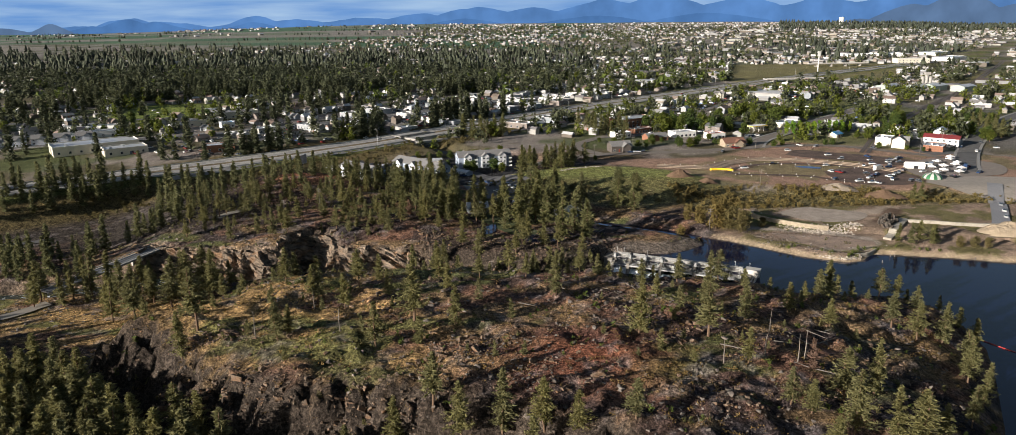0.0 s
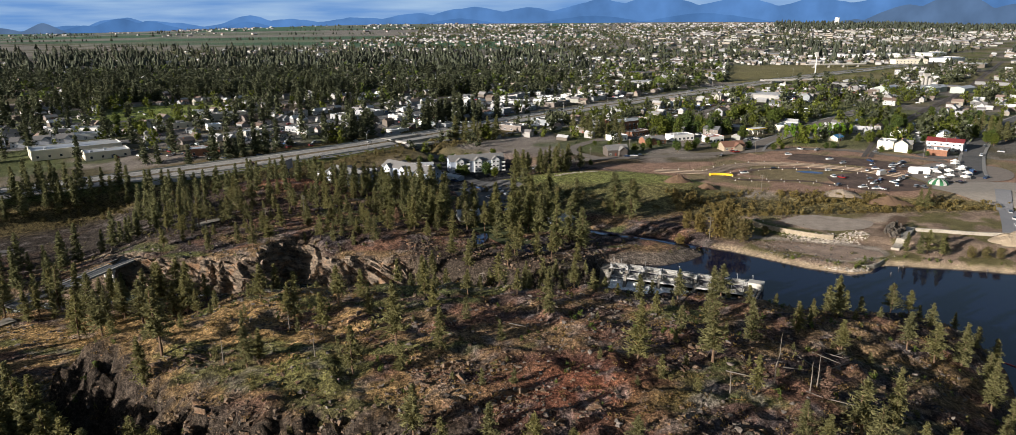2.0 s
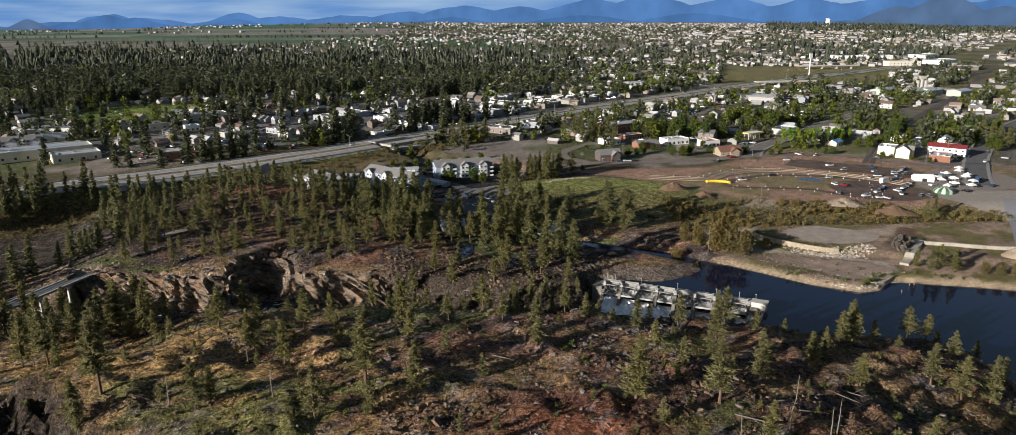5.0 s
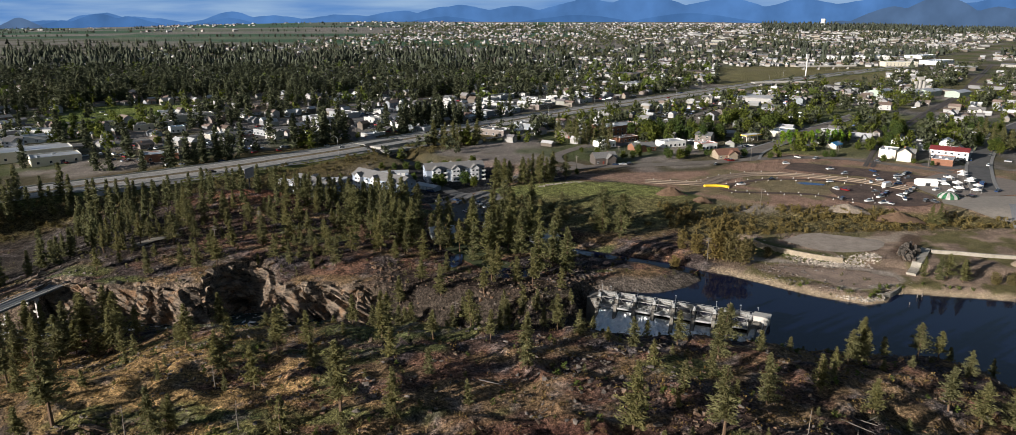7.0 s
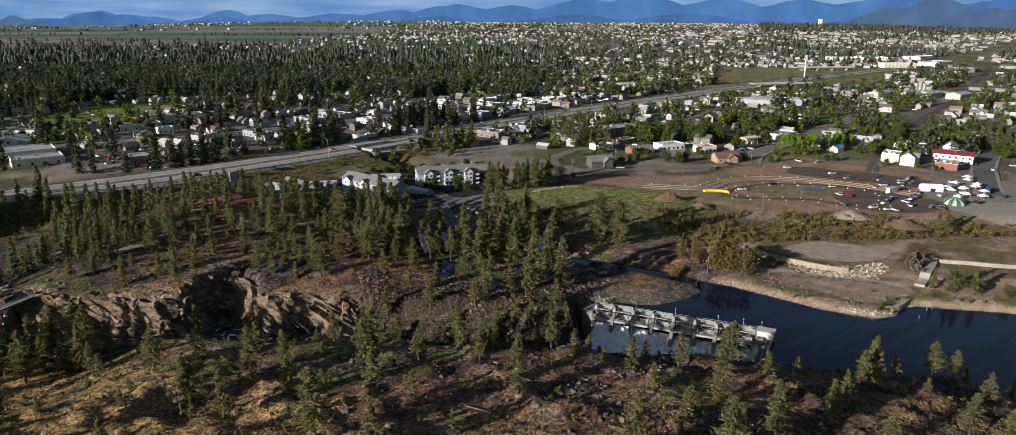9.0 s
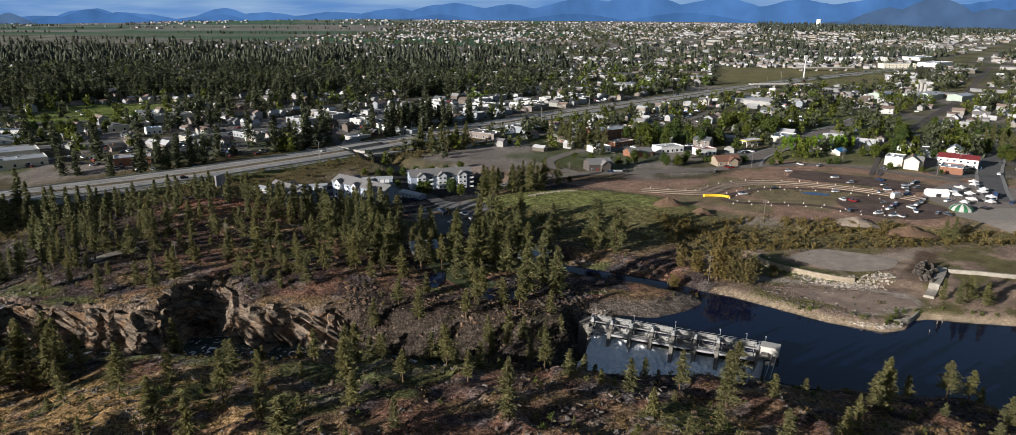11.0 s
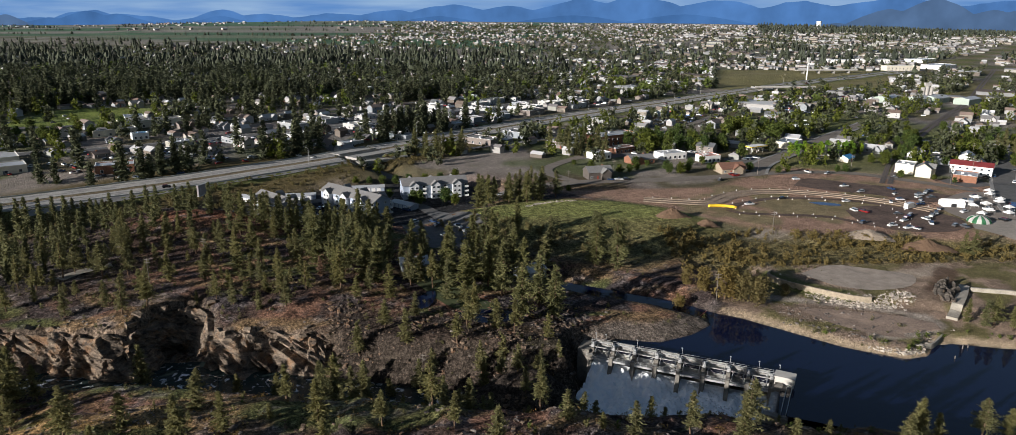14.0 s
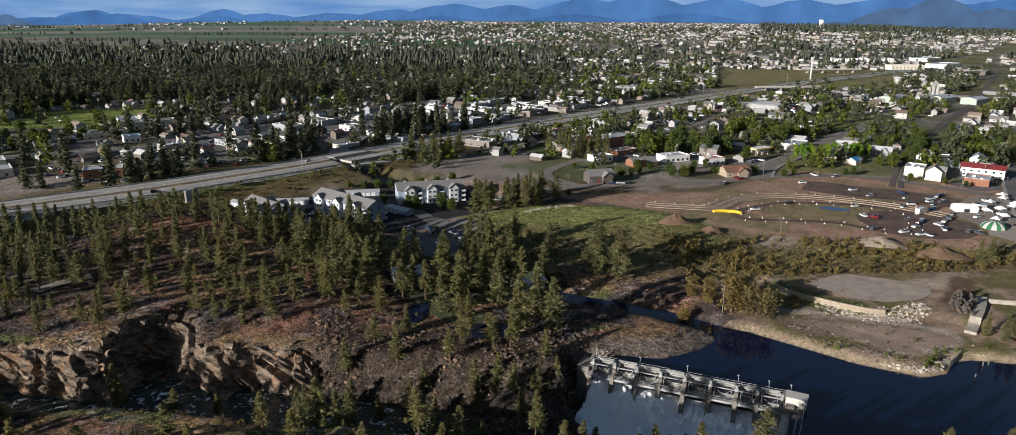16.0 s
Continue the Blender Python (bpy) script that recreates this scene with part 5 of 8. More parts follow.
WIN = window_me(1.5, 1.3, WHITE)
TALLWIN = window_me(1.8, 1.9, WHITE)
DOOR = mesh_bm("door", boxes(((-0.55, -0.1, -0.6), (0.55, 0.03, 2.05)), ((-0.7, -0.07, 2.05), (0.7, 0.03, 2.2))), mat("door_paint", (0.2, 0.12, 0.08), 0.6, palette=[(0.25, 0.06, 0.04), (0.5, 0.5, 0.48), (0.1, 0.12, 0.16)]))
CHIM = mesh_bm("chimney", boxes(((-0.4, -0.4, -1.2), (0.4, 0.4, 1.0)), ((-0.48, -0.48, 1.0), (0.48, 0.48, 1.15))), BRICK)


def house(w, d, h, rise, wall, roof, label, group="houses of the town", wins=3, wing=None, name="house", category="house", chimney=True):
    ob = thing(name, label, category, group)
    bm, rf = gable(w, d, h, rise)
    if wing:
        ww, wd, off = wing
        b2, r2 = gable(wd, ww, h * 0.96, rise * 0.82)
        for s, t in ((b2, bm), (r2, rf)):
            tmp = bpy.data.meshes.new("wing")
            bmesh.ops.transform(s, matrix=pose(off, -d / 2 - wd / 2 + ww * 0.4, 0, 0, 0, 90), verts=s.verts[:])
            s.to_mesh(tmp)
            t.from_mesh(tmp)
            s.free()
    part("wall", bm, wall, ob)
    r = part("roof", rf, roof, ob)
    if chimney:
        part("chimney", CHIM, None, r).location = (w * 0.22, d * 0.14, h + rise * 0.75)
    for lv in range(max(1, int(h / 2.7))):
        for k in range(wins):
            x = -w / 2 + w * (k + 0.5) / wins
            for s in (-1, 1):
                if lv == 0 and s < 0 and k == 1 and wins > 2:
                    continue
                o = part("window", WIN, None, ob)
                o.matrix_basis = pose(x, s * d / 2, 0.9 + 2.7 * lv, 0, 0, 0 if s < 0 else 180)
    part("door", DOOR, None, ob).matrix_basis = pose(-w / 2 + w * 1.5 / wins if wins > 2 else 0, -d / 2, 0)
    return ob


def store(w, d, h, wall, roof, label, group="flat-roofed stores", name="store", category="shop", bands=5, trim=None):
    """A flat-roofed building with parapet, roof units, windows and door."""
    ob = thing(name, label, category, group)
    part("wall", boxes(((-w / 2, -d / 2, -1), (w / 2, -d / 2 + 0.3, h)), ((-w / 2, d / 2 - 0.3, -1), (w / 2, d / 2, h)), ((-w / 2, -d / 2 + 0.3, -1), (-w / 2 + 0.3, d / 2 - 0.3, h)), ((w / 2 - 0.3, -d / 2 + 0.3, -1), (w / 2, d / 2 - 0.3, h))), wall, ob)
    r = part("roof", boxes(((-w / 2 + 0.3, -d / 2 + 0.3, h - 0.9), (w / 2 - 0.3, d / 2 - 0.3, h - 0.5))), roof, ob)
    part("parapet_cap", boxes(((-w / 2 - 0.1, -d / 2 - 0.1, h), (w / 2 + 0.1, -d / 2 + 0.4, h + 0.12)), ((-w / 2 - 0.1, d / 2 - 0.4, h), (w / 2 + 0.1, d / 2 + 0.1, h + 0.12)), ((-w / 2 - 0.1, -d / 2 + 0.4, h), (-w / 2 + 0.4, d / 2 - 0.4, h + 0.12)), ((w / 2 - 0.4, -d / 2 + 0.4, h), (w / 2 + 0.1, d / 2 - 0.4, h + 0.12))), trim or WHITE, ob)
    for k in range(2):
        part("roof_unit", boxes(((-1, -0.8, 0), (1, 0.8, 1.1))), METALROOF, r).location = (-w / 3 + w / 3 * k, d * (0.15 if k % 2 else -0.18), h - 0.5)
    for k in range(bands):
        x = -w / 2 + w * (k + 0.5) / bands
        for s in (-1, 1):
            for lv in range(max(1, int(h / 3.6))):
                part("window", TALLWIN, None, ob).matrix_basis = pose(x, s * d / 2, 0.6 + 3.4 * lv, 0, 0, 0 if s < 0 else 180)
    part("door", DOOR, None, ob).matrix_basis = pose(w * 0.08, -d / 2 - 0.05, 0)
    return ob


def stand(ob, x, y, turn, s=1.0, lift=0.0):
    ob.matrix_basis = pose(x, y, zat(x, y) + lift, 0, 0, turn)
    ob.scale = (s, s, s)
    return ob


# apartments
def apartment(w, d, bays, label):
    h = 8.4
    ob = thing("apartment_building", label, "apartments", "apartment buildings")
    bm, rf = gable(w, d, h, 3.0, 0.7)
    part("wall", bm, BLUEWALL, ob)
    roof = part("roof", rf, GREYROOF, ob)
    for k in range(bays):
        x = -w / 2 + w * (k + 0.5) / bays
        for s in (-1, 1):
            b2, r2 = gable(3.0, 5.2, h, 2.2, 0.5)
            bay = part("bay", b2, SIDING, ob, "white gabled projecting bay")
            bay.matrix_basis = pose(x, s * (d / 2 + 0.6), 0, 0, 0, 90)
            part("bay_roof", r2, GREYROOF, bay)
            for lv in range(3):
                for dx in (-1.3, 1.3):
                    part("window", WIN, None, bay).matrix_basis = pose(s * 1.5, dx, 0.8 + 2.7 * lv, 0, 0, 90 * s)
                bal = part("balcony", boxes(((-1.3, -1.3, 0), (1.3, 0, 0.16)), ((-1.3, -1.34, 0.16), (1.3, -1.26, 1.05)), ((-1.34, -1.3, 0.16), (-1.26, 0, 1.05)), ((1.26, -1.3, 0.16), (1.34, 0, 1.05))), WHITE, ob)
                bal.matrix_basis = pose(x + w / bays * 0.46, s * d / 2, 2.75 * lv + (0.1 if lv else 0.05), 0, 0, 0 if s < 0 else 180)
                part("window", TALLWIN, None, ob).matrix_basis = pose(x + w / bays * 0.46, s * d / 2, 2.75 * lv + 0.25, 0, 0, 0 if s < 0 else 180)
    for lv in range(3):
        for y in (-2.6, 2.6):
            for s in (-1, 1):
                part("window", WIN, None, ob).matrix_basis = pose(s * w / 2, y, 0.8 + 2.7 * lv, 0, 0, 90 * s)
    return ob


stand(apartment(38, 12, 3, "three-storey pale blue apartments with grey roof"), -97, 464, -43)
stand(apartment(44, 12, 3, "long pale blue and white apartment building"), -61, 479, -40)
stand(apartment(38, 12, 3, "three-storey white gabled apartments with grey roof"), -20, 510, 16)
for x, y, a, w in ((-100, 500, 10, 24), (-66, 520, 12, 30), (-34, 482, -40, 16), (-122, 494, -30, 16)):
    g = thing("garage_row", "long low garage row with white doors", "garage", "garages")
    bm, rf = gable(w, 6, 2.5, 0.9, 0.4)
    part("wall", bm, BLUEWALL, g)
    part("roof", rf, METALROOF, g)
    dm = mesh_bm("garage_door", boxes(((-1.2, -0.08, -0.3), (1.2, 0.03, 2.15))), WHITE)
    for k in range(int(w / 3.1)):
        part("garage_door", dm, None, g).location = (-w / 2 + 1.7 + 3.1 * k, -3.0, 0)
    stand(g, x, y, a)

# buildings by the event ground and along the highway
b = stand(house(24, 12, 6.2, 2.0, WHITE, REDROOF, "large white hall with a red metal roof", wins=6, name="hall", category="hall", chimney=False), 334, 552, -37)
b = stand(store(18, 13, 5.0, BRICK, METALROOF, "low red-brick front building with pale metal roof", bands=4), 318, 533, 53)
stand(house(13, 9, 5.6, 2.6, WHITE, METALROOF, "white house with pale metal roof", wins=3, chimney=False), 352, 585, 53)
stand(store(15, 11, 6.2, CREAM, METALROOF, "cream two-storey restaurant building", bands=3), 292, 556, 53)
stand(house(12, 9, 6.0, 3.0, CREAM, GREYROOF, "cream gabled restaurant wing", wins=3, wing=(6, 4, 2)), 298, 545, 53)
stand(house(16, 6, 3.4, 1.2, WHITE, BLUEROOF, "low shed with a blue metal roof", wins=4, chimney=False), 309, 560, 53)
stand(house(10, 9, 6.0, 3.4, WHITE, GREYROOF, "white two-storey gabled villa", wins=3, wing=(5, 3, -1)), 318, 590, 50)
stand(house(17, 11, 3.4, 3.2, mat("tan_stone", (0.33, 0.27, 0.2)), BROWNROOF, "tan house with steep brown hipped roof", wins=4, wing=(7, 4, 2.5), chimney=False), 172, 552, 12)
stand(store(40, 20, 8.2, BRICK, METALROOF, "large red-brick office with white flat roof", bands=8), 112, 662, 33)
stand(store(20, 10, 4.2, BRICK, mat("pink_roof", (0.4, 0.27, 0.22), 0.9), "low brick shop with pale roof", bands=5), 112, 622, 35)
stand(store(14, 11, 4.6, WHITE, METALROOF, "small white shop beside a car park", bands=3), 92, 598, 30)
stand(store(20, 12, 4.6, WHITE, METALROOF, "long white low shop building", bands=5), 144, 600, 22)
stand(store(14, 10, 5.0, WHITE, mat("salmon_roof", (0.55, 0.3, 0.25), 0.8), "white shop with salmon-red band", bands=4, trim=mat("salmon", (0.6, 0.25, 0.2))), 168, 588, 20)
stand(house(18, 11, 3.3, 2.6, BRICK, GREYROOF, "low brick house with grey hipped roof", wins=4, wing=(7, 4, -3)), 118, 582, 20)
stand(house(16, 10, 4.6, 3.0, mat("dark_timber", (0.10, 0.085, 0.075)), GREYROOF, "dark timber house with grey roofs", wins=4, wing=(6, 5, 3)), 82, 535, 15)
stand(house(10, 8, 3.0, 1.8, CREAM, BLUEROOF, "cream kiosk with a blue roof", wins=3, chimney=False), 268, 590, 40)
stand(store(24, 14, 5.2, CREAM, METALROOF, "cream workshop with a flat roof", bands=5), 250, 648, 50)
stand(store(30, 16, 5.0, WHITE, REDROOF, "low red-roofed restaurant beside the highway", bands=6), -72, 706, 40)
canopy = thing("fuel_canopy", "yellow and white filling station canopy on posts", "canopy")
part("canopy_roof", boxes(((-9, -4, 4.6), (9, 4, 5.5))), WHITE, canopy)
part("fascia", boxes(((-9.05, -4.1, 4.9), (9.05, -4.01, 5.6)), ((-9.15, -4.05, 4.9), (-9.06, 4.05, 5.6))), YELLOW, canopy)
for x in (-6.5, 0, 6.5):
    for y in (-2, 2):
        part("post", boxes(((x - 0.15, y - 0.15, -0.5), (x + 0.15, y + 0.15, 4.6))), WHITE, canopy)
stand(canopy, 214, 622, 30)
for x, y, a, w, d, wm, rm, lb in ((-330, 560, 38, 60, 26, CREAM, METALROOF, "long tan warehouse with flat roof"), (-300, 548, 38, 30, 18, CREAM, METALROOF, "tan warehouse end building"), (-362, 622, 30, 44, 14, WHITE, METALROOF, "long white storage shed"),
                                  (-228, 552, 25, 22, 14, BRICK, METALROOF, "brick and grey roadside shop"), (-300, 694, 40, 34, 18, CREAM, GREYROOF, "low cream school building"), (-268, 672, 35, 12, 9, WHITE, BLUEROOF, "small building with a bright blue roof"),
                                  (-385, 655, 10, 40, 12, WHITE, METALROOF, "long white metal shed"), (-320, 772, 30, 16, 22, WHITE, METALROOF, "white gymnasium beside the playing field"), (-290, 740, 38, 52, 14, CREAM, GREYROOF, "long low cream school building")):
    stand(store(w, d, 5.2 if w < 50 else 6.5, wm, rm, lb, bands=max(3, int(w / 7))), x, y, a)
for k in range(6):
    stand(house(12, 10, 5.4, 2.8, mat("condo_wall", (0.55, 0.57, 0.62)), GREYROOF, "grey-blue gabled townhouse in a row", "townhouses", 3, (5, 3, 2), chimney=False), -430 + 14 * k, 560 + 7.6 * k, 28)

# tanks and towers of the works
works = thing("silo_works", "grey concrete silos above green-grey sheds", "factory")
bm = bmesh.new()
for k in range(3):
    beam(bm, (k * 7.2, 0, -1), (k * 7.2, 0, 22 + 3 * (k == 1)), 3.5, 16)
part("silo", bm, CONCRETE, works)
part("headhouse", boxes(((2, -3, 25), (13, 3, 30))), CONCRETE, works)
for k in range(4):
    bm, rf = gable(46, 24, 9, 3)
    s = part("shed", bm, mat("green_grey_wall", (0.36, 0.42, 0.36)), works)
    s.matrix_basis = pose(-80 + 42 * k, -35 - 18 * (k % 2), 0, 0, 0, 35)
    part("shed_roof", rf, METALROOF, s)
stand(works, 556, 985, 0, 0.72)
tower = thing("tall_sign", "tall white pylon sign beside the interchange", "sign")
bm = bmesh.new()
beam(bm, (0, 0, -1), (0, 0, 34), 1.0, 8, 0.8)
part("pole", bm, WHITE, tower)
part("panel", boxes(((-3, -0.6, 28), (3, 0.6, 36))), WHITE, tower)
stand(tower, 526, 1255, 20)
for x, y, w in ((420, 1085, 90), (632, 1418, 120)):
    o = thing("overpass", "pale concrete road overpass in the distance", "bridge", "overpasses")
    part("deck", boxes(((-w / 2, -6, 5), (w / 2, 6, 6.6))), CONCRETE, o)
    part("parapet", boxes(((-w / 2, -6.3, 6.6), (w / 2, -6.0, 7.6))), KERB, o)
    for k in range(4):
        part("pier", boxes(((-w / 2 + w * (k + 0.5) / 4 - 0.8, -5, -1), (-w / 2 + w * (k + 0.5) / 4 + 0.8, 5, 5))), CONCRETE, o)
    stand(o, x, y, 8)

for x, y, a, w, d, h, m, lb in ((811, 1490, 3, 66, 22, 9, CREAM, "long cream three-storey hotel on the plain"), (800, 1705, 4, 60, 34, 7, WHITE, "large white flat-roofed warehouse"), (872, 1712, 4, 60, 36, 8, WHITE, "white warehouse beside the interchange"),
                                (930, 1560, 40, 80, 40, 8, WHITE, "wide white distribution hall"), (1010, 1760, 40, 80, 40, 7, WHITE, "very large white flat-roofed hall")):
    stand(store(w, d, h, m, METALROOF, lb, "large halls of the plain", bands=9), x, y, a)

# ---- vehicles ----
WHEEL = bmesh.new()
beam(WHEEL, (0, -0.12, 0), (0, 0.12, 0), 0.34, 12)
WHEEL = mesh_bm("wheel", WHEEL, RUBBER)


def vehicle(name, label, body, cabin, length, category="car"):
    """body and cabin: side outlines (x, z) with their half widths."""
    ob = thing(name, label, category, "vehicles")
    for nm, (prof, hw), m in (("body", body, CARPAINT), ("cabin", cabin, GLASS)):
        bm = bmesh.new()
        a, b = [bm.verts.new((x, -hw, z)) for x, z in prof], [bm.verts.new((x, hw, z)) for x, z in prof]
        bm.faces.new(a[::-1])
        bm.faces.new(b)
        for k in range(len(prof)):
            j = (k + 1) % len(prof)
            bm.faces.new((a[k], a[j], b[j], b[k]))
        bmesh.ops.recalc_face_normals(bm, faces=bm.faces[:])
        bmesh.ops.bevel(bm, geom=bm.edges[:], offset=0.07, segments=1, affect="EDGES")
        p = part(nm, bm, m, ob)
        if nm == "cabin":
            x0, x1, zt = min(q[0] for q in prof if q[1] > 1.2), max(q[0] for q in prof if q[1] > 1.2), max(q[1] for q in prof)
            part("roof", boxes(((x0 + 0.05, -hw + 0.06, zt - 0.03), (x1 - 0.05, hw - 0.06, zt + 0.04))), CARPAINT, p)
    for x in (-length * 0.31, length * 0.31):
        for s in (-1, 1):
            part("wheel", WHEEL, None, ob).location = (x, s * 0.78, 0.34)
    return ob


SEDAN = vehicle("car", "parked saloon car on open ground", ([(-2.2, 0.3), (2.2, 0.3), (2.25, 0.75), (1.2, 0.92), (-1.6, 0.95), (-2.25, 0.85)], 0.88), ([(-1.75, 0.93), (1.0, 0.9), (0.3, 1.45), (-1.1, 1.45)], 0.78), 4.5)
SUV = vehicle("car", "parked tall estate car on open ground", ([(-2.3, 0.35), (2.3, 0.35), (2.3, 0.95), (1.2, 1.1), (-2.3, 1.1)], 0.95), ([(-2.2, 1.08), (1.1, 1.08), (0.5, 1.8), (-2.0, 1.8)], 0.85), 4.7)
PICKUP = vehicle("pickup_truck", "parked pickup truck with open bed", ([(-2.8, 0.4), (2.7, 0.4), (2.7, 1.0), (1.5, 1.12), (-0.7, 1.12), (-0.75, 1.2), (-2.8, 1.2)], 0.97), ([(-0.8, 1.1), (1.4, 1.1), (0.8, 1.85), (-0.6, 1.85)], 0.88), 5.6, "truck")
TRUCK = vehicle("box_truck", "white box truck with a tall body", ([(-4.0, 0.5), (4.0, 0.5), (4.0, 1.5), (2.4, 1.6), (2.3, 3.4), (-4.0, 3.4)], 1.2), ([(2.35, 1.5), (3.9, 1.5), (3.5, 2.4), (2.4, 2.5)], 1.1), 7.5, "truck")
KINDS = [SEDAN, SUV, PICKUP, TRUCK]
fresh = set()


def park(kind, x, y, turn, z=None):
    ob = KINDS[kind]
    m = pose(x, y, (zat(x, y) if z is None else z) + 0.12, 0, 0, turn)
    if kind in fresh:
        ob = copy_thing(ob, m)
    else:
        ob.matrix_basis = m
        fresh.add(kind)
    return ob


rng = np.random.RandomState(11)
EVENT_CARS = [(283, 460), (289, 452), (298, 462), (304, 470), (280, 470), (294, 488), (272, 478), (266, 454), (256, 460), (246, 480), (300, 450), (276, 438), (156, 469), (180, 483), (208, 532), (230, 513), (233, 499), (255, 506), (251, 494), (260, 486), (271, 497), (275, 500), (267, 485), (213, 476), (208, 457), (212, 454), (201, 433), (213, 428), (228, 450), (228, 442),
              (224, 437), (233, 447), (219, 424), (222, 423), (235, 432), (249, 451), (245, 428), (248, 426), (238, 475), (241, 462), (225, 554), (236, 549), (264, 492), (258, 480), (237, 440), (244, 446), (252, 470), (282, 478), (288, 470), (268, 440)]
for k, (x, y) in enumerate(EVENT_CARS):
    park((2, 1, 2, 0, 1)[k % 5] if k not in (2, 4, 39) else 3, x, y, 20 + rng.choice((0, 0, 90, 180, 35)) + rng.uniform(-14, 14))
LOTS = [(-83, 467), (-80, 464), (-80, 478), (-77, 476), (-75, 463), (-72, 474), (-32, 474), (-15, 443), (3, 426), (-2, 432), (-88, 480), (-66, 462), (-25, 450), (-12, 436), (4, 416), (-8, 421)]
for x, y in LOTS:
    park(rng.randint(3), x, y, -42 + rng.choice((0, 90)) + rng.uniform(-6, 6))
for k in range(20):
    i = int((0.08 + 0.86 * (k + rng.uniform(-0.3, 0.3)) / 20) * len(HW))
    p, d = HW[i], (HW[min(i + 1, len(HW) - 1)] - HW[i - 1]).normalized()
    off = rng.choice((-11.4, -7.6, 7.6, 11.4))
    x, y = p.x - d.y * off, p.y + d.x * off
    park(3 if k in (6, 13) else rng.randint(3), x, y, math.degrees(math.atan2(d.y, d.x)) + (180 if off > 0 else 0), zat(x, y) + 0.1)
for n, pts, off in (("main", STREETS["main"][0], 0), ("avenue", STREETS["avenue"][0][:5], 0)):
    L = smooth_line(pts, 5)
    for k in range(9):
        i = rng.randint(2, len(L) - 2)
        d = (L[i + 1] - L[i - 1]).normalized()
        s = rng.choice((-5.2, 5.2)) if n == "avenue" else rng.choice((-2, 2))
        park(rng.randint(3), L[i].x - d.y * s, L[i].y + d.x * s, math.degrees(math.atan2(d.y, d.x)), zat(L[i].x, L[i].y) + 0.25)
for cx, cy, nrow, ncol, a in ((312, 578, 2, 6, 53), (300, 572, 1, 6, 53), (90, 610, 2, 5, 30), (150, 615, 1, 7, 20), (352, 620, 2, 7, 53), (370, 650, 2, 7, 53), (-90, 730, 3, 8, 40), (-130, 775, 3, 8, 40), (-60, 755, 2, 8, 40), (-205, 600, 2, 5, 38), (196, 592, 1, 5, 30)):
    m = pose(cx, cy, 0, 0, 0, a)
    for i in range(nrow):
        for j in range(ncol):
            if rng.rand() < 0.78:
                p = m @ Vector((j * 3.0, i * 9.0, 0))
                park(rng.randint(3), p.x, p.y, a + 90 + rng.uniform(-3, 3))

# ---- event ground ----
TRACK = smooth_line([(100, 480), (121, 475), (136, 474), (152, 490), (175, 500), (198, 497), (221, 487), (239, 474), (252, 458)], 3)
for off in (-4.6, 0.2, 4.6):
    tagged(part("dirt_bank", strip(TRACK, off - 0.45, off + 0.45, 0.5, None, 0.55), DIRT), "low pale dirt bank along the track", "dirt bank", "track banks")
tagged(part("dirt_track", strip(TRACK, -6, 6, 0.24), DIRT), "rutted pale dirt race track", "track", kind="structure")
INNER = smooth_line([(141, 459), (146, 452), (164, 449), (188, 445), (205, 430), (220, 432), (234, 460), (225, 474), (206, 482), (176, 484), (150, 470), (142, 461)], 3)
tagged(part("dirt_track", strip(INNER, -2.2, 2.2, 0.22), MUD), "dark rutted dirt loop", "track", kind="structure")


def patch(pts, lift, m, name, label, cat):
    L = smooth_line(pts + pts[:1], 4)[:-1]
    cx, cy = sum(p.x for p in L) / len(L), sum(p.y for p in L) / len(L)
    bm = bmesh.new()
    rows = []
    for f in (1.0, 0.66, 0.33):
        rows.append([bm.verts.new((cx + (p.x - cx) * f, cy + (p.y - cy) * f, zat(cx + (p.x - cx) * f, cy + (p.y - cy) * f) + lift)) for p in L])
    c = bm.verts.new((cx, cy, zat(cx, cy) + lift))
    n = len(L)
    for k in range(n):
        j = (k + 1) % n
        for a, b in zip(rows, rows[1:]):
            bm.faces.new((a[k], a[j], b[j], b[k]))
        bm.faces.new((rows[-1][k], rows[-1][j], c))
    bmesh.ops.recalc_face_normals(bm, faces=bm.faces[:])
    if bm.faces[:][0].normal.z < 0:
        bmesh.ops.reverse_faces(bm, faces=bm.faces[:])
    tagged(part(name, bm, m), label, cat, kind="structure")


patch([(200, 516), (217, 536), (239, 524), (261, 511), (284, 488), (262, 476), (238, 493), (216, 503)], 0.2, MUD, "mud_patch", "dark churned mud of the car park", "mud")
patch([(204, 458), (222, 468), (244, 462), (256, 440), (240, 420), (214, 420), (202, 436)], 0.18, MUD, "mud_patch", "dark muddy ground between parked cars", "mud")
patch([(191, 474), (198, 476), (207, 471), (205, 467), (196, 469)], 0.24, LAKEWATER, "puddle", "dark blue puddle in the dirt", "puddle")
patch([(252, 424), (262, 436), (300, 440), (330, 425), (310, 395), (270, 400)], 0.25, mat("gravel_lot", (0.31, 0.275, 0.235), 0.95, 0, 0.4, 0.2), "gravel_lot", "pale gravel yard beside the event ground", "gravel")
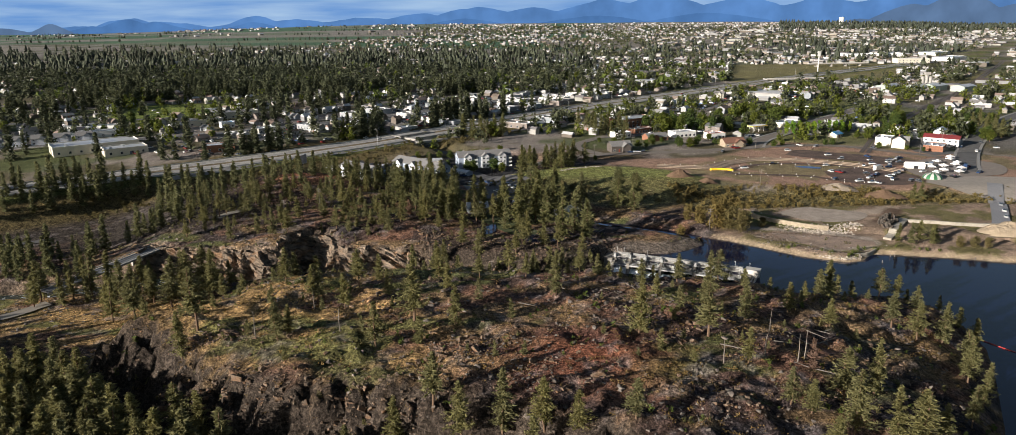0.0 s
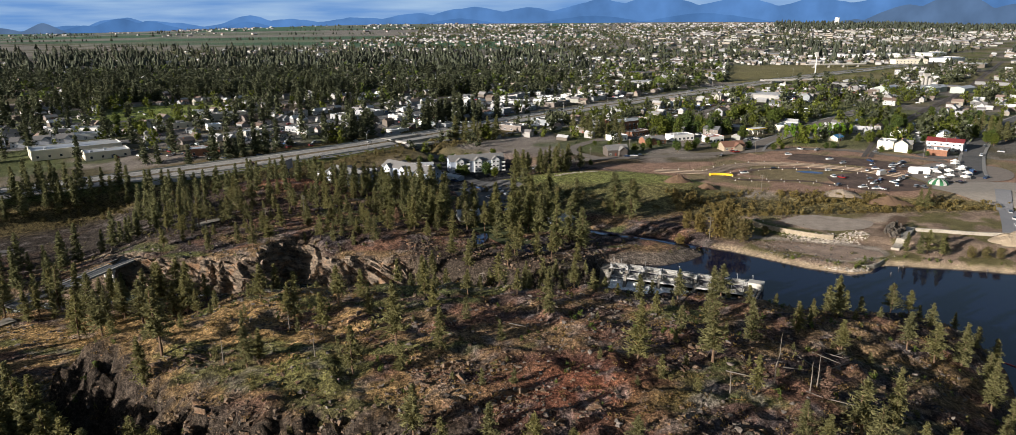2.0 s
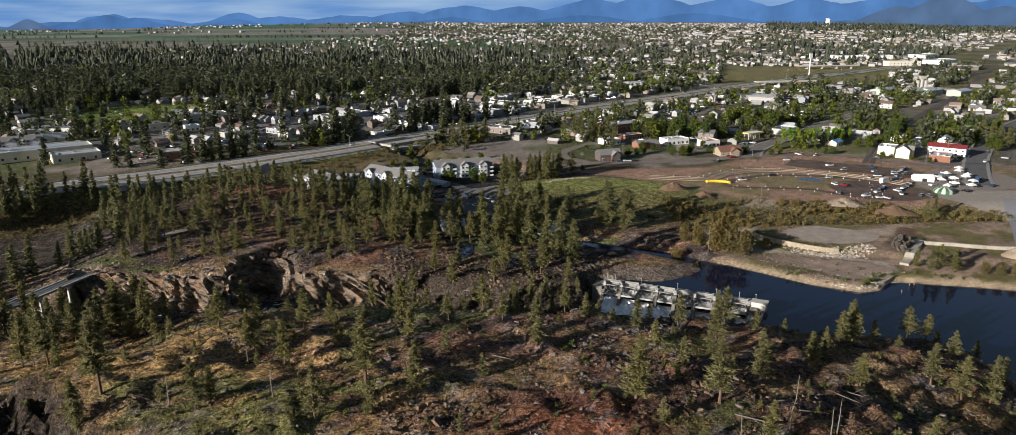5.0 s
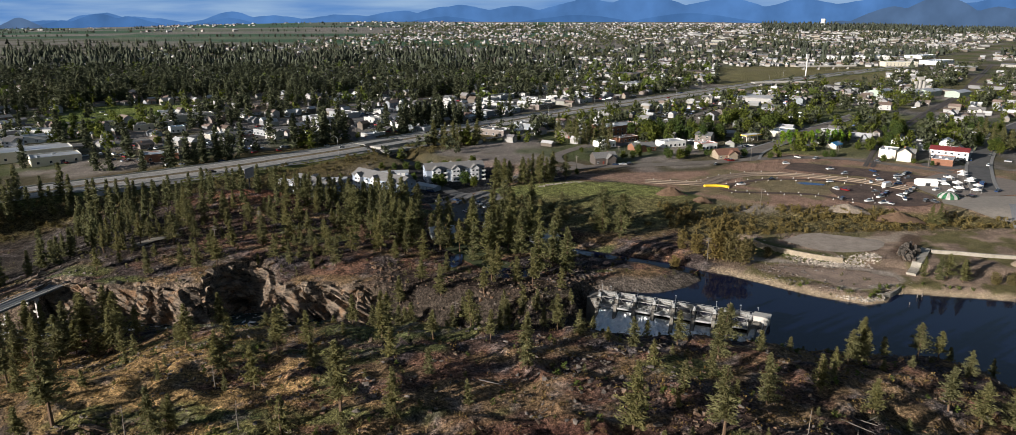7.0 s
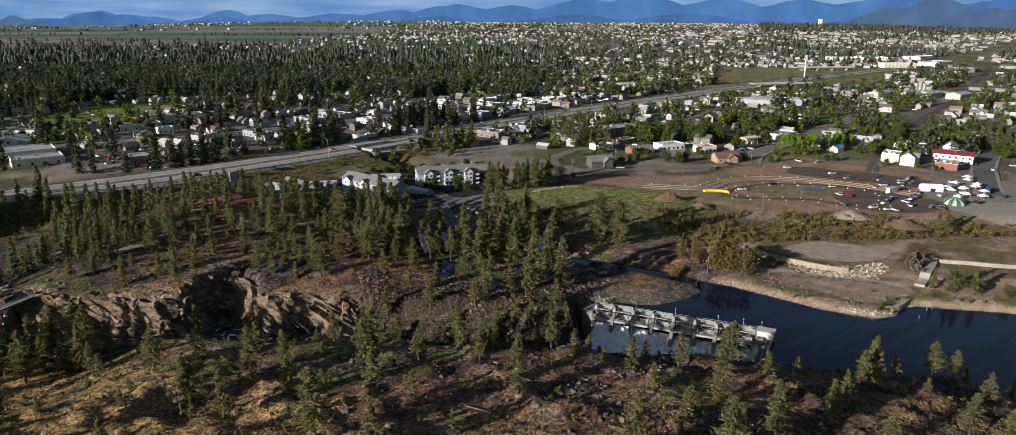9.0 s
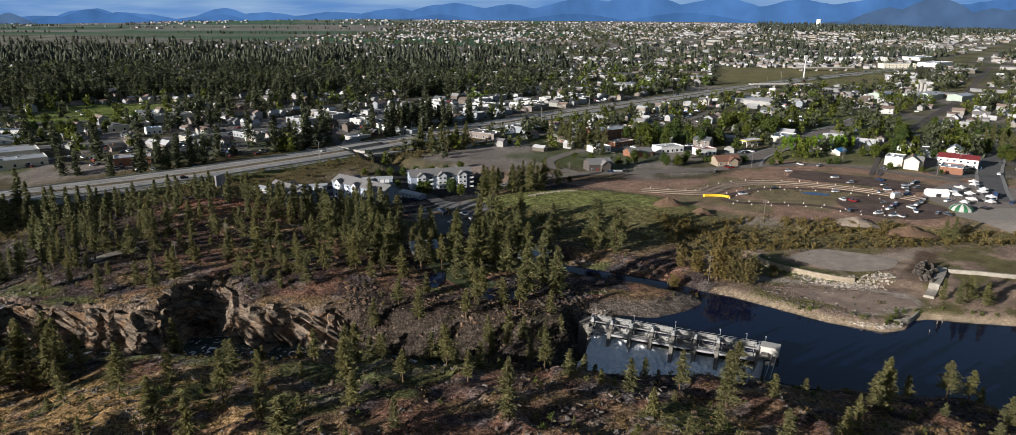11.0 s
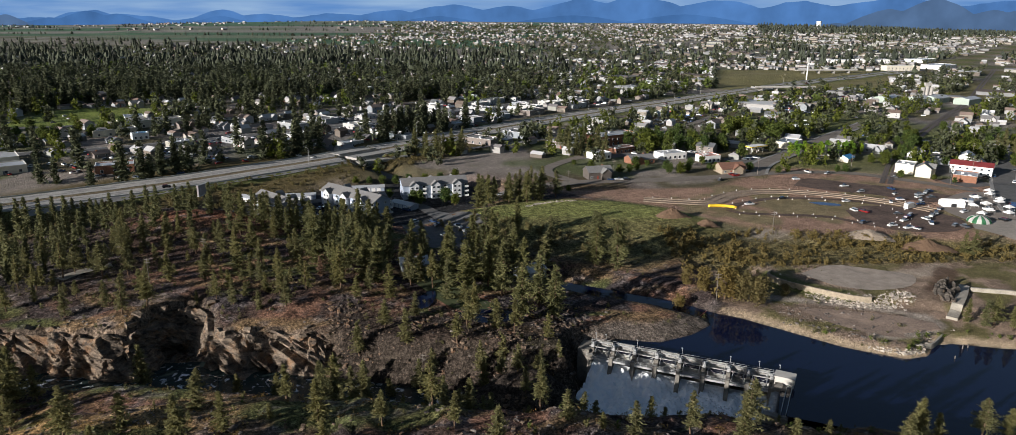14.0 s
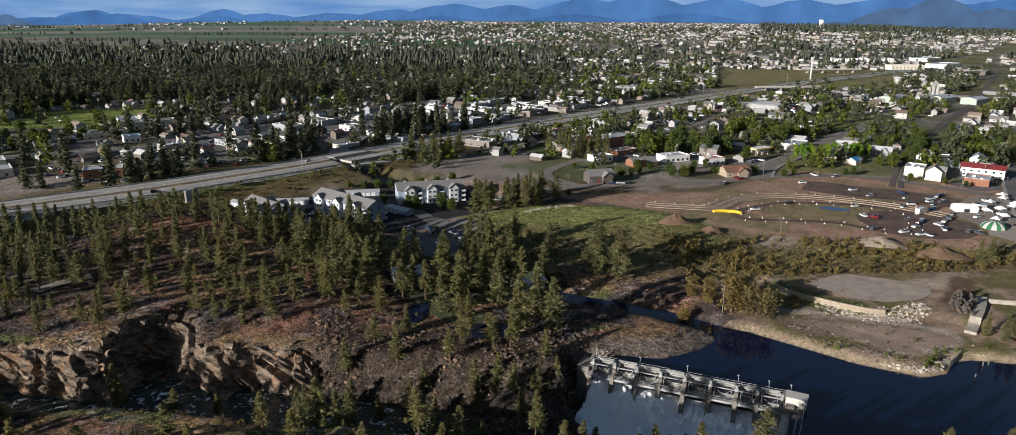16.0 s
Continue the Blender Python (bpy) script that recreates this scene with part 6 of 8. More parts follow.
patch([(258, 440), (262, 470), (300, 500), (330, 480), (310, 445)], 0.22, mat("grey_lot", (0.235, 0.20, 0.17), 0.95, 0, 0.4, 0.2), "gravel_lot", "grey gravel yard with tents", "gravel")

patch([(-15.8, 337.4), (-11.6, 347.9), (-7.2, 350.3), (-7.2, 338.9), (-10.6, 332.7)], 0.35, LAKEWATER, "pond", "small dark pond among the trees", "pond")
patch([(1.4, 329.2), (10.6, 332.1), (23.8, 330.5), (21.3, 322.5), (10.5, 320.5)], 0.35, LAKEWATER, "pond", "narrow pond beside the lawn", "pond")
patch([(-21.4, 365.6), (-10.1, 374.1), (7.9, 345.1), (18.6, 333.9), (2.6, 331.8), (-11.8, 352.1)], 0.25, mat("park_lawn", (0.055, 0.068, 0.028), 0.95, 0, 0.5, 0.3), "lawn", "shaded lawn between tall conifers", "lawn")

marquee = thing("marquee", "white marquee tent with a pitched roof", "tent")
bm, rf = gable(13, 8, 2.6, 2.2, 0.3, 0.08)
part("wall", bm, TENT, marquee)
part("roof", rf, TENT, marquee)
# dark panel on the tent wall stands in for the doorway's inner shade
part("opening", boxes(((-1.6, -4.06, -0.2), (1.6, -3.98, 2.4))), DARK, marquee, "dark panel for the shaded doorway")
stand(marquee, 268, 468, -12, 0.85)
dome = thing("striped_canopy", "round green and cream striped festival canopy", "tent")
for k in range(16):
    bm = bmesh.new()
    rows = []
    for j in range(7):
        f = j / 6
        r, z = 7.0 * math.cos(f * 1.45), 4.2 * math.sin(f * 1.45) + 0.4
        rows.append([bm.verts.new((r * math.cos(a), r * math.sin(a), z)) for a in (2 * math.pi * k / 16, 2 * math.pi * (k + 1) / 16)])
    for a, b in zip(rows, rows[1:]):
        bm.faces.new((a[0], a[1], b[1], b[0]))
    bmesh.ops.solidify(bm, geom=bm.faces[:], thickness=0.06)
    part("panel", bm, GREENCLOTH if k % 2 else TENT, dome)
bm = bmesh.new()
beam(bm, (0, 0, -0.5), (0, 0, 4.9), 0.12, 6)
part("mast", bm, STEEL, dome)
stand(dome, 262, 436, 0, 0.8)
for x, y, a in ((290, 480, 30), (296, 470, 10), (278, 452, 0), (303, 488, 30), (285, 447, 20), (276, 462, -10), (293, 458, 15), (301, 476, 35), (286, 466, 5), (308, 496, 20), (270, 446, 40)):
    t = thing("canopy_tent", "small white pop-up canopy tent", "tent", "pop-up tents")
    bm = bmesh.new()
    v = [bm.verts.new(p) for p in ((-2, -2, 2.3), (2, -2, 2.3), (2, 2, 2.3), (-2, 2, 2.3), (0, 0, 3.5), (-2, -2, 2.0), (2, -2, 2.0), (2, 2, 2.0), (-2, 2, 2.0))]
    for k in range(4):
        bm.faces.new((v[k], v[(k + 1) % 4], v[4]))
        bm.faces.new((v[5 + k], v[5 + (k + 1) % 4], v[(k + 1) % 4], v[k]))
    part("canopy", bm, TENT, t)
    for px in (-1.9, 1.9):
        for py in (-1.9, 1.9):
            part("leg", boxes(((px - 0.04, py - 0.04, -0.3), (px + 0.04, py + 0.04, 2.3))), STEEL, t)
    stand(t, x, y, a)
arch = thing("inflatable_arch", "curved yellow inflatable barrier on the track", "barrier")
bm = bmesh.new()
prev = None
for k in range(15):
    a = radians(20 + 120 * k / 14)
    c, out = Vector((8 * math.cos(a), 4 * math.sin(a), 0.8)), Vector((math.cos(a), math.sin(a), 0))
    ring = [bm.verts.new(c + out * 0.8 * math.cos(u) + Vector((0, 0, 0.8 * math.sin(u)))) for u in np.arange(8) * math.pi / 4]
    for j in range(8):
        if prev:
            bm.faces.new((prev[j], prev[(j + 1) % 8], ring[(j + 1) % 8], ring[j]))
    if k in (0, 14):
        bm.faces.new(ring)
    prev = ring
bmesh.ops.recalc_face_normals(bm, faces=bm.faces[:])
part("tube", bm, YELLOW, arch)
stand(arch, 138, 461, -8)
CONE = bmesh.new()
beam(CONE, (0, 0, 0.05), (0, 0, 0.75), 0.22, 8, 0.04)
box(CONE, (-0.28, -0.28, -0.1), (0.28, 0.28, 0.06))
CONE = mesh_bm("traffic_cone", CONE, mat("cone_plastic", (0.75, 0.72, 0.68), 0.6))
for L, off in ((TRACK, 7), (INNER, 3.2), (INNER, -3.4)):
    for k in range(2, len(L) - 1, 3):
        d = (L[k + 1] - L[k - 1]).normalized()
        x, y = L[k].x - d.y * off, L[k].y + d.x * off
        c = tagged(new("track_marker", CONE), "small white track marker on the dirt", "marker", "track markers")
        c.location = (x, y, zat(x, y) + 0.15)


def heap(x, y, rx, ry, h, m, label, seed, turn=0):
    """A heap of loose earth or rubble."""
    n = 46
    u, v = np.meshgrid(np.linspace(-1, 1, n), np.linspace(-1, 1, n))
    r = np.hypot(u, v)
    z = h * np.clip(1 - r, 0, 1) ** 0.8 * (0.65 + 0.7 * fbm(u * rx + seed * 9, v * ry, 3.5, 4, seed)) - 0.3
    i = np.arange(n * n).reshape(n, n)
    f = np.stack([i[:-1, :-1], i[:-1, 1:], i[1:, 1:], i[1:, :-1]], -1).reshape(-1, 4)
    o = tagged(new("earth_mound", mesh_np("earth_mound", np.stack([u * rx, v * ry, z], -1).reshape(-1, 3), f, [m])), label, "earth mound", "mounds of earth")
    o.matrix_basis = pose(x, y, zat(x, y), 0, 0, turn)


RUBBLE = mat("rubble", (0.27, 0.22, 0.17), 0.95, 0, 0.9, 0.6, 0.9)
BROWNHEAP = mat("brown_soil", (0.15, 0.095, 0.06), 0.97, 0, 0.8, 0.4, 0.7)
heap(193, 413, 11, 6, 4.0, RUBBLE, "heap of pale rubble and soil", 3, -15)
heap(216, 404, 12, 6, 3.6, BROWNHEAP, "heap of brown soil", 4, -10)
heap(106, 441, 9, 5, 4.5, BROWNHEAP, "heap of dark brown soil", 5, 10)
heap(121, 431, 6, 4, 3, BROWNHEAP, "low heap of brown soil", 6)
heap(240, 331, 15, 8, 6, mat("sand", (0.34, 0.27, 0.19), 0.95, 0, 0.4, 0.2, 0.3), "large heap of tan sand", 7)

# retaining walls and chute on the terraces
TANWALL = mat("tan_concrete", (0.33, 0.275, 0.20), 0.9, 0, 0.6, 0.5, 0.4)
QUAY = mat("quay_concrete", (0.36, 0.325, 0.27), 0.9, 0, 0.5, 0.35, 0.2)
wall_l = smooth_line([(131, 372), (128.5, 368), (129.5, 363.5), (133, 358), (142, 350), (152, 343), (158, 341.5)], 3)
tagged(part("retaining_wall", strip(wall_l, -0.4, 0.4, 0.5, 4.6, 3.2), TANWALL), "stained tan concrete retaining wall", "wall", kind="structure")
tagged(part("retaining_wall", strip(smooth_line([(137, 316), (147, 311), (156, 307.5), (161, 308), (166, 312), (173, 319)], 2), -0.3, 0.3, 1.5, 0.5, 2.2), QUAY), "low curved concrete quay wall", "wall", kind="structure")
tagged(part("retaining_wall", strip(smooth_line([(201, 349), (212, 346), (230, 341), (290, 332)], 4), -0.5, 0.5, 1.6, None, 2.2), QUAY), "worn concrete wall across the yard", "wall", kind="structure")
tagged(part("chute", strip(smooth_line([(201, 353), (192, 341), (180, 327)], 2), -1.8, 1.8, 1.0, None, 1.2), QUAY), "pale concrete water chute", "chute", kind="structure")
tagged(part("retaining_wall", strip(smooth_line([(205, 313), (225, 309), (262, 303)], 3), -0.4, 0.4, 1.0, 0.5, 1.8), TANWALL), "tan concrete wall along the shore", "wall", kind="structure")
tagged(part("road", strip(smooth_line([(238, 334), (246, 346), (262, 372), (290, 420)], 4), -4, 4, 0.6), mat("pale_asphalt", (0.24, 0.24, 0.25), 0.9)), "pale grey road curving up the bank", "road", kind="structure")
patch([(142, 368), (160, 379), (176, 373), (188, 366), (180, 354), (162, 350), (150, 356)], 0.12, mat("pale_hard_pan", (0.34, 0.285, 0.235), 0.95, 0, 0.25, 0.3, 0.2), "dirt_pad", "bare pale dirt pad on the upper terrace", "dirt")
patch([(128, 338), (150, 334), (172, 324), (166, 314), (158, 311), (146, 315), (134, 325)], 0.12, mat("pink_hard_pan", (0.29, 0.215, 0.165), 0.95, 0, 0.2, 0.45, 0.3), "dirt_pad", "rutted brown dirt pad beside the quay", "dirt")
for x, y, h in ((172, 308, 1.6), (174.5, 309, 1.2), (165, 301, 1.0), (207, 303, 1.4)):
    bm = bmesh.new()
    beam(bm, (0, 0, -2), (0.1, 0, h), 0.22, 7, 0.18)
    tagged(part("mooring_post", bm, GREYWOOD), "weathered timber post in shallow water", "post", "posts").location = (x, y, 0)
for x, y in ((249, 356), (256, 368), (262, 380)):
    park(0, x + 6, y, 60)

# houses in the wood
for x, y, a, lb in ((30, 368, 35, "grey-roofed house in the wood"), (8, 385, -20, "white house hidden among conifers"), (-18, 375, 15, "small house in the shade of trees")):
    stand(house(11, 8, 3.2, 2.2, HOUSEWALL, METALROOF, lb, "houses in the wood", 3), x, y, a)

# ---- poles, sign, boom ----


def pole(x, y, h, arms=2, turn=0, lamp=False):
    ob = thing("street_lamp" if lamp else "utility_pole", "tall grey highway lamp post" if lamp else "weathered wooden utility pole with crossarms", "lamp" if lamp else "pole", "lamps" if lamp else "poles")
    bm = bmesh.new()
    beam(bm, (0, 0, -1), (0, 0, h), 0.16, 6, 0.1)
    part("pole", bm, STEEL if lamp else GREYWOOD, ob)
    if lamp:
        bm = bmesh.new()
        beam(bm, (0, 0, h - 0.1), (2.4, 0, h + 0.5), 0.07, 5)
        part("arm", bm, STEEL, ob)
        part("lamp_head", boxes(((2.1, -0.2, h + 0.4), (3.0, 0.2, h + 0.6))), STEEL, ob)
    else:
        for k in range(arms):
            part("crossarm", boxes(((-1.3, -0.07, h - 0.7 - 1.1 * k), (1.3, 0.07, h - 0.5 - 1.1 * k))), GREYWOOD, ob)
    stand(ob, x, y, turn)
    return ob


for x, y, h in ((-113, 346, 11), (-102, 371, 11), (-72, 298, 8), (-54, 295, 9), (-8, 304, 8), (100, 345, 11), (150, 420, 12), (92, 535, 12), (188, 545, 12), (255, 556, 12), (300, 520, 12), (330, 545, 12), (365, 598, 12), (400, 650, 12), (300, 600, 12), (60, 505, 12)):
    pole(x, y, h, 2, -20)
for k in range(9):
    i = int((0.3 + 0.055 * k) * len(HW))
    d = (HW[i + 1] - HW[i - 1]).normalized()
    pole(HW[i].x - d.y * (18 if k % 2 else -18), HW[i].y + d.x * (18 if k % 2 else -18), 13, 0, math.degrees(math.atan2(d.y, d.x)) + (-90 if k % 2 else 90), True)
sign = thing("billboard", "tall grey billboard on a single post", "billboard")
bm = bmesh.new()
beam(bm, (0, 0, -2), (0, 0, 11), 0.45, 10)
part("post", bm, DARK, sign)
part("panel", boxes(((-4.6, -0.5, 10), (4.6, 0.5, 15.5))), mat("faded_panel", (0.22, 0.2, 0.2), 0.7), sign)
part("frame", boxes(((-4.8, -0.62, 9.7), (4.8, 0.62, 10.0)), ((-4.8, -0.62, 15.5), (4.8, 0.62, 15.75))), STEEL, sign)
sign.matrix_basis = pose(-137, 463, zat(-137, 463), 0, 0, 75)
sign.location.z = 4.2
bm = bmesh.new()
FLOAT = smooth_line([(158, 223), (170, 205), (190, 190), (230, 172)], 1.2)
for a, b in zip(FLOAT, FLOAT[1:]):
    beam(bm, (a.x, a.y, 0.12), (a.x + (b.x - a.x) * 0.85, a.y + (b.y - a.y) * 0.85, 0.12), 0.17, 6)
tagged(part("float_boom", bm, mat("red_plastic", (0.5, 0.05, 0.04), 0.5)), "red floating safety boom on the water", "boom")
bm = bmesh.new()
FLOAT = smooth_line([(95, 340), (90, 334), (84, 327), (78, 322)], 1.2)
for a, b in zip(FLOAT, FLOAT[1:]):
    beam(bm, (a.x, a.y, 0.1), (a.x + (b.x - a.x) * 0.85, a.y + (b.y - a.y) * 0.85, 0.1), 0.16, 5)
tagged(part("float_boom", bm, mat("faded_red_plastic", (0.35, 0.1, 0.07), 0.5)), "thin red floating line on the water", "boom")

# ---- dead wood ----
for k, (x, y, h) in enumerate([(-71, 185, 8), (-47, 185, 7), (68, 173, 13), (79, 174, 9), (76, 171, 8), (-38, 182, 7), (-60, 206, 6), (56, 169, 7)]):
    ob = thing("dead_tree", "bare grey standing dead tree", "dead tree", "snags")
    part("trunk", trunk_bm(h, 0.2, np.random.RandomState(400 + k), 14, 0.01, 1.6), GREYWOOD, ob)
    stand(ob, x, y, 40 * k)
ob = tree("rust_pine", (trunk_bm(8, 0.18, np.random.RandomState(9), 6, 0, 1.2), conifer_crown(91, 8, 2.0, 0.12, 14, 5, 0.7)), BARK, RUST, "dying pine with rust-red needles", "pine tree", "pines")
stand(ob, 79, 169, 0)
ob = copy_thing(ob, pose(-52, 356, zat(-52, 356), 0, 0, 50))
rng = np.random.RandomState(17)
for k in range(26):
    x, y = (rng.uniform(60, 100), rng.uniform(165, 200)) if k < 14 else (rng.uniform(-80, 110), rng.uniform(165, 250))
    bm = bmesh.new()
    ln = rng.uniform(3, 8)
    a = rng.uniform(-0.5, 0.9)
    c, s = math.cos(a) * ln / 2, math.sin(a) * ln / 2
    beam(bm, (-c, -s, zat(x - c, y - s) - zat(x, y)), (c, s, zat(x + c, y + s) - zat(x, y)), 0.18, 6, 0.1)
    o = tagged(part("fallen_log", bm, GREYWOOD), "weathered grey fallen log on the slope", "log", "fallen logs")
    o.location = (x, y, zat(x, y) + 0.12)

LOT = mat("worn_car_park", (0.13, 0.125, 0.12), 0.92, 0, 0.3, 0.25)
for pts in ([(296, 560), (322, 566), (340, 600), (322, 612), (300, 584)], [(342, 606), (366, 612), (398, 660), (380, 672), (352, 640)], [(78, 592), (106, 600), (118, 618), (96, 630), (80, 612)], [(140, 610), (178, 612), (176, 626), (142, 622)], [(-110, 716), (-60, 740), (-30, 775), (-90, 800), (-160, 780)], [(-215, 590), (-180, 606), (-186, 626), (-220, 612)],
            [(306, 512), (330, 520), (322, 540), (300, 530)], [(186, 578), (214, 596), (206, 610), (182, 596)], [(-20, 405), (6, 405), (12, 440), (-12, 455), (-30, 440)]):
    patch(pts, 0.16, LOT, "car_park", "worn grey asphalt car park", "car park")

# ---- broad-leaved trees ----
broad, tall, scrubby = [], [], []
for k in range(4):
    r = np.random.RandomState(300 + k)
    broad.append(tree("broadleaf_tree", (trunk_bm(9, 0.28, r, 8, 0, 3, 0.3), blob_crown(310 + k, 10, 4.3, 0.2, 26, 26, 0.75)), BARK, LEAF, "rounded bright green broad-leaved tree", "tree", "broad-leaved trees"))
for k in range(3):
    r = np.random.RandomState(320 + k)
    tall.append(tree("poplar_tree", (trunk_bm(10, 0.2, r, 6, 0, 1.2, 0.2), blob_crown(330 + k, 11, 1.7, 0.1, 26, 22, 0.6, True)), BARK, POPLAR, "slender light green poplar in a row", "tree", "poplars"))
for k in range(3):
    r = np.random.RandomState(340 + k)
    scrubby.append(tree("willow_tree", (trunk_bm(6, 0.22, r, 9, 0, 3, 0.3), blob_crown(350 + k, 9, 4.0, 0.08, 24, 26, 0.6)), BARK, OLIVE, "bushy olive-brown willow on the bank", "tree", "willows"))
GROVE.update({"broad": [broad, 10.0], "poplar": [tall, 11.0], "willow": [scrubby, 9.0]})
for k in range(10):
    plant("poplar", 232 + 6.4 * k, 601 + 1.2 * k, rng.uniform(9, 12), rng)
    if k % 3:
        plant("poplar", 234 + 6.4 * k, 610 + 1.0 * k, rng.uniform(9, 12), rng)
for x, y, h in ((104, 347, 13), (110, 344, 12), (115, 341, 11), (108, 352, 11), (86, 345, 7), (208, 316, 5), (214, 315, 5), (219, 313, 5), (120, 352, 6), (128, 350, 5), (97, 352, 9), (92, 358, 8)):
    plant("willow", x, y, h, rng)
for x, y, h in ((230, 398, 11), (233, 396, 12), (184, 325, 9), (188, 321, 10), (192, 322, 11), (196, 318, 10), (199, 321, 9)):
    plant("fir", x, y, h, rng)
for x, y, h in ((204, 551, 5), (212, 555, 5), (246, 556, 5), (187, 556, 6), (130, 545, 7), (138, 546, 8), (144, 552, 7), (98, 545, 6), (105, 548, 6), (160, 575, 6), (60, 500, 4), (-30, 492, 7), (-26, 488, 8), (-12, 490, 9), (-6, 486, 7), (-45, 500, 6),
                (-70, 532, 5), (-62, 534, 5), (-54, 536, 6), (-46, 538, 6), (-38, 540, 6), (-28, 541, 6), (-18, 541, 6), (-8, 541, 6), (280, 540, 5), (296, 530, 4), (304, 522, 4)):
    plant("broad", x, y, h, rng)


def scatter(kind, cx, cy, rx, ry, n, h0, h1, gap=5):
    k = 0
    for _ in range(n * 12):
        x, y = cx + rx * rng.normal() * 0.6, cy + ry * rng.normal() * 0.6
        if along(np.array([x]), np.array([y]), HIGHWAY)[0][0] > 24 and fits(x, y, gap):
            plant(kind, x, y, rng.uniform(h0, h1), rng)
            k += 1
            if k >= n:
                return


scatter("broad", 165, 640, 28, 26, 26, 9, 14)
scatter("broad", 240, 690, 30, 30, 16, 9, 15)
scatter("broad", 380, 575, 12, 30, 8, 8, 12)
scatter("broad", -340, 690, 40, 40, 14, 7, 12)
scatter("fir", 75, 625, 22, 26, 16, 13, 19)
scatter("fir", -20, 604, 14, 10, 12, 14, 20)
scatter("fir", 404, 600, 9, 30, 12, 12, 19)
scatter("broad", 430, 660, 18, 50, 16, 7, 13)
scatter("broad", 350, 640, 40, 60, 24, 6, 11)
scatter("broad", 120, 560, 60, 14, 12, 4, 7, 4)
scatter("broad", 300, 585, 26, 26, 10, 4, 8, 4)

# ---- the town beyond: joined ----


def spread(n, x0, x1, y0, y1, seed, gap=7.0, keep=None):
    """Random places over an area, clear of the highway and the streets."""
    r = np.random.RandomState(seed)
    x, y = r.uniform(x0, x1, n), r.uniform(y0, y1, n)
    ok = along(x, y, HIGHWAY)[0] > 26
    for pts, w in STREETS.values():
        ok &= along(x, y, pts)[0] > w + gap
    ok &= along(x, y, [(319, 608), (428, 751), (595, 953), (1047, 1554)])[0] > 18
    ok &= ~((x > 0.30 * y) & (x < 0.53 * y) & (y > 1090) & (y < 1480))
    ok &= along(x, y, HIGHWAY[9:])[0] > 42
    ok &= np.abs(x) < 0.76 * y + 60
    if keep is not None:
        ok &= keep(x, y, r)
    return x[ok], y[ok], r


def woods(x, y):
    """How thick the town's conifer wood is, 0 to 1."""
    w = (0.2 + 0.8 * sstep(830, 960, y - 0.25 * x)) * sstep(640, 760, y - 0.25 * x) * sstep(1950, 1750, y + 0.05 * x) * sstep(190, -90, x - 0.05 * (y - 900))
    return w * (0.5 + 0.9 * sstep(0.36, 0.55, fbm(x, y, 130, 3, 77))) * sstep(0.25, 0.5, fbm(x, y, 60, 2, 79) + 0.22 * sstep(900, 1150, y))


def shops(x, y):
    """Fewer trees over the open shopping strip beyond the highway."""
    d, side, _ = along(x, y, HIGHWAY)
    return 1 - 0.85 * sstep(58, 70, d) * sstep(200, 175, d) * (side > 0) * sstep(-330, -240, x) * sstep(1000, 900, y)


def town_edge(x, y):
    """Where the town gives way to open fields."""
    return np.minimum(-980 + 0.67 * (y - 1950), -430) + 420 * (fbm(x, y, 240, 3, 52) - 0.5)


def spiky(x, y, h, r, sides=6, tiers=3):
    """Many far conifers as one mesh: ragged stacked cones."""
    n = len(x)
    z = zats(x, y)
    V, F, base = [], [], 0
    for t in range(tiers):
        lo, hi = 0.08 + 0.30 * t, (0.52, 0.78, 1.0)[t] if tiers == 3 else 1.0
        rad = h * (0.30, 0.26, 0.17)[t] * r.uniform(0.75, 1.25, n)
        ang = r.uniform(0, 6.28, n)
        ring = []
        for k in range(sides):
            a = ang + 6.283 * k / sides
            rr = rad * r.uniform(0.6, 1.35, n)
            ring.append(np.stack([x + rr * np.cos(a), y + rr * np.sin(a), z + h * (lo + r.uniform(-0.10, 0.08, n))], 1))
        ring.append(np.stack([x + r.normal(size=n) * 0.3, y + r.normal(size=n) * 0.3, z + h * hi], 1))
        V.append(np.stack(ring, 1).reshape(-1, 3))
        i = base + np.arange(n) * (sides + 1)
        for k in range(sides):
            F.append(np.stack([i + k, i + (k + 1) % sides, i + sides], 1))
        base += n * (sides + 1)
    return np.concatenate(V), np.concatenate(F)


def copies(protos, x, y, s, r, lift=0.0):
    """Joins turned and scaled copies of small meshes."""
    V, F, base = [], [], 0
    z = zats(x, y)
    pick = r.randint(len(protos), size=len(x))
    for p, (v, f) in enumerate(protos):
        k = np.nonzero(pick == p)[0]
        if not len(k):
            continue
        a = r.uniform(0, 6.28, len(k))[:, None]
        sc = s[k][:, None]
        vx = v[None, :, 0] * sc * np.cos(a) - v[None, :, 1] * sc * np.sin(a) + x[k][:, None]
        vy = v[None, :, 0] * sc * np.sin(a) + v[None, :, 1] * sc * np.cos(a) + y[k][:, None]
        vz = v[None, :, 2] * sc + z[k][:, None] + lift
        V.append(np.stack([vx, vy, vz], -1).reshape(-1, 3))
        F.append((f[None] + (np.arange(len(k)) * len(v))[:, None, None]).reshape(-1, 3) + base)
        base += len(k) * len(v)
    return np.concatenate(V), np.concatenate(F)


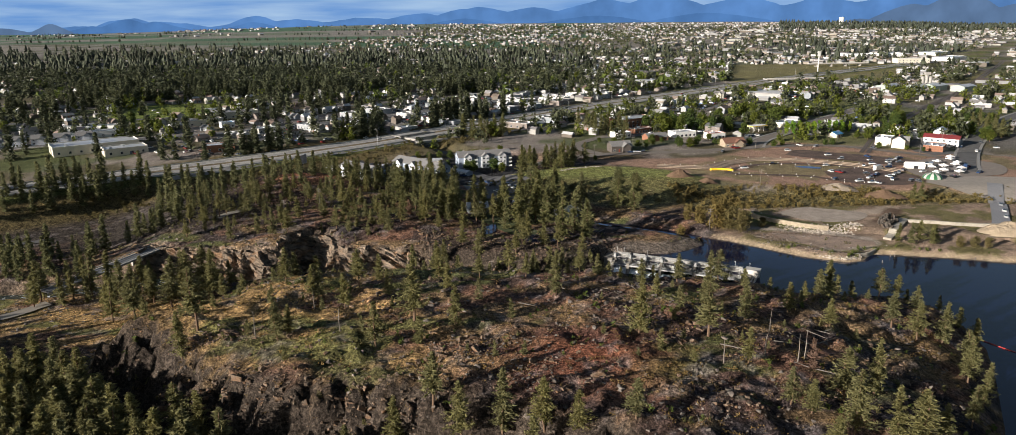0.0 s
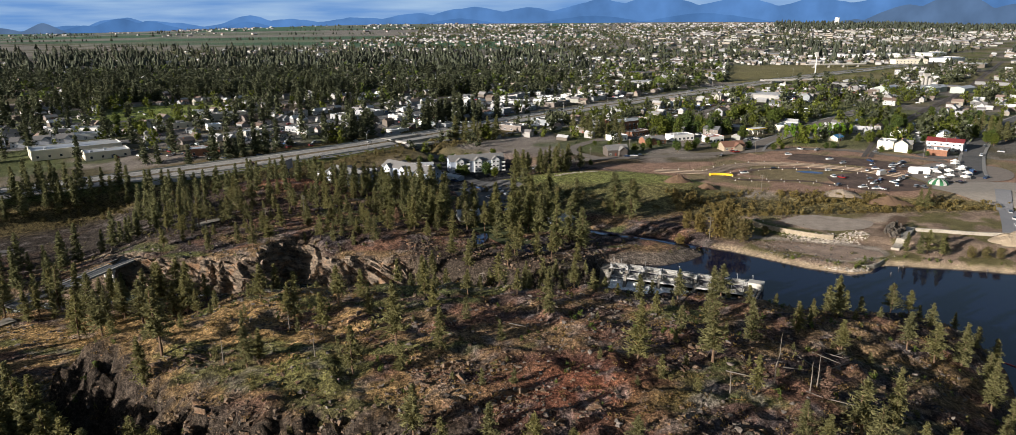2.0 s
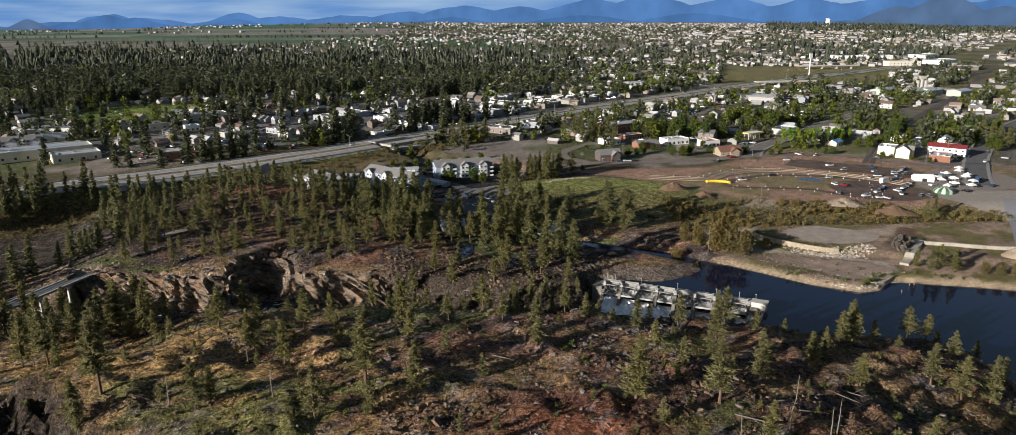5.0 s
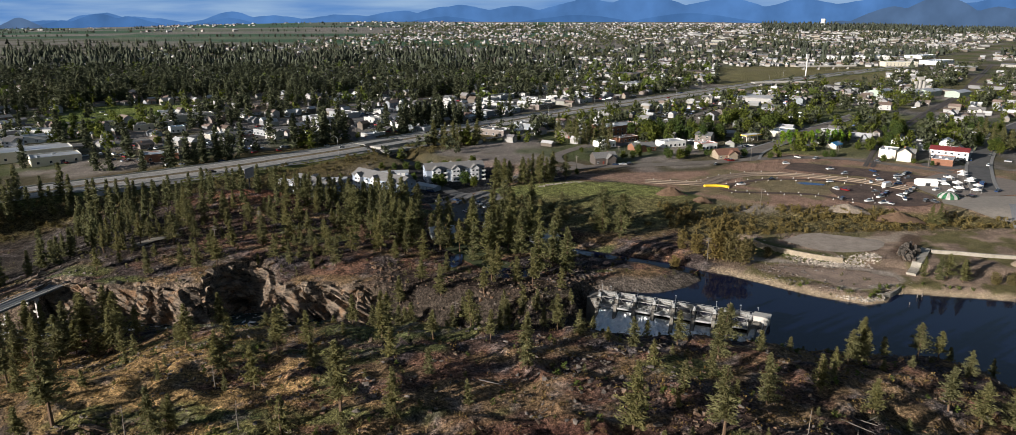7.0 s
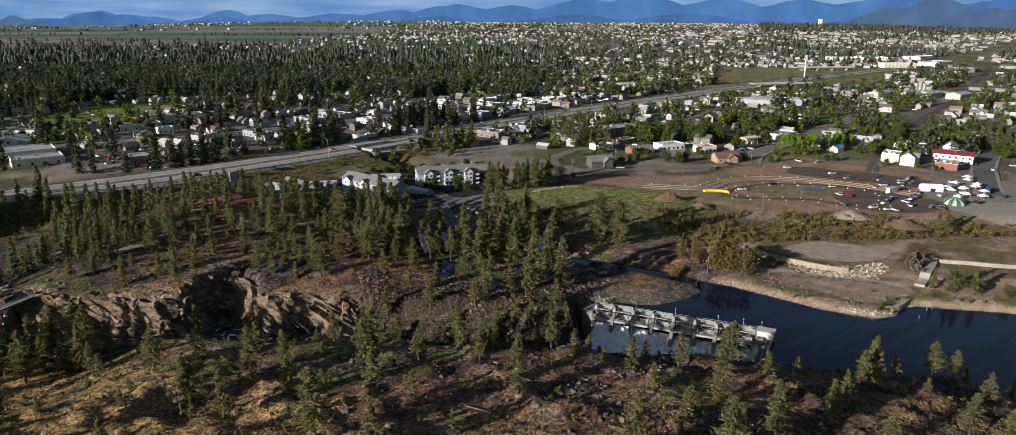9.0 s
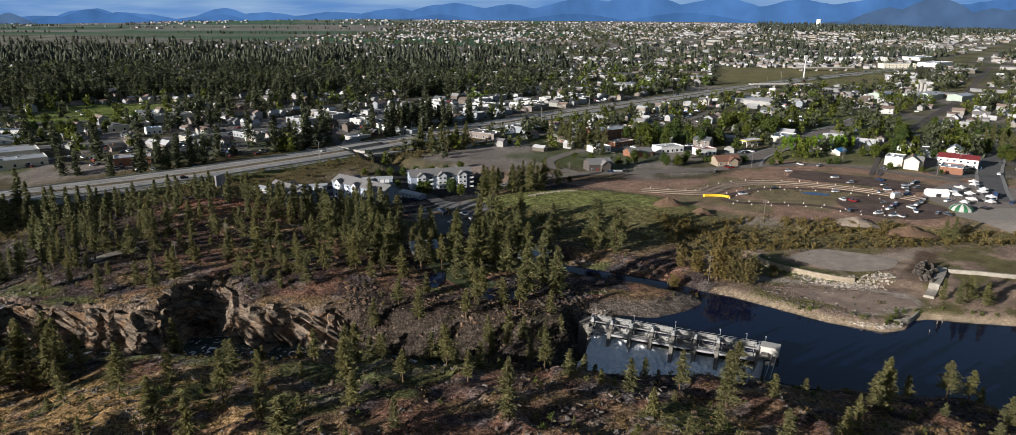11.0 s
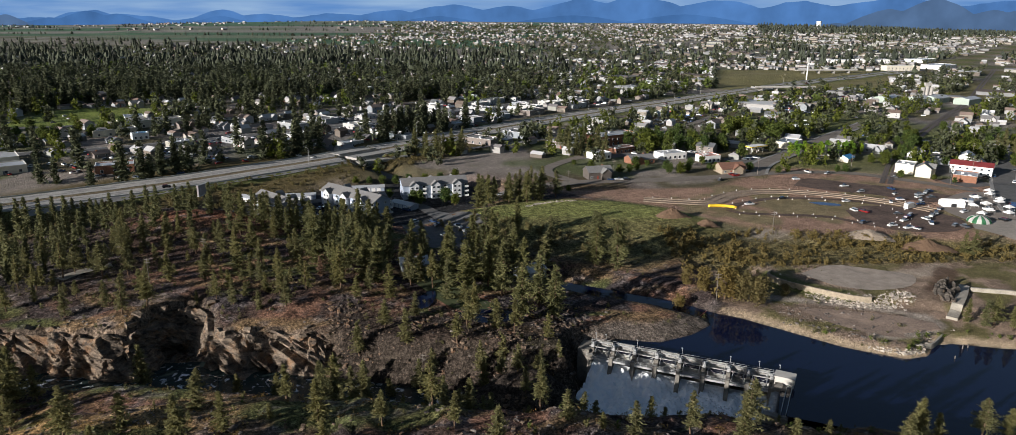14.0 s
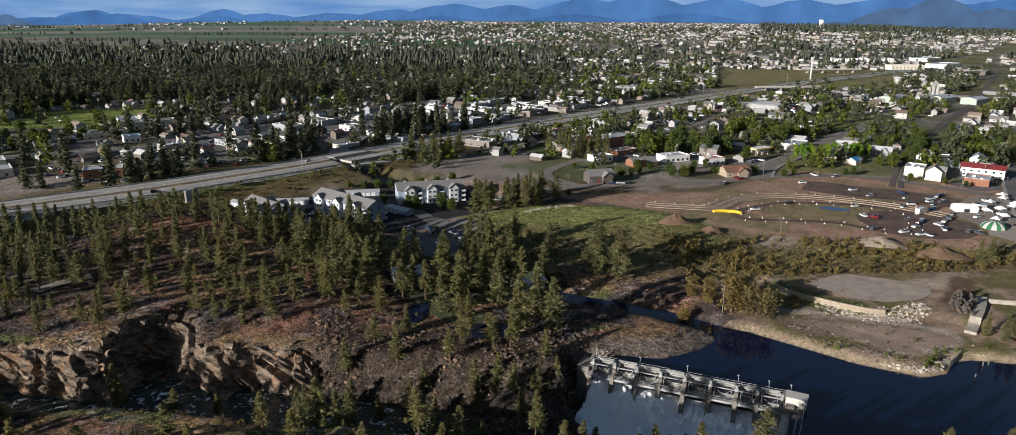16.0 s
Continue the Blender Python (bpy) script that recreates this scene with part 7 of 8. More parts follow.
def stuff(name, data, m, label, category):
    return tagged(new(name, mesh_np(name, *data, [m])), label, category, kind="stuff")


mid_pines = [conifer_crown(590 + k, 16, 3.4, 0.08, 18, 4, 1.2) for k in range(4)]
x, y, h = np.array(joined_pines).T
stuff("conifer_wood", copies(mid_pines, x, y, h / 16, np.random.RandomState(9)), BANKPINE, "olive-green pines on the far river bank", "trees")
# nearer conifers of the town, with needle clumps
small_firs = [conifer_crown(600 + k, 18, 3.8, 0.05, 13, 2, 2.3) for k in range(5)]
x, y, r = spread(7500, -560, 420, 480, 1020, 3, keep=lambda x, y, r: (zats(x, y) > 5) & (along(x, y, HIGHWAY)[1] > 0) & ~((x > -440) & (x < -300) & (y > 655) & (y < 865)) & (r.rand(len(x)) < (0.15 * woods(x, y) + 0.05) * shops(x, y) + 0.65 * sstep(24, 18, np.abs(along(x, y, HIGHWAY)[0] - 46)) * sstep(20, -40, x) * sstep(0.40, 0.52, fbm(x, y, 45, 2, 3))))
stuff("conifer_wood", copies(small_firs, x, y, r.uniform(0.7, 1.45, len(x)), r), TOWNPINE, "dark conifers standing between town houses", "trees")
print("town firs", len(x))
x, y, r = spread(36000, -1700, 900, 940, 2250, 4, 3, keep=lambda x, y, r: r.rand(len(x)) < 0.30 * woods(x, y) * (0.25 + 0.95 * sstep(0.42, 0.52, fbm(x, y, 75, 2, 46))) + 0.03)
far_firs = [conifer_crown(660 + k, 18, 4.2, 0.04, 7, 1, 4.2) for k in range(5)]
near = y < 1330
stuff("far_wood", copies(far_firs, x[near], y[near], r.uniform(0.55, 1.25, near.sum()), r), TOWNPINE, "dark conifers crowding over the town", "trees")
x, y = x[~near], y[~near]
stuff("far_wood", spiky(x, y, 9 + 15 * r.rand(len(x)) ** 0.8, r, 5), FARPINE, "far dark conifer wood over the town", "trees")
print("far wood", len(x))
x, y, r = spread(9000, 700, 3600, 1400, 4700, 5, 3, keep=lambda x, y, r: (sstep(0.5, 0.58, fbm(x, y, 260, 3, 44)) * 0.5 + 0.9 * sstep(3050, 3150, y - 0.1 * x) * sstep(4200, 4100, y)) * (x > 0.36 * y) > r.rand(len(x)))
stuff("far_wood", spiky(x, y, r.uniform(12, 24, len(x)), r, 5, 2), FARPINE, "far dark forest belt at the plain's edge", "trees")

x, y, r = spread(30000, -3000, 300, 2050, 4700, 10, 2, keep=lambda x, y, r: (np.abs((y + 0.12 * x) % 410 - 200) < 9) & (fbm(x, y, 210, 2, 57) > 0.52) & (x < town_edge(x, y) + 100))
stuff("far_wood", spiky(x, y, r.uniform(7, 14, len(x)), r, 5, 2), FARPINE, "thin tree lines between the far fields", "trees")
# broad-leaved trees of the town
small_broad = [blob_crown(620 + k, 9, 3.8, 0.12, 7, 7, 1.9) for k in range(5)]
x, y, r = spread(6900, -560, 760, 560, 1250, 6, keep=lambda x, y, r: r.rand(len(x)) < (0.17 + 0.5 * sstep(0.50, 0.56, fbm(x, y, 55, 3, 13)) * sstep(30, 100, x) * sstep(1050, 950, y)) * shops(x, y))
half = r.rand(len(x)) < 0.45
stuff("town_trees", copies(small_broad, x[half], y[half], r.uniform(0.8, 1.7, half.sum()), r), TOWNPINE, "dark garden trees between the houses", "trees")
x, y = x[~half], y[~half]
stuff("town_trees", copies(small_broad, x, y, r.uniform(0.6, 1.5, len(x)), r), LEAF, "leafy green garden trees among the houses", "trees")
tiny = [blob_crown(640 + k, 8, 4.2, 0.05, 3, 4, 3.6) for k in range(4)]
x, y, r = spread(20000, -1100, 2700, 1050, 3900, 8, 2, keep=lambda x, y, r: (sstep(0.44, 0.56, fbm(x, y, 190, 3, 15)) * 0.7 + 0.13 > r.rand(len(x))) & (x > town_edge(x, y)))
stuff("town_trees", copies(tiny, x, y, r.uniform(0.5, 1.2, len(x)), r), TOWNPINE, "far clumps of trees in the town", "trees")

x, y, r = spread(1500, -760, 420, 880, 1500, 9, 3, keep=lambda x, y, r: r.rand(len(x)) < 0.1 + 0.5 * sstep(0.52, 0.6, fbm(x, y, 80, 2, 18)))
stuff("town_trees", copies(tiny, x, y, r.uniform(0.8, 1.5, len(x)), r), LEAF, "light green leafy trees inside the conifer wood", "trees")

# houses as things, by kind
r = np.random.RandomState(21)
HOMES = [house(11 + k % 3 * 2, 7.5 + k % 2, 3.0 + 2.5 * (k in (1, 4)), 2.0 + 0.4 * (k % 3), HOUSEWALL, HOUSEROOF, lb, "houses of the town", 2, wg, chimney=k % 2 == 0)
         for k, (lb, wg) in enumerate((("single-storey house with low gabled roof", None), ("two-storey pale house with gabled roof", None), ("single-storey house with front wing", (5, 4, 3)), ("small bungalow on a green lot", (4, 3, -3)), ("two-storey house with gabled wing", (5, 4, 2))))]
SHOPS = [store(18 + 5 * k, 11 + 2 * k, 4.4 + 0.4 * k, HOUSEWALL, (METALROOF, KERB, GREYROOF)[k], lb, "stores along the highway", bands=4) for k, lb in enumerate(("pale flat-roofed roadside store", "long flat-roofed shop with parking", "wide grey-roofed shop building"))]
first = set()
spots = [(p.location.x, p.location.y) for p in scene.objects if p.parent is None and p.name.split(".")[0] in ("house", "store", "hall", "apartment_building", "garage_row")]
spots = [(a, b) for a, b in spots if (a, b) != (0, 0)]


def settle(protos, n, x0, x1, y0, y1, gap, keep):
    done = 0
    xs, ys, rr = spread(n * 14, x0, x1, y0, y1, n + 40, 9, keep)
    for x, y in zip(xs, ys):
        if all((x - a) ** 2 + (y - b) ** 2 > gap * gap for a, b in spots):
            k = rr.randint(len(protos))
            ob = protos[k]
            m = pose(x, y, zat(x, y), 0, 0, 53 + 90 * rr.randint(4) + rr.uniform(-2, 2))
            if ob.name in first:
                copy_thing(ob, m)
            else:
                first.add(ob.name)
                ob.matrix_basis = m
            spots.append((x, y))
            done += 1
            if done >= n:
                break
    print("settled", done)


open_lots = lambda x, y, r: ~((x > 200) & (x < 305) & (y < 610)) & ~((x > 325) & (x < 430) & (y > 660) & (y < 860)) & ~((x > -430) & (x < -320) & (y > 730) & (y < 865)) & ~((y < 600) & (x < 90) & (x > -200))
settle(SHOPS, 40, -300, 120, 640, 960, 30, lambda x, y, r: open_lots(x, y, r) & (np.abs(along(x, y, HIGHWAY)[0] - 90) < 62))
settle(HOMES, 104, -560, 560, 560, 980, 17, open_lots)


def far_houses(x, y, r, w0, w1, h0, h1, flat=False):
    """Many small buildings as one mesh: walls and roofs are pieces of their own."""
    n = len(x)
    z = zats(x, y)
    a = radians(53) + (r.randint(2, size=n) * math.pi / 2)
    w, h = r.uniform(w0, w1, n) / 2, r.uniform(h0, h1, n)
    d = w * r.uniform(0.5, 0.8, n)
    rise = np.zeros(n) + 0.4 if flat else h * r.uniform(0.4, 0.7, n)
    def at(u, v, t):
        return np.stack([x + u * np.cos(a) - v * np.sin(a), y + u * np.sin(a) + v * np.cos(a), z + t], 1)
    V = [at(sx * w, sy * d, t) for t in (z * 0 - 1, h) for sx, sy in ((-1, -1), (1, -1), (1, 1), (-1, 1))]
    V += [at(sx * w * 1.05, sy * d * 1.08, h - 0.1) for sx, sy in ((-1, -1), (1, -1), (1, 1), (-1, 1))] + [at(sx * w * (0.95 if flat else 1.05), sy * d * (0.9 if flat else 0), h + rise) for sx, sy in ((-1, -1), (1, -1), (1, 1), (-1, 1))]
    V = np.stack(V, 1).reshape(-1, 3)
    q = np.array([(0, 1, 5, 4), (1, 2, 6, 5), (2, 3, 7, 6), (3, 0, 4, 7), (8, 9, 13, 12), (9, 10, 14, 13), (10, 11, 15, 14), (11, 8, 12, 15), (12, 13, 14, 15)])
    if not flat:
        q = q[:8]
    i = np.arange(n)[:, None, None] * 16
    F = (q[None] + i).reshape(-1, 4)
    mi = np.tile([0] * 4 + [1] * (len(q) - 4), n)
    return V, F, mi


def far_stuff(x, y, r, label, *dims, flat=False):
    V, F, mi = far_houses(x, y, r, *dims, flat=flat)
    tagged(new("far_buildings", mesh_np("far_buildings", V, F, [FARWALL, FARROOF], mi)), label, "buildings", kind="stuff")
    print(label, len(x))


def rows_of(x0, x1, y0, y1, step, seed, keep):
    """Places on a loose street grid, clear of the houses that stand already."""
    r = np.random.RandomState(seed)
    n = int((x1 - x0 + y1 - y0) / step)
    u, v = np.meshgrid(np.arange(-n, n) * step, np.arange(-n, n) * step * 0.8)
    u, v = u.ravel() + r.normal(size=u.size) * 2, v.ravel() + r.normal(size=v.size) * 2
    c, s = math.cos(radians(53)), math.sin(radians(53))
    x, y = (x0 + x1) / 2 + u * c - v * s, (y0 + y1) / 2 + u * s + v * c
    ok = (x > x0) & (x < x1) & (y > y0) & (y < y1) & (along(x, y, HIGHWAY)[0] > 32)
    for pts, w in STREETS.values():
        ok &= along(x, y, pts)[0] > w + 9
    P = np.array(spots)
    ok &= (np.hypot(x[:, None] - P[:, 0], y[:, None] - P[:, 1]).min(1) > 19)
    ok &= (np.abs(x) < 0.76 * y + 60)
    x, y = x[ok], y[ok]
    ok = keep(x, y, r)
    return x[ok], y[ok], r


x, y, r = rows_of(-560, 640, 590, 990, 21, 61, lambda x, y, r: open_lots(x, y, r) & (zats(x, y) > 5) & (r.rand(len(x)) < 0.55) & (along(x, y, [(319, 608), (428, 751), (595, 953)])[0] > 14))
far_stuff(x, y, r, "small pale houses and garages between trees", 7, 12.5, 2.6, 4.6)


def far_cars(x, y, r):
    """Many parked cars as one mesh: body with a narrower cabin."""
    n = len(x)
    z = zats(x, y) + 0.25
    a = radians(53) + r.randint(2, size=n) * math.pi / 2 + r.normal(size=n) * 0.04
    def ring(l, w, t, shift=0.0):
        return [np.stack([x + (sx * l + shift) * np.cos(a) - sy * w * np.sin(a), y + (sx * l + shift) * np.sin(a) + sy * w * np.cos(a), z + t], 1) for sx, sy in ((-1, -1), (1, -1), (1, 1), (-1, 1))]
    V = np.stack(ring(2.3, 0.9, 0.1) + ring(2.25, 0.88, 0.85) + ring(1.4, 0.82, 0.85, -0.2) + ring(0.9, 0.7, 1.5, -0.25), 1).reshape(-1, 3)
    q = np.array([(0, 1, 5, 4), (1, 2, 6, 5), (2, 3, 7, 6), (3, 0, 4, 7), (4, 5, 6, 7), (8, 9, 13, 12), (9, 10, 14, 13), (10, 11, 15, 14), (11, 8, 12, 15), (12, 13, 14, 15)])
    F = (q[None] + np.arange(n)[:, None, None] * 16).reshape(-1, 4)
    return V, F, np.tile([0] * 5 + [1] * 4 + [0], n)


FARCAR = mat("far_car_paint", (0.5, 0.5, 0.5), 0.3, 0.1, 1, 0.03, palette=[(0.78, 0.78, 0.77), (0.72, 0.72, 0.71), (0.03, 0.03, 0.032), (0.36, 0.37, 0.38), (0.62, 0.62, 0.6), (0.25, 0.03, 0.03), (0.05, 0.09, 0.2), (0.10, 0.10, 0.10)], pieces=True)
x, y, r = spread(7000, -460, 640, 520, 1150, 62, 0.5, lambda x, y, r: (r.rand(len(x)) < 0.05 + 0.85 * (fbm(x, y, 38, 3, 63) > 0.52) * (np.abs(along(x, y, HIGHWAY)[0] - 100) < 65)) & (zats(x, y) > 6.5) & (inside(x, y, EVENT) < -6) & ((along(x, y, HIGHWAY)[1] > 0) | (x > 110)))
P = np.array(spots)
ok = np.hypot(x[:, None] - P[:, 0], y[:, None] - P[:, 1]).min(1) > 11
V, F, mi = far_cars(x[ok], y[ok], r)
tagged(new("parked_cars", mesh_np("parked_cars", V, F, [FARCAR, GLASS], mi)), "far parked cars in lots and along streets", "cars", kind="stuff")
print("far cars", ok.sum())
x, y, r = spread(2600, -900, 900, 960, 1700, 31, 4, lambda x, y, r: r.rand(len(x)) < 0.80 * (1 - 0.15 * woods(x, y)))
far_stuff(x, y, r, "far pale houses among trees", 7, 12, 2.6, 4.6)
x, y, r = spread(9500, -1200, 3300, 1650, 4300, 32, 2, lambda x, y, r: (x > town_edge(x, y)) & (r.rand(len(x)) < 0.25 + 0.75 * sstep(0.42, 0.55, fbm(x, y, 230, 3, 19))))
far_stuff(x, y, r, "distant pale housing across the plain", 7, 14, 2.6, 5)
x, y, r = spread(900, 150, 2200, 900, 3200, 33, 8, lambda x, y, r: (x > 0.22 * y - 60) & (r.rand(len(x)) < 0.6) & ~((x > 380) & (x < 700) & (y > 1140) & (y < 1480)))
far_stuff(x, y, r, "distant white flat-roofed warehouses", 18, 52, 4, 7, flat=True)
x, y, r = spread(700, -2800, 0, 2500, 4700, 34, 2, lambda x, y, r: (fbm(x, y, 260, 3, 27) > 0.55) & (y > 3000 + 900 * r.rand(len(x))))
far_stuff(x, y, r, "far farm buildings among open fields", 8, 24, 3, 6)
tank = thing("water_tower", "tall white tower on the far plain", "tower")
bm = bmesh.new()
beam(bm, (0, 0, -4), (0, 0, 34), 14, 16)
part("tank", bm, WHITE, tank)
stand(tank, 1985, 4480, 0)

# ---- scrub, grass and stones by the river ----
bushlets = [blob_crown(700 + k, 1.5, 1.0, 0.02, 5, 5, 0.42) for k in range(5)]
bushes = [blob_crown(750 + k, 1.5, 1.1, 0.02, 10, 7, 0.32) for k in range(5)]
grassy = [tuft_soup(np.random.RandomState(720 + k), np.random.RandomState(730 + k).normal(size=(9, 3)) * (0.45, 0.45, 0.08) + (0, 0, 0.16), np.full(9, 0.34), 2) for k in range(4)]


def wild(n, seed, x0, x1, y0, y1, keep):
    r = np.random.RandomState(seed)
    x, y = r.uniform(x0, x1, n), r.uniform(y0, y1, n)
    z = zats(x, y)
    ok = (inside(x, y, LAKE) < -1) & (along(x, y, RIVER)[0] > 9) & keep(x, y, z, r)
    return x[ok], y[ok], r


x, y, r = wild(4400, 41, -260, 160, 130, 430, lambda x, y, z, r: r.rand(len(x)) < 0.12 + 0.40 * sstep(0.48, 0.6, fbm(x, y, 20, 3, 17)))
stuff("scrub", copies(bushlets, x, y, 0.3 + 0.9 * r.rand(len(x)) ** 1.5, r), SCRUB, "low olive scrub on stony slopes", "bushes")
x, y, r = wild(1600, 50, -150, 150, 140, 270, lambda x, y, z, r: r.rand(len(x)) < 0.05 + 0.5 * sstep(0.55, 0.64, fbm(x, y, 18, 3, 37)))
stuff("scrub", copies(bushlets, x, y, 0.4 + 0.9 * r.rand(len(x)) ** 2, r), LEAF, "fresh green shrubs between rocks", "bushes")
x, y, r = wild(4200, 42, 95, 340, 366, 425, lambda x, y, z, r: (inside(x, y, EVENT) < 0) & (y > 378 + 0.06 * (x - 150)) & (r.rand(len(x)) < 0.15 + 0.6 * sstep(0.42, 0.55, fbm(x, y, 14, 3, 7))))
stuff("scrub", copies(bushlets, x, y, 0.6 + 1.7 * r.rand(len(x)) ** 2, r), OLIVE, "dense brown-green scrub on the bank", "bushes")
x, y, r = wild(2600, 43, -330, 110, 395, 640, lambda x, y, z, r: ((np.abs(along(x, y, HIGHWAY)[0] - 38) < 18) & (along(x, y, HIGHWAY)[1] < 0) & (along(x, y, UNDERPASS)[0] > 9)) | ((inside(x, y, MOUND) > -22) & (inside(x, y, MOUND) < 6) & (y < 445)))
stuff("scrub", copies(bushes, x, y, r.uniform(0.6, 2.0, len(x)), r), OLIVE, "brown-green scrub on the highway bank", "bushes")
x, y, r = wild(900, 46, 100, 240, 296, 380, lambda x, y, z, r: (-inside(x, y, LAKE) < 6) & (-inside(x, y, LAKE) > 2.5) & (fbm(x, y, 16, 2, 5) > 0.5))
stuff("scrub", copies(bushlets, x, y, r.uniform(0.5, 1.3, len(x)), r), LEAF, "bright green shrubs along the shore", "bushes")
x, y, r = wild(5000, 44, -170, 160, 135, 300, lambda x, y, z, r: r.rand(len(x)) < 0.25 + 0.7 * sstep(0.45, 0.6, fbm(x, y, 12, 3, 23)))
stuff("grass", copies(grassy, x, y, r.uniform(0.5, 1.5, len(x)), r), GRASS, "dry tufted grass on the hill", "grass")


def stone(seed, n=14, flat=0.7):
    """A faceted block of rock."""
    r = np.random.RandomState(seed)
    bm = bmesh.new()
    p = r.normal(size=(n, 3))
    p /= np.linalg.norm(p, axis=1, keepdims=True)
    p *= r.uniform(0.7, 1.15, (n, 1)) * np.array((1, 0.8, flat))
    for q in p:
        bm.verts.new(q)
    h = bmesh.ops.convex_hull(bm, input=bm.verts[:])
    bmesh.ops.delete(bm, geom=[v for v in bm.verts if not v.link_faces], context="VERTS")
    bmesh.ops.triangulate(bm, faces=bm.faces[:])
    return bm


stone_arrays = []
for k in range(6):
    bm = stone(800 + k, 11)
    bm.verts.index_update()
    stone_arrays.append((np.array([v.co[:] for v in bm.verts]), np.array([[v.index for v in f.verts] for f in bm.faces])))
    bm.free()
LITTLE = mat("loose_stone", (0.135, 0.115, 0.10), 0.95, 0, 0.8, 0.3, 0, island=0.45)
x, y, r = wild(23000, 45, -200, 160, 135, 345, lambda x, y, z, r: r.rand(len(x)) < 0.06 + 0.6 * sstep(0.54, 0.62, fbm(x, y, 15, 3, 29)))
stuff("stones", copies(stone_arrays, x, y, 0.2 + 0.85 * r.rand(len(x)) ** 2.2, r), LITTLE, "grey loose stones on the slopes", "stones")
PALE = mat("pale_rubble", (0.36, 0.315, 0.265), 0.95, 0, 0.8, 0.25, 0, island=0.5)
x, y, r = wild(14000, 48, 128, 176, 300, 372, lambda x, y, z, r: r.rand(len(x)) < 0.9 * sstep(6, 2, along(x, y, [(141, 348), (152, 341), (163, 340), (174, 345)])[0] + 2 * r.rand(len(x))) + 0.7 * sstep(2.5, 1, along(x, y, [(140, 306), (150, 302), (158, 305), (164, 312)])[0]) + 0.004)
stuff("stones", copies(stone_arrays, x, y, 0.25 + 0.7 * r.rand(len(x)) ** 2, r), PALE, "pale broken concrete and rubble below the wall", "rubble")
x, y, r = wild(9000, 49, 0, 130, 430, 490, lambda x, y, z, r: along(x, y, [(34.2, 458.9), (40.3, 465.3), (46.3, 468.6), (60.1, 471.9)])[0] < 1.5)
stuff("stones", copies(stone_arrays, x, y, 0.5 + 0.7 * r.rand(len(x)) ** 2, r), PALE, "row of pale stones on the grassy mound", "stones")
x, y, r = wild(5000, 47, 40, 110, 300, 350, lambda x, y, z, r: (x < 98) & (z < 3.5))
stuff("stones", copies(stone_arrays, x, y, 0.12 + 0.3 * r.rand(len(x)) ** 2, r), LITTLE, "grey cobbles of the gravel bar", "stones")
outcrop = tagged(new("rock_outcrop"), "dark broken rock outcrop beside a chute", "rock")
outcrop.matrix_basis = pose(188, 345, zat(188, 345))
ob_stones = [mesh_bm("rock", stone(860 + k, 15, 1.3), BLACKROCK) for k in range(4)]
r = np.random.RandomState(77)
for k in range(34):
    o = part("rock", ob_stones[k % 4], None, outcrop)
    f = k / 33
    s = 2.1 - 0.7 * f
    o.matrix_basis = pose(5 * (f - 0.4) + r.normal() * 1.8, 11 * (f - 0.5) + r.normal() * 1.8, 0.3 + 2.4 * f * r.uniform(0.4, 1), r.uniform(-20, 20), r.uniform(-20, 20), r.uniform(0, 360)) @ Matrix.Diagonal((s, s * 0.8, s, 1))
BOULDERS = [mesh_bm("boulder", stone(820 + k, 20, 0.75), DARKROCK) for k in range(7)]
r = np.random.RandomState(51)
count = 0
for _ in range(4000):
    x, y = r.uniform(-150, 150), r.uniform(145, 262)
    if fbm(x, y, 24, 3, 33) > 0.54 and inside(np.array([x]), np.array([y]), HILL)[0] > -12:
        o = tagged(new("boulder", BOULDERS[r.randint(7)]), "angular grey-brown boulder on the hill", "rock", "boulders")
        s = 0.35 + 0.85 * r.rand() ** 2
        o.matrix_basis = pose(x, y, zat(x, y) + 0.1 * s, r.uniform(-20, 20), r.uniform(-20, 20), r.uniform(0, 360)) @ Matrix.Diagonal((s * 1.3, s, s, 1))
        count += 1
        if count > 110:
            break


def block(seed):
    """An angular slab of bedded rock: a box with shifted, chipped corners."""
    r = np.random.RandomState(seed)
    bm = bmesh.new()
    for v in box(bm, (-1.0, -0.7, -0.6), (1.0, 0.7, 0.6)):
        v.co += Vector(r.uniform(-0.32, 0.32, 3))
    bmesh.ops.triangulate(bm, faces=bm.faces[:])
    bmesh.ops.bevel(bm, geom=[e for e in bm.edges if e.index % 3 == 0], offset=0.14, segments=1, affect="EDGES")
    return bm


LEDGES = [(-87, 173, 7, 3, 14), (-75, 168, 8, 3, 14), (-66, 165, 7, 3, 14), (-55, 162, 8, 3, 16), (-43, 159, 8, 4, 20), (-33, 154, 8, 4, 20), (-26, 150, 7, 4, 18), (-78, 188, 7, 3, 10), (-86, 186, 6, 3, 8), (-7, 183, 8, 3, 12), (46, 181, 6, 3, 10), (54, 191, 5, 2, 8), (5, 166, 8, 3, 10), (54, 154, 6, 4, 12), (-15, 174, 7, 3, 12), (16, 158, 7, 3, 10), (40, 200, 5, 2, 8)]
shards = []
for k in range(6):
    bm = block(920 + k)
    bmesh.ops.triangulate(bm, faces=bm.faces[:])
    bm.verts.index_update()
    shards.append((np.array([v.co[:] for v in bm.verts]), np.array([[v.index for v in f.verts] for f in bm.faces])))
    bm.free()
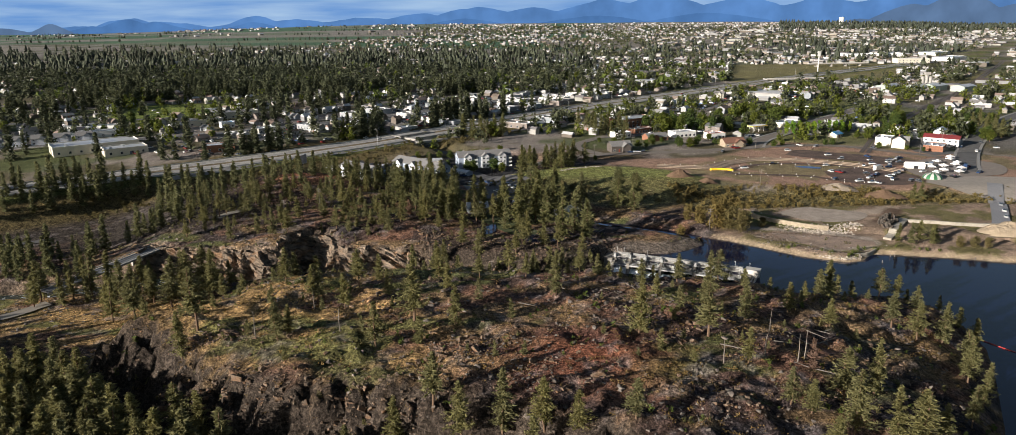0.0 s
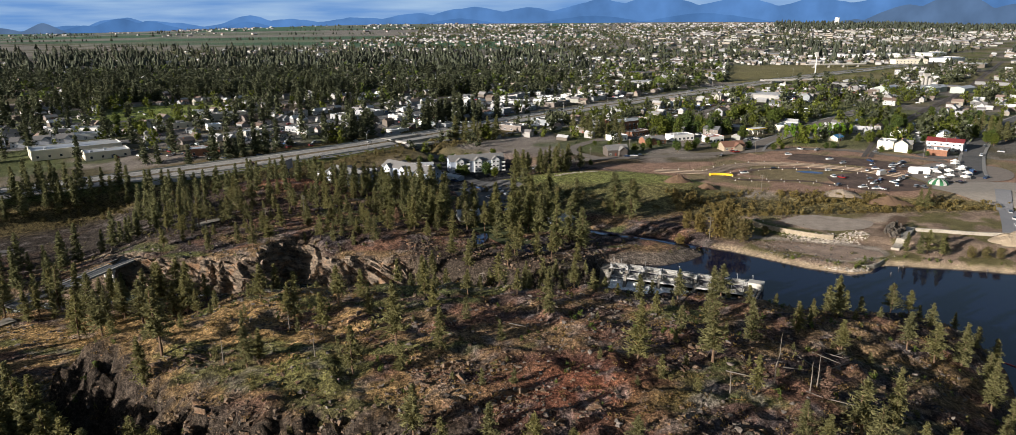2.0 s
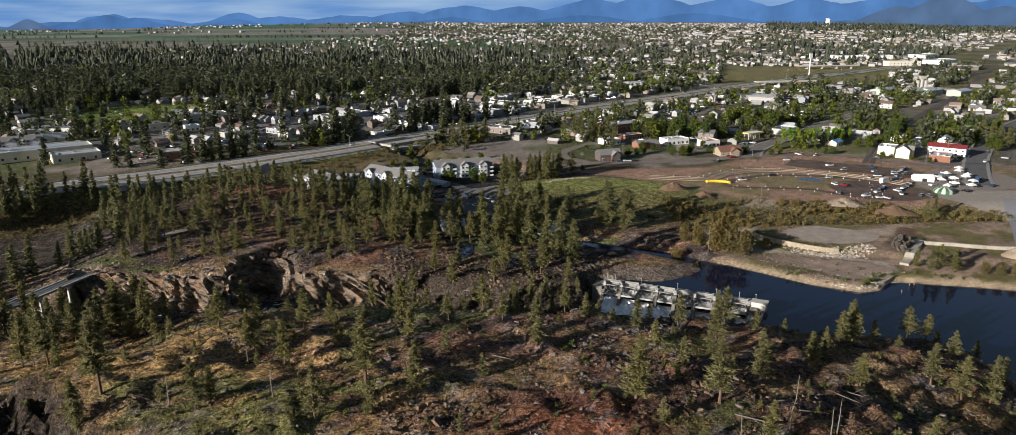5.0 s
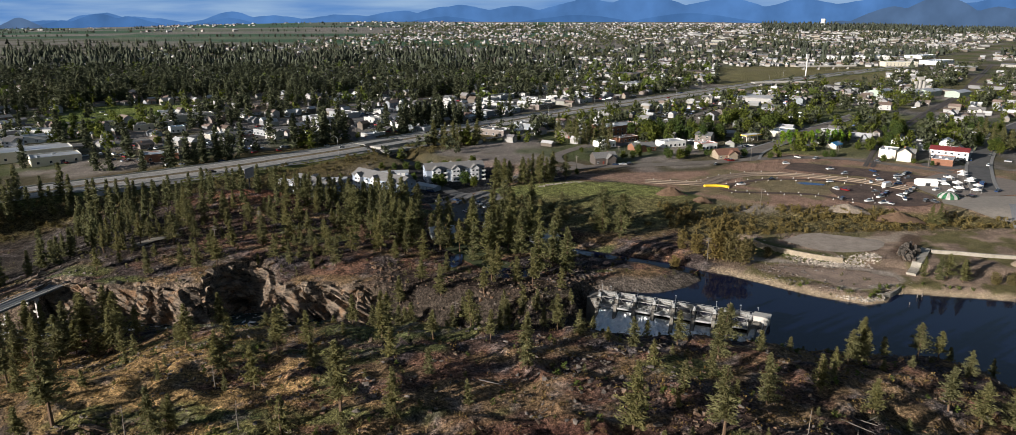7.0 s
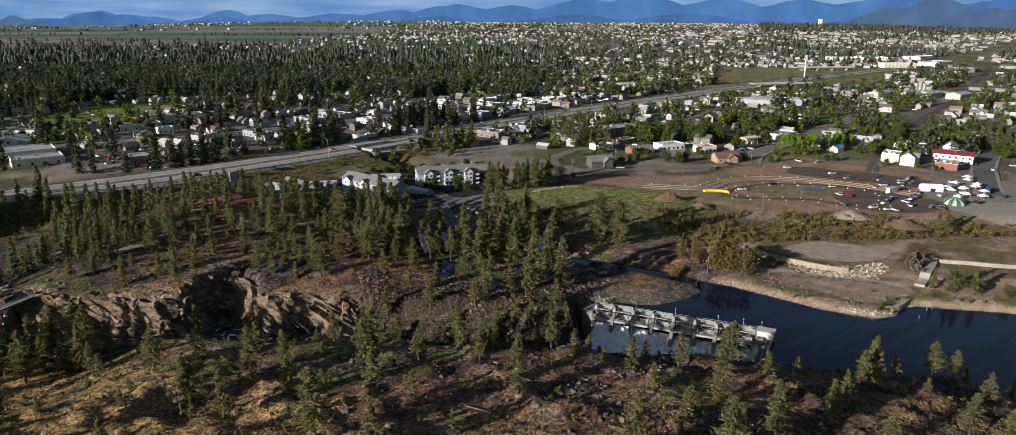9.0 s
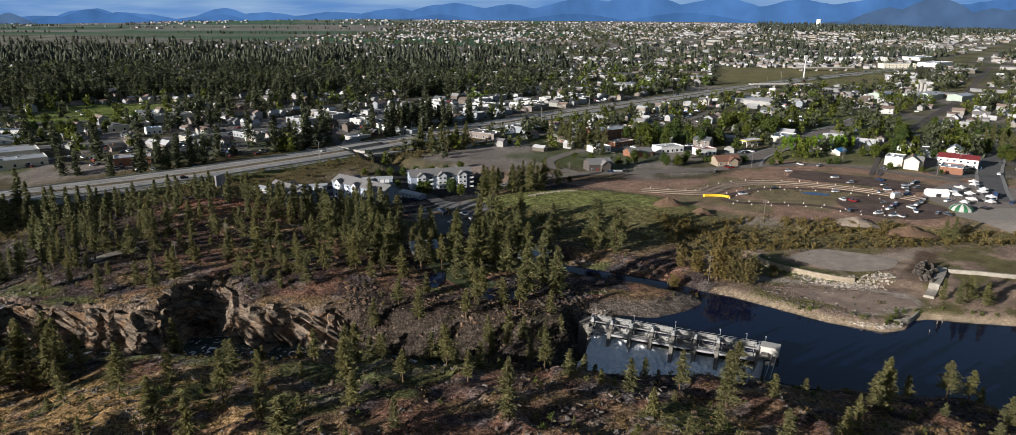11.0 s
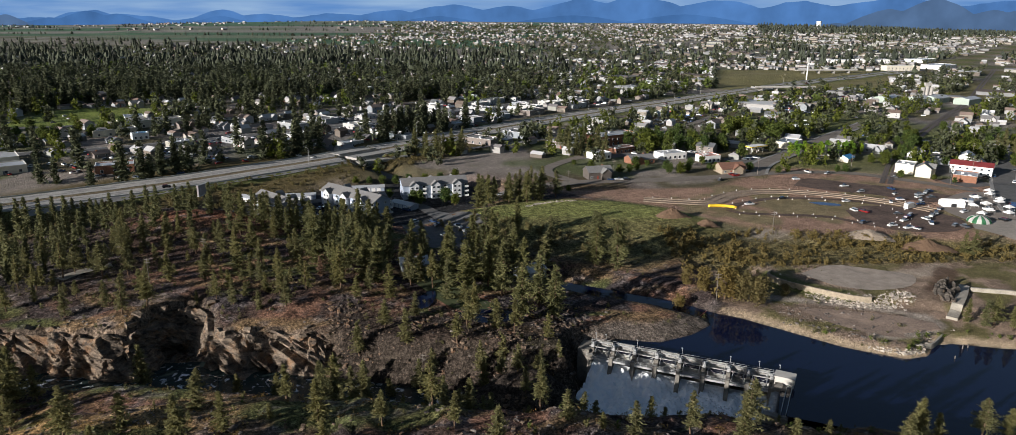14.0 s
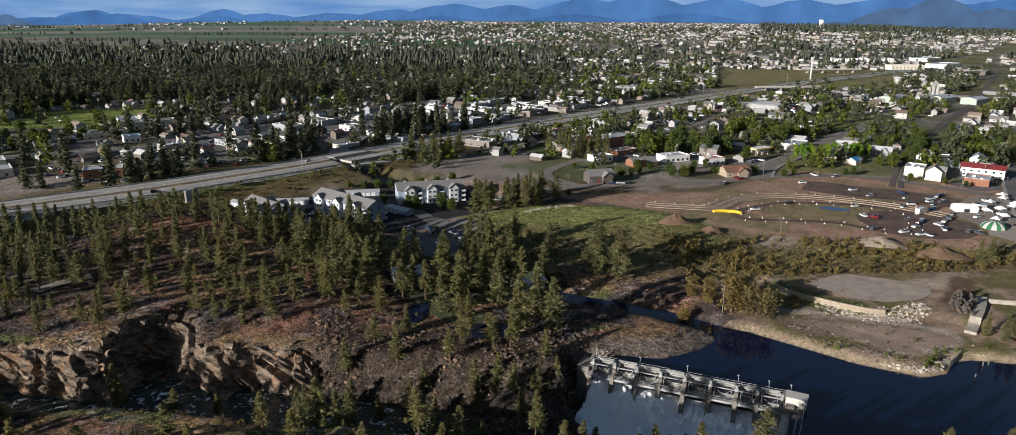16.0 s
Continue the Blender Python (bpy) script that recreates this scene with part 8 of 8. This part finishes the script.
x, y, r = wild(24000, 55, -115, 125, 145, 240, lambda x, y, z, r: r.rand(len(x)) < 0.03 + sum(0.6 * np.exp(-((x - c[0]) / (c[2] * 1.3)) ** 2 - ((y - c[1] - 0.2 * (x - c[0])) / (c[3] * 1.5)) ** 2) for c in LEDGES) + 0.12 * sstep(0.52, 0.6, fbm(x * 0.6, y * 1.3, 13, 3, 97)))
stuff("stones", copies(shards, x, y, 0.15 + 0.42 * r.rand(len(x)) ** 2, r), CRAGROCK, "angular broken scree on the hillside", "scree")
x, y, r = wild(9000, 56, -45, 48, 272, 335, lambda x, y, z, r: (z > -8) & (r.rand(len(x)) < 0.10 + 0.5 * sstep(0.5, 0.6, fbm(x, y, 9, 3, 98))))
stuff("stones", copies(shards, x, y, 0.15 + 0.6 * r.rand(len(x)) ** 2.5, r), CRAGROCK, "broken rock beside the rapids", "scree")
x, y, r = wild(2400, 57, -170, 48, 272, 420, lambda x, y, z, r: (z > -7) & (r.rand(len(x)) < 0.15 + 0.5 * sstep(0.48, 0.58, fbm(x, y, 15, 3, 99))))
stuff("scrub", copies(bushlets, x, y, 0.3 + 0.9 * r.rand(len(x)) ** 1.6, r), SCRUB, "dark low scrub above the gorge", "bushes")
CRAG = [mesh_bm("rock", block(900 + k), CRAGROCK) for k in range(8)]
r = np.random.RandomState(90)
for cx, cy, rx, ry, n in LEDGES:
    crag = tagged(new("rock_outcrop"), "broken rusty and grey rock ledge on the hillside", "rock", "rock ledges")
    crag.matrix_basis = pose(cx, cy, zat(cx, cy))
    for k in range(n * 2 // 3):
        u, v = r.uniform(-1, 1), r.uniform(-1, 1)
        x, y = u * rx, v * ry + 0.2 * u * rx
        sz = r.uniform(0.35, 1.05)
        o = part("rock", CRAG[r.randint(8)], None, crag)
        o.matrix_basis = pose(x, y, zat(cx + x, cy + y) - zat(cx, cy) + 0.25 * sz, r.normal() * 14 - 18, r.normal() * 14 + 16, r.normal() * 25 + 15) @ Matrix.Diagonal((sz * r.uniform(0.9, 1.7), sz, sz * r.uniform(0.6, 1.1), 1))

# broken rock wall of the gorge: a sheet of plane facets with joints and ledges
L, step = [], 0.45
for (ax, ay), (bx, by) in zip(CLIFF[:-1], CLIFF[1:]):
    n = max(1, int(math.hypot(bx - ax, by - ay) / step))
    L += [(ax + (bx - ax) * k / n, ay + (by - ay) * k / n) for k in range(n)]
px, py = np.array(L).T
cols, rows = len(px) - 8, 58
dx, dy = px[8:] - px[:-8], py[8:] - py[:-8]
ln = np.hypot(dx, dy) + 1e-6
ox, oy = -dy / ln, dx / ln                                   # into the rock
px, py = px[4:-4], py[4:-4]
run = np.arange(cols) * step
S, Hn = np.meshgrid(run, np.linspace(0, 1, rows), indexing="ij")
topz = np.clip(zats(px + ox * 5, py + oy * 5), 0.5, 7) + 2.2 * (fbm(run, run * 0, 6, 3, 83) - 0.5)
Hz = -12.5 + Hn * (topz[:, None] + 12.5)


def facets(u, v, w, h, depth, lean, seed):
    """Depth of a wall broken into leaning plane pieces about w by h."""
    r = np.random.RandomState(seed)
    n = int((u.max() + 2 * w) / w * 30 / h)
    su, sv = r.uniform(-w, u.max() + w, n), r.uniform(-16, 12, n)
    d0, gu, gv = r.uniform(-depth, depth, n), r.uniform(-lean, lean, n), r.uniform(-0.3, 0.15, n)
    far = ((u[..., None] + 0.35 * v[..., None] - su) / w) ** 2 + ((v[..., None] - sv) / h) ** 2
    k = far.argmin(-1)
    return d0[k] + gu[k] * (u + 0.35 * v - su[k]) + gv[k] * (v - sv[k])


fade = 1 - 0.6 * sstep(0.9, 1.0, Hn)
dip = radians(50)
U, W = S * math.cos(dip) + Hz * math.sin(dip), -S * math.sin(dip) + Hz * math.cos(dip)
U, W = U - U.min(), W - W.mean()
crack = np.abs(fbm(U, W * 0.25, 5, 3, 71) - 0.5)
D = 5.2 * Hn - 2.4 + fade * (facets(S, Hz, 7.0, 9.0, 1.8, 0.25, 5) + facets(U, W * 0.35, 1.5, 1.8, 0.75, 0.3, 6) + facets(U, W * 0.5, 0.8, 1.2, 0.22, 0.25, 7)) + 1.6 * sstep(0.03, 0.0, crack) * fade
D[:, -1] += 3.0
Hz[:, -1] -= 1.6
V = np.stack([px[:, None] + ox[:, None] * D, py[:, None] + oy[:, None] * D, Hz], -1)
i = np.arange(cols * rows).reshape(cols, rows)
F = np.stack([i[:-1, :-1], i[1:, :-1], i[1:, 1:], i[:-1, 1:]], -1).reshape(-1, 4)
cliff = tagged(new("cliff", mesh_np("cliff", V.reshape(-1, 3), F, [CLIFFROCK])), "broken brown and tan rock wall of the gorge", "cliff", kind="structure")
SLABS = [mesh_bm("rock", block(840 + k), CLIFFROCK) for k in range(7)]
for k in range(0, cols, 14):
    for j in range(2):
        off = r.uniform(-5, -2) if j == 0 else r.uniform(3, 6)
        x, y = px[k] + ox[k] * off + r.normal() * 0.5, py[k] + oy[k] * off + r.normal() * 0.5
        s = r.uniform(0.5, 1.5)
        o = part("rock", SLABS[r.randint(7)], None, cliff)
        z = -10.8 if j == 0 else zat(x, y)
        o.matrix_basis = pose(x, y, z, r.uniform(-25, 25), r.uniform(-25, 25), r.uniform(0, 360)) @ Matrix.Diagonal((s * 1.2, s * 0.9, s, 1))
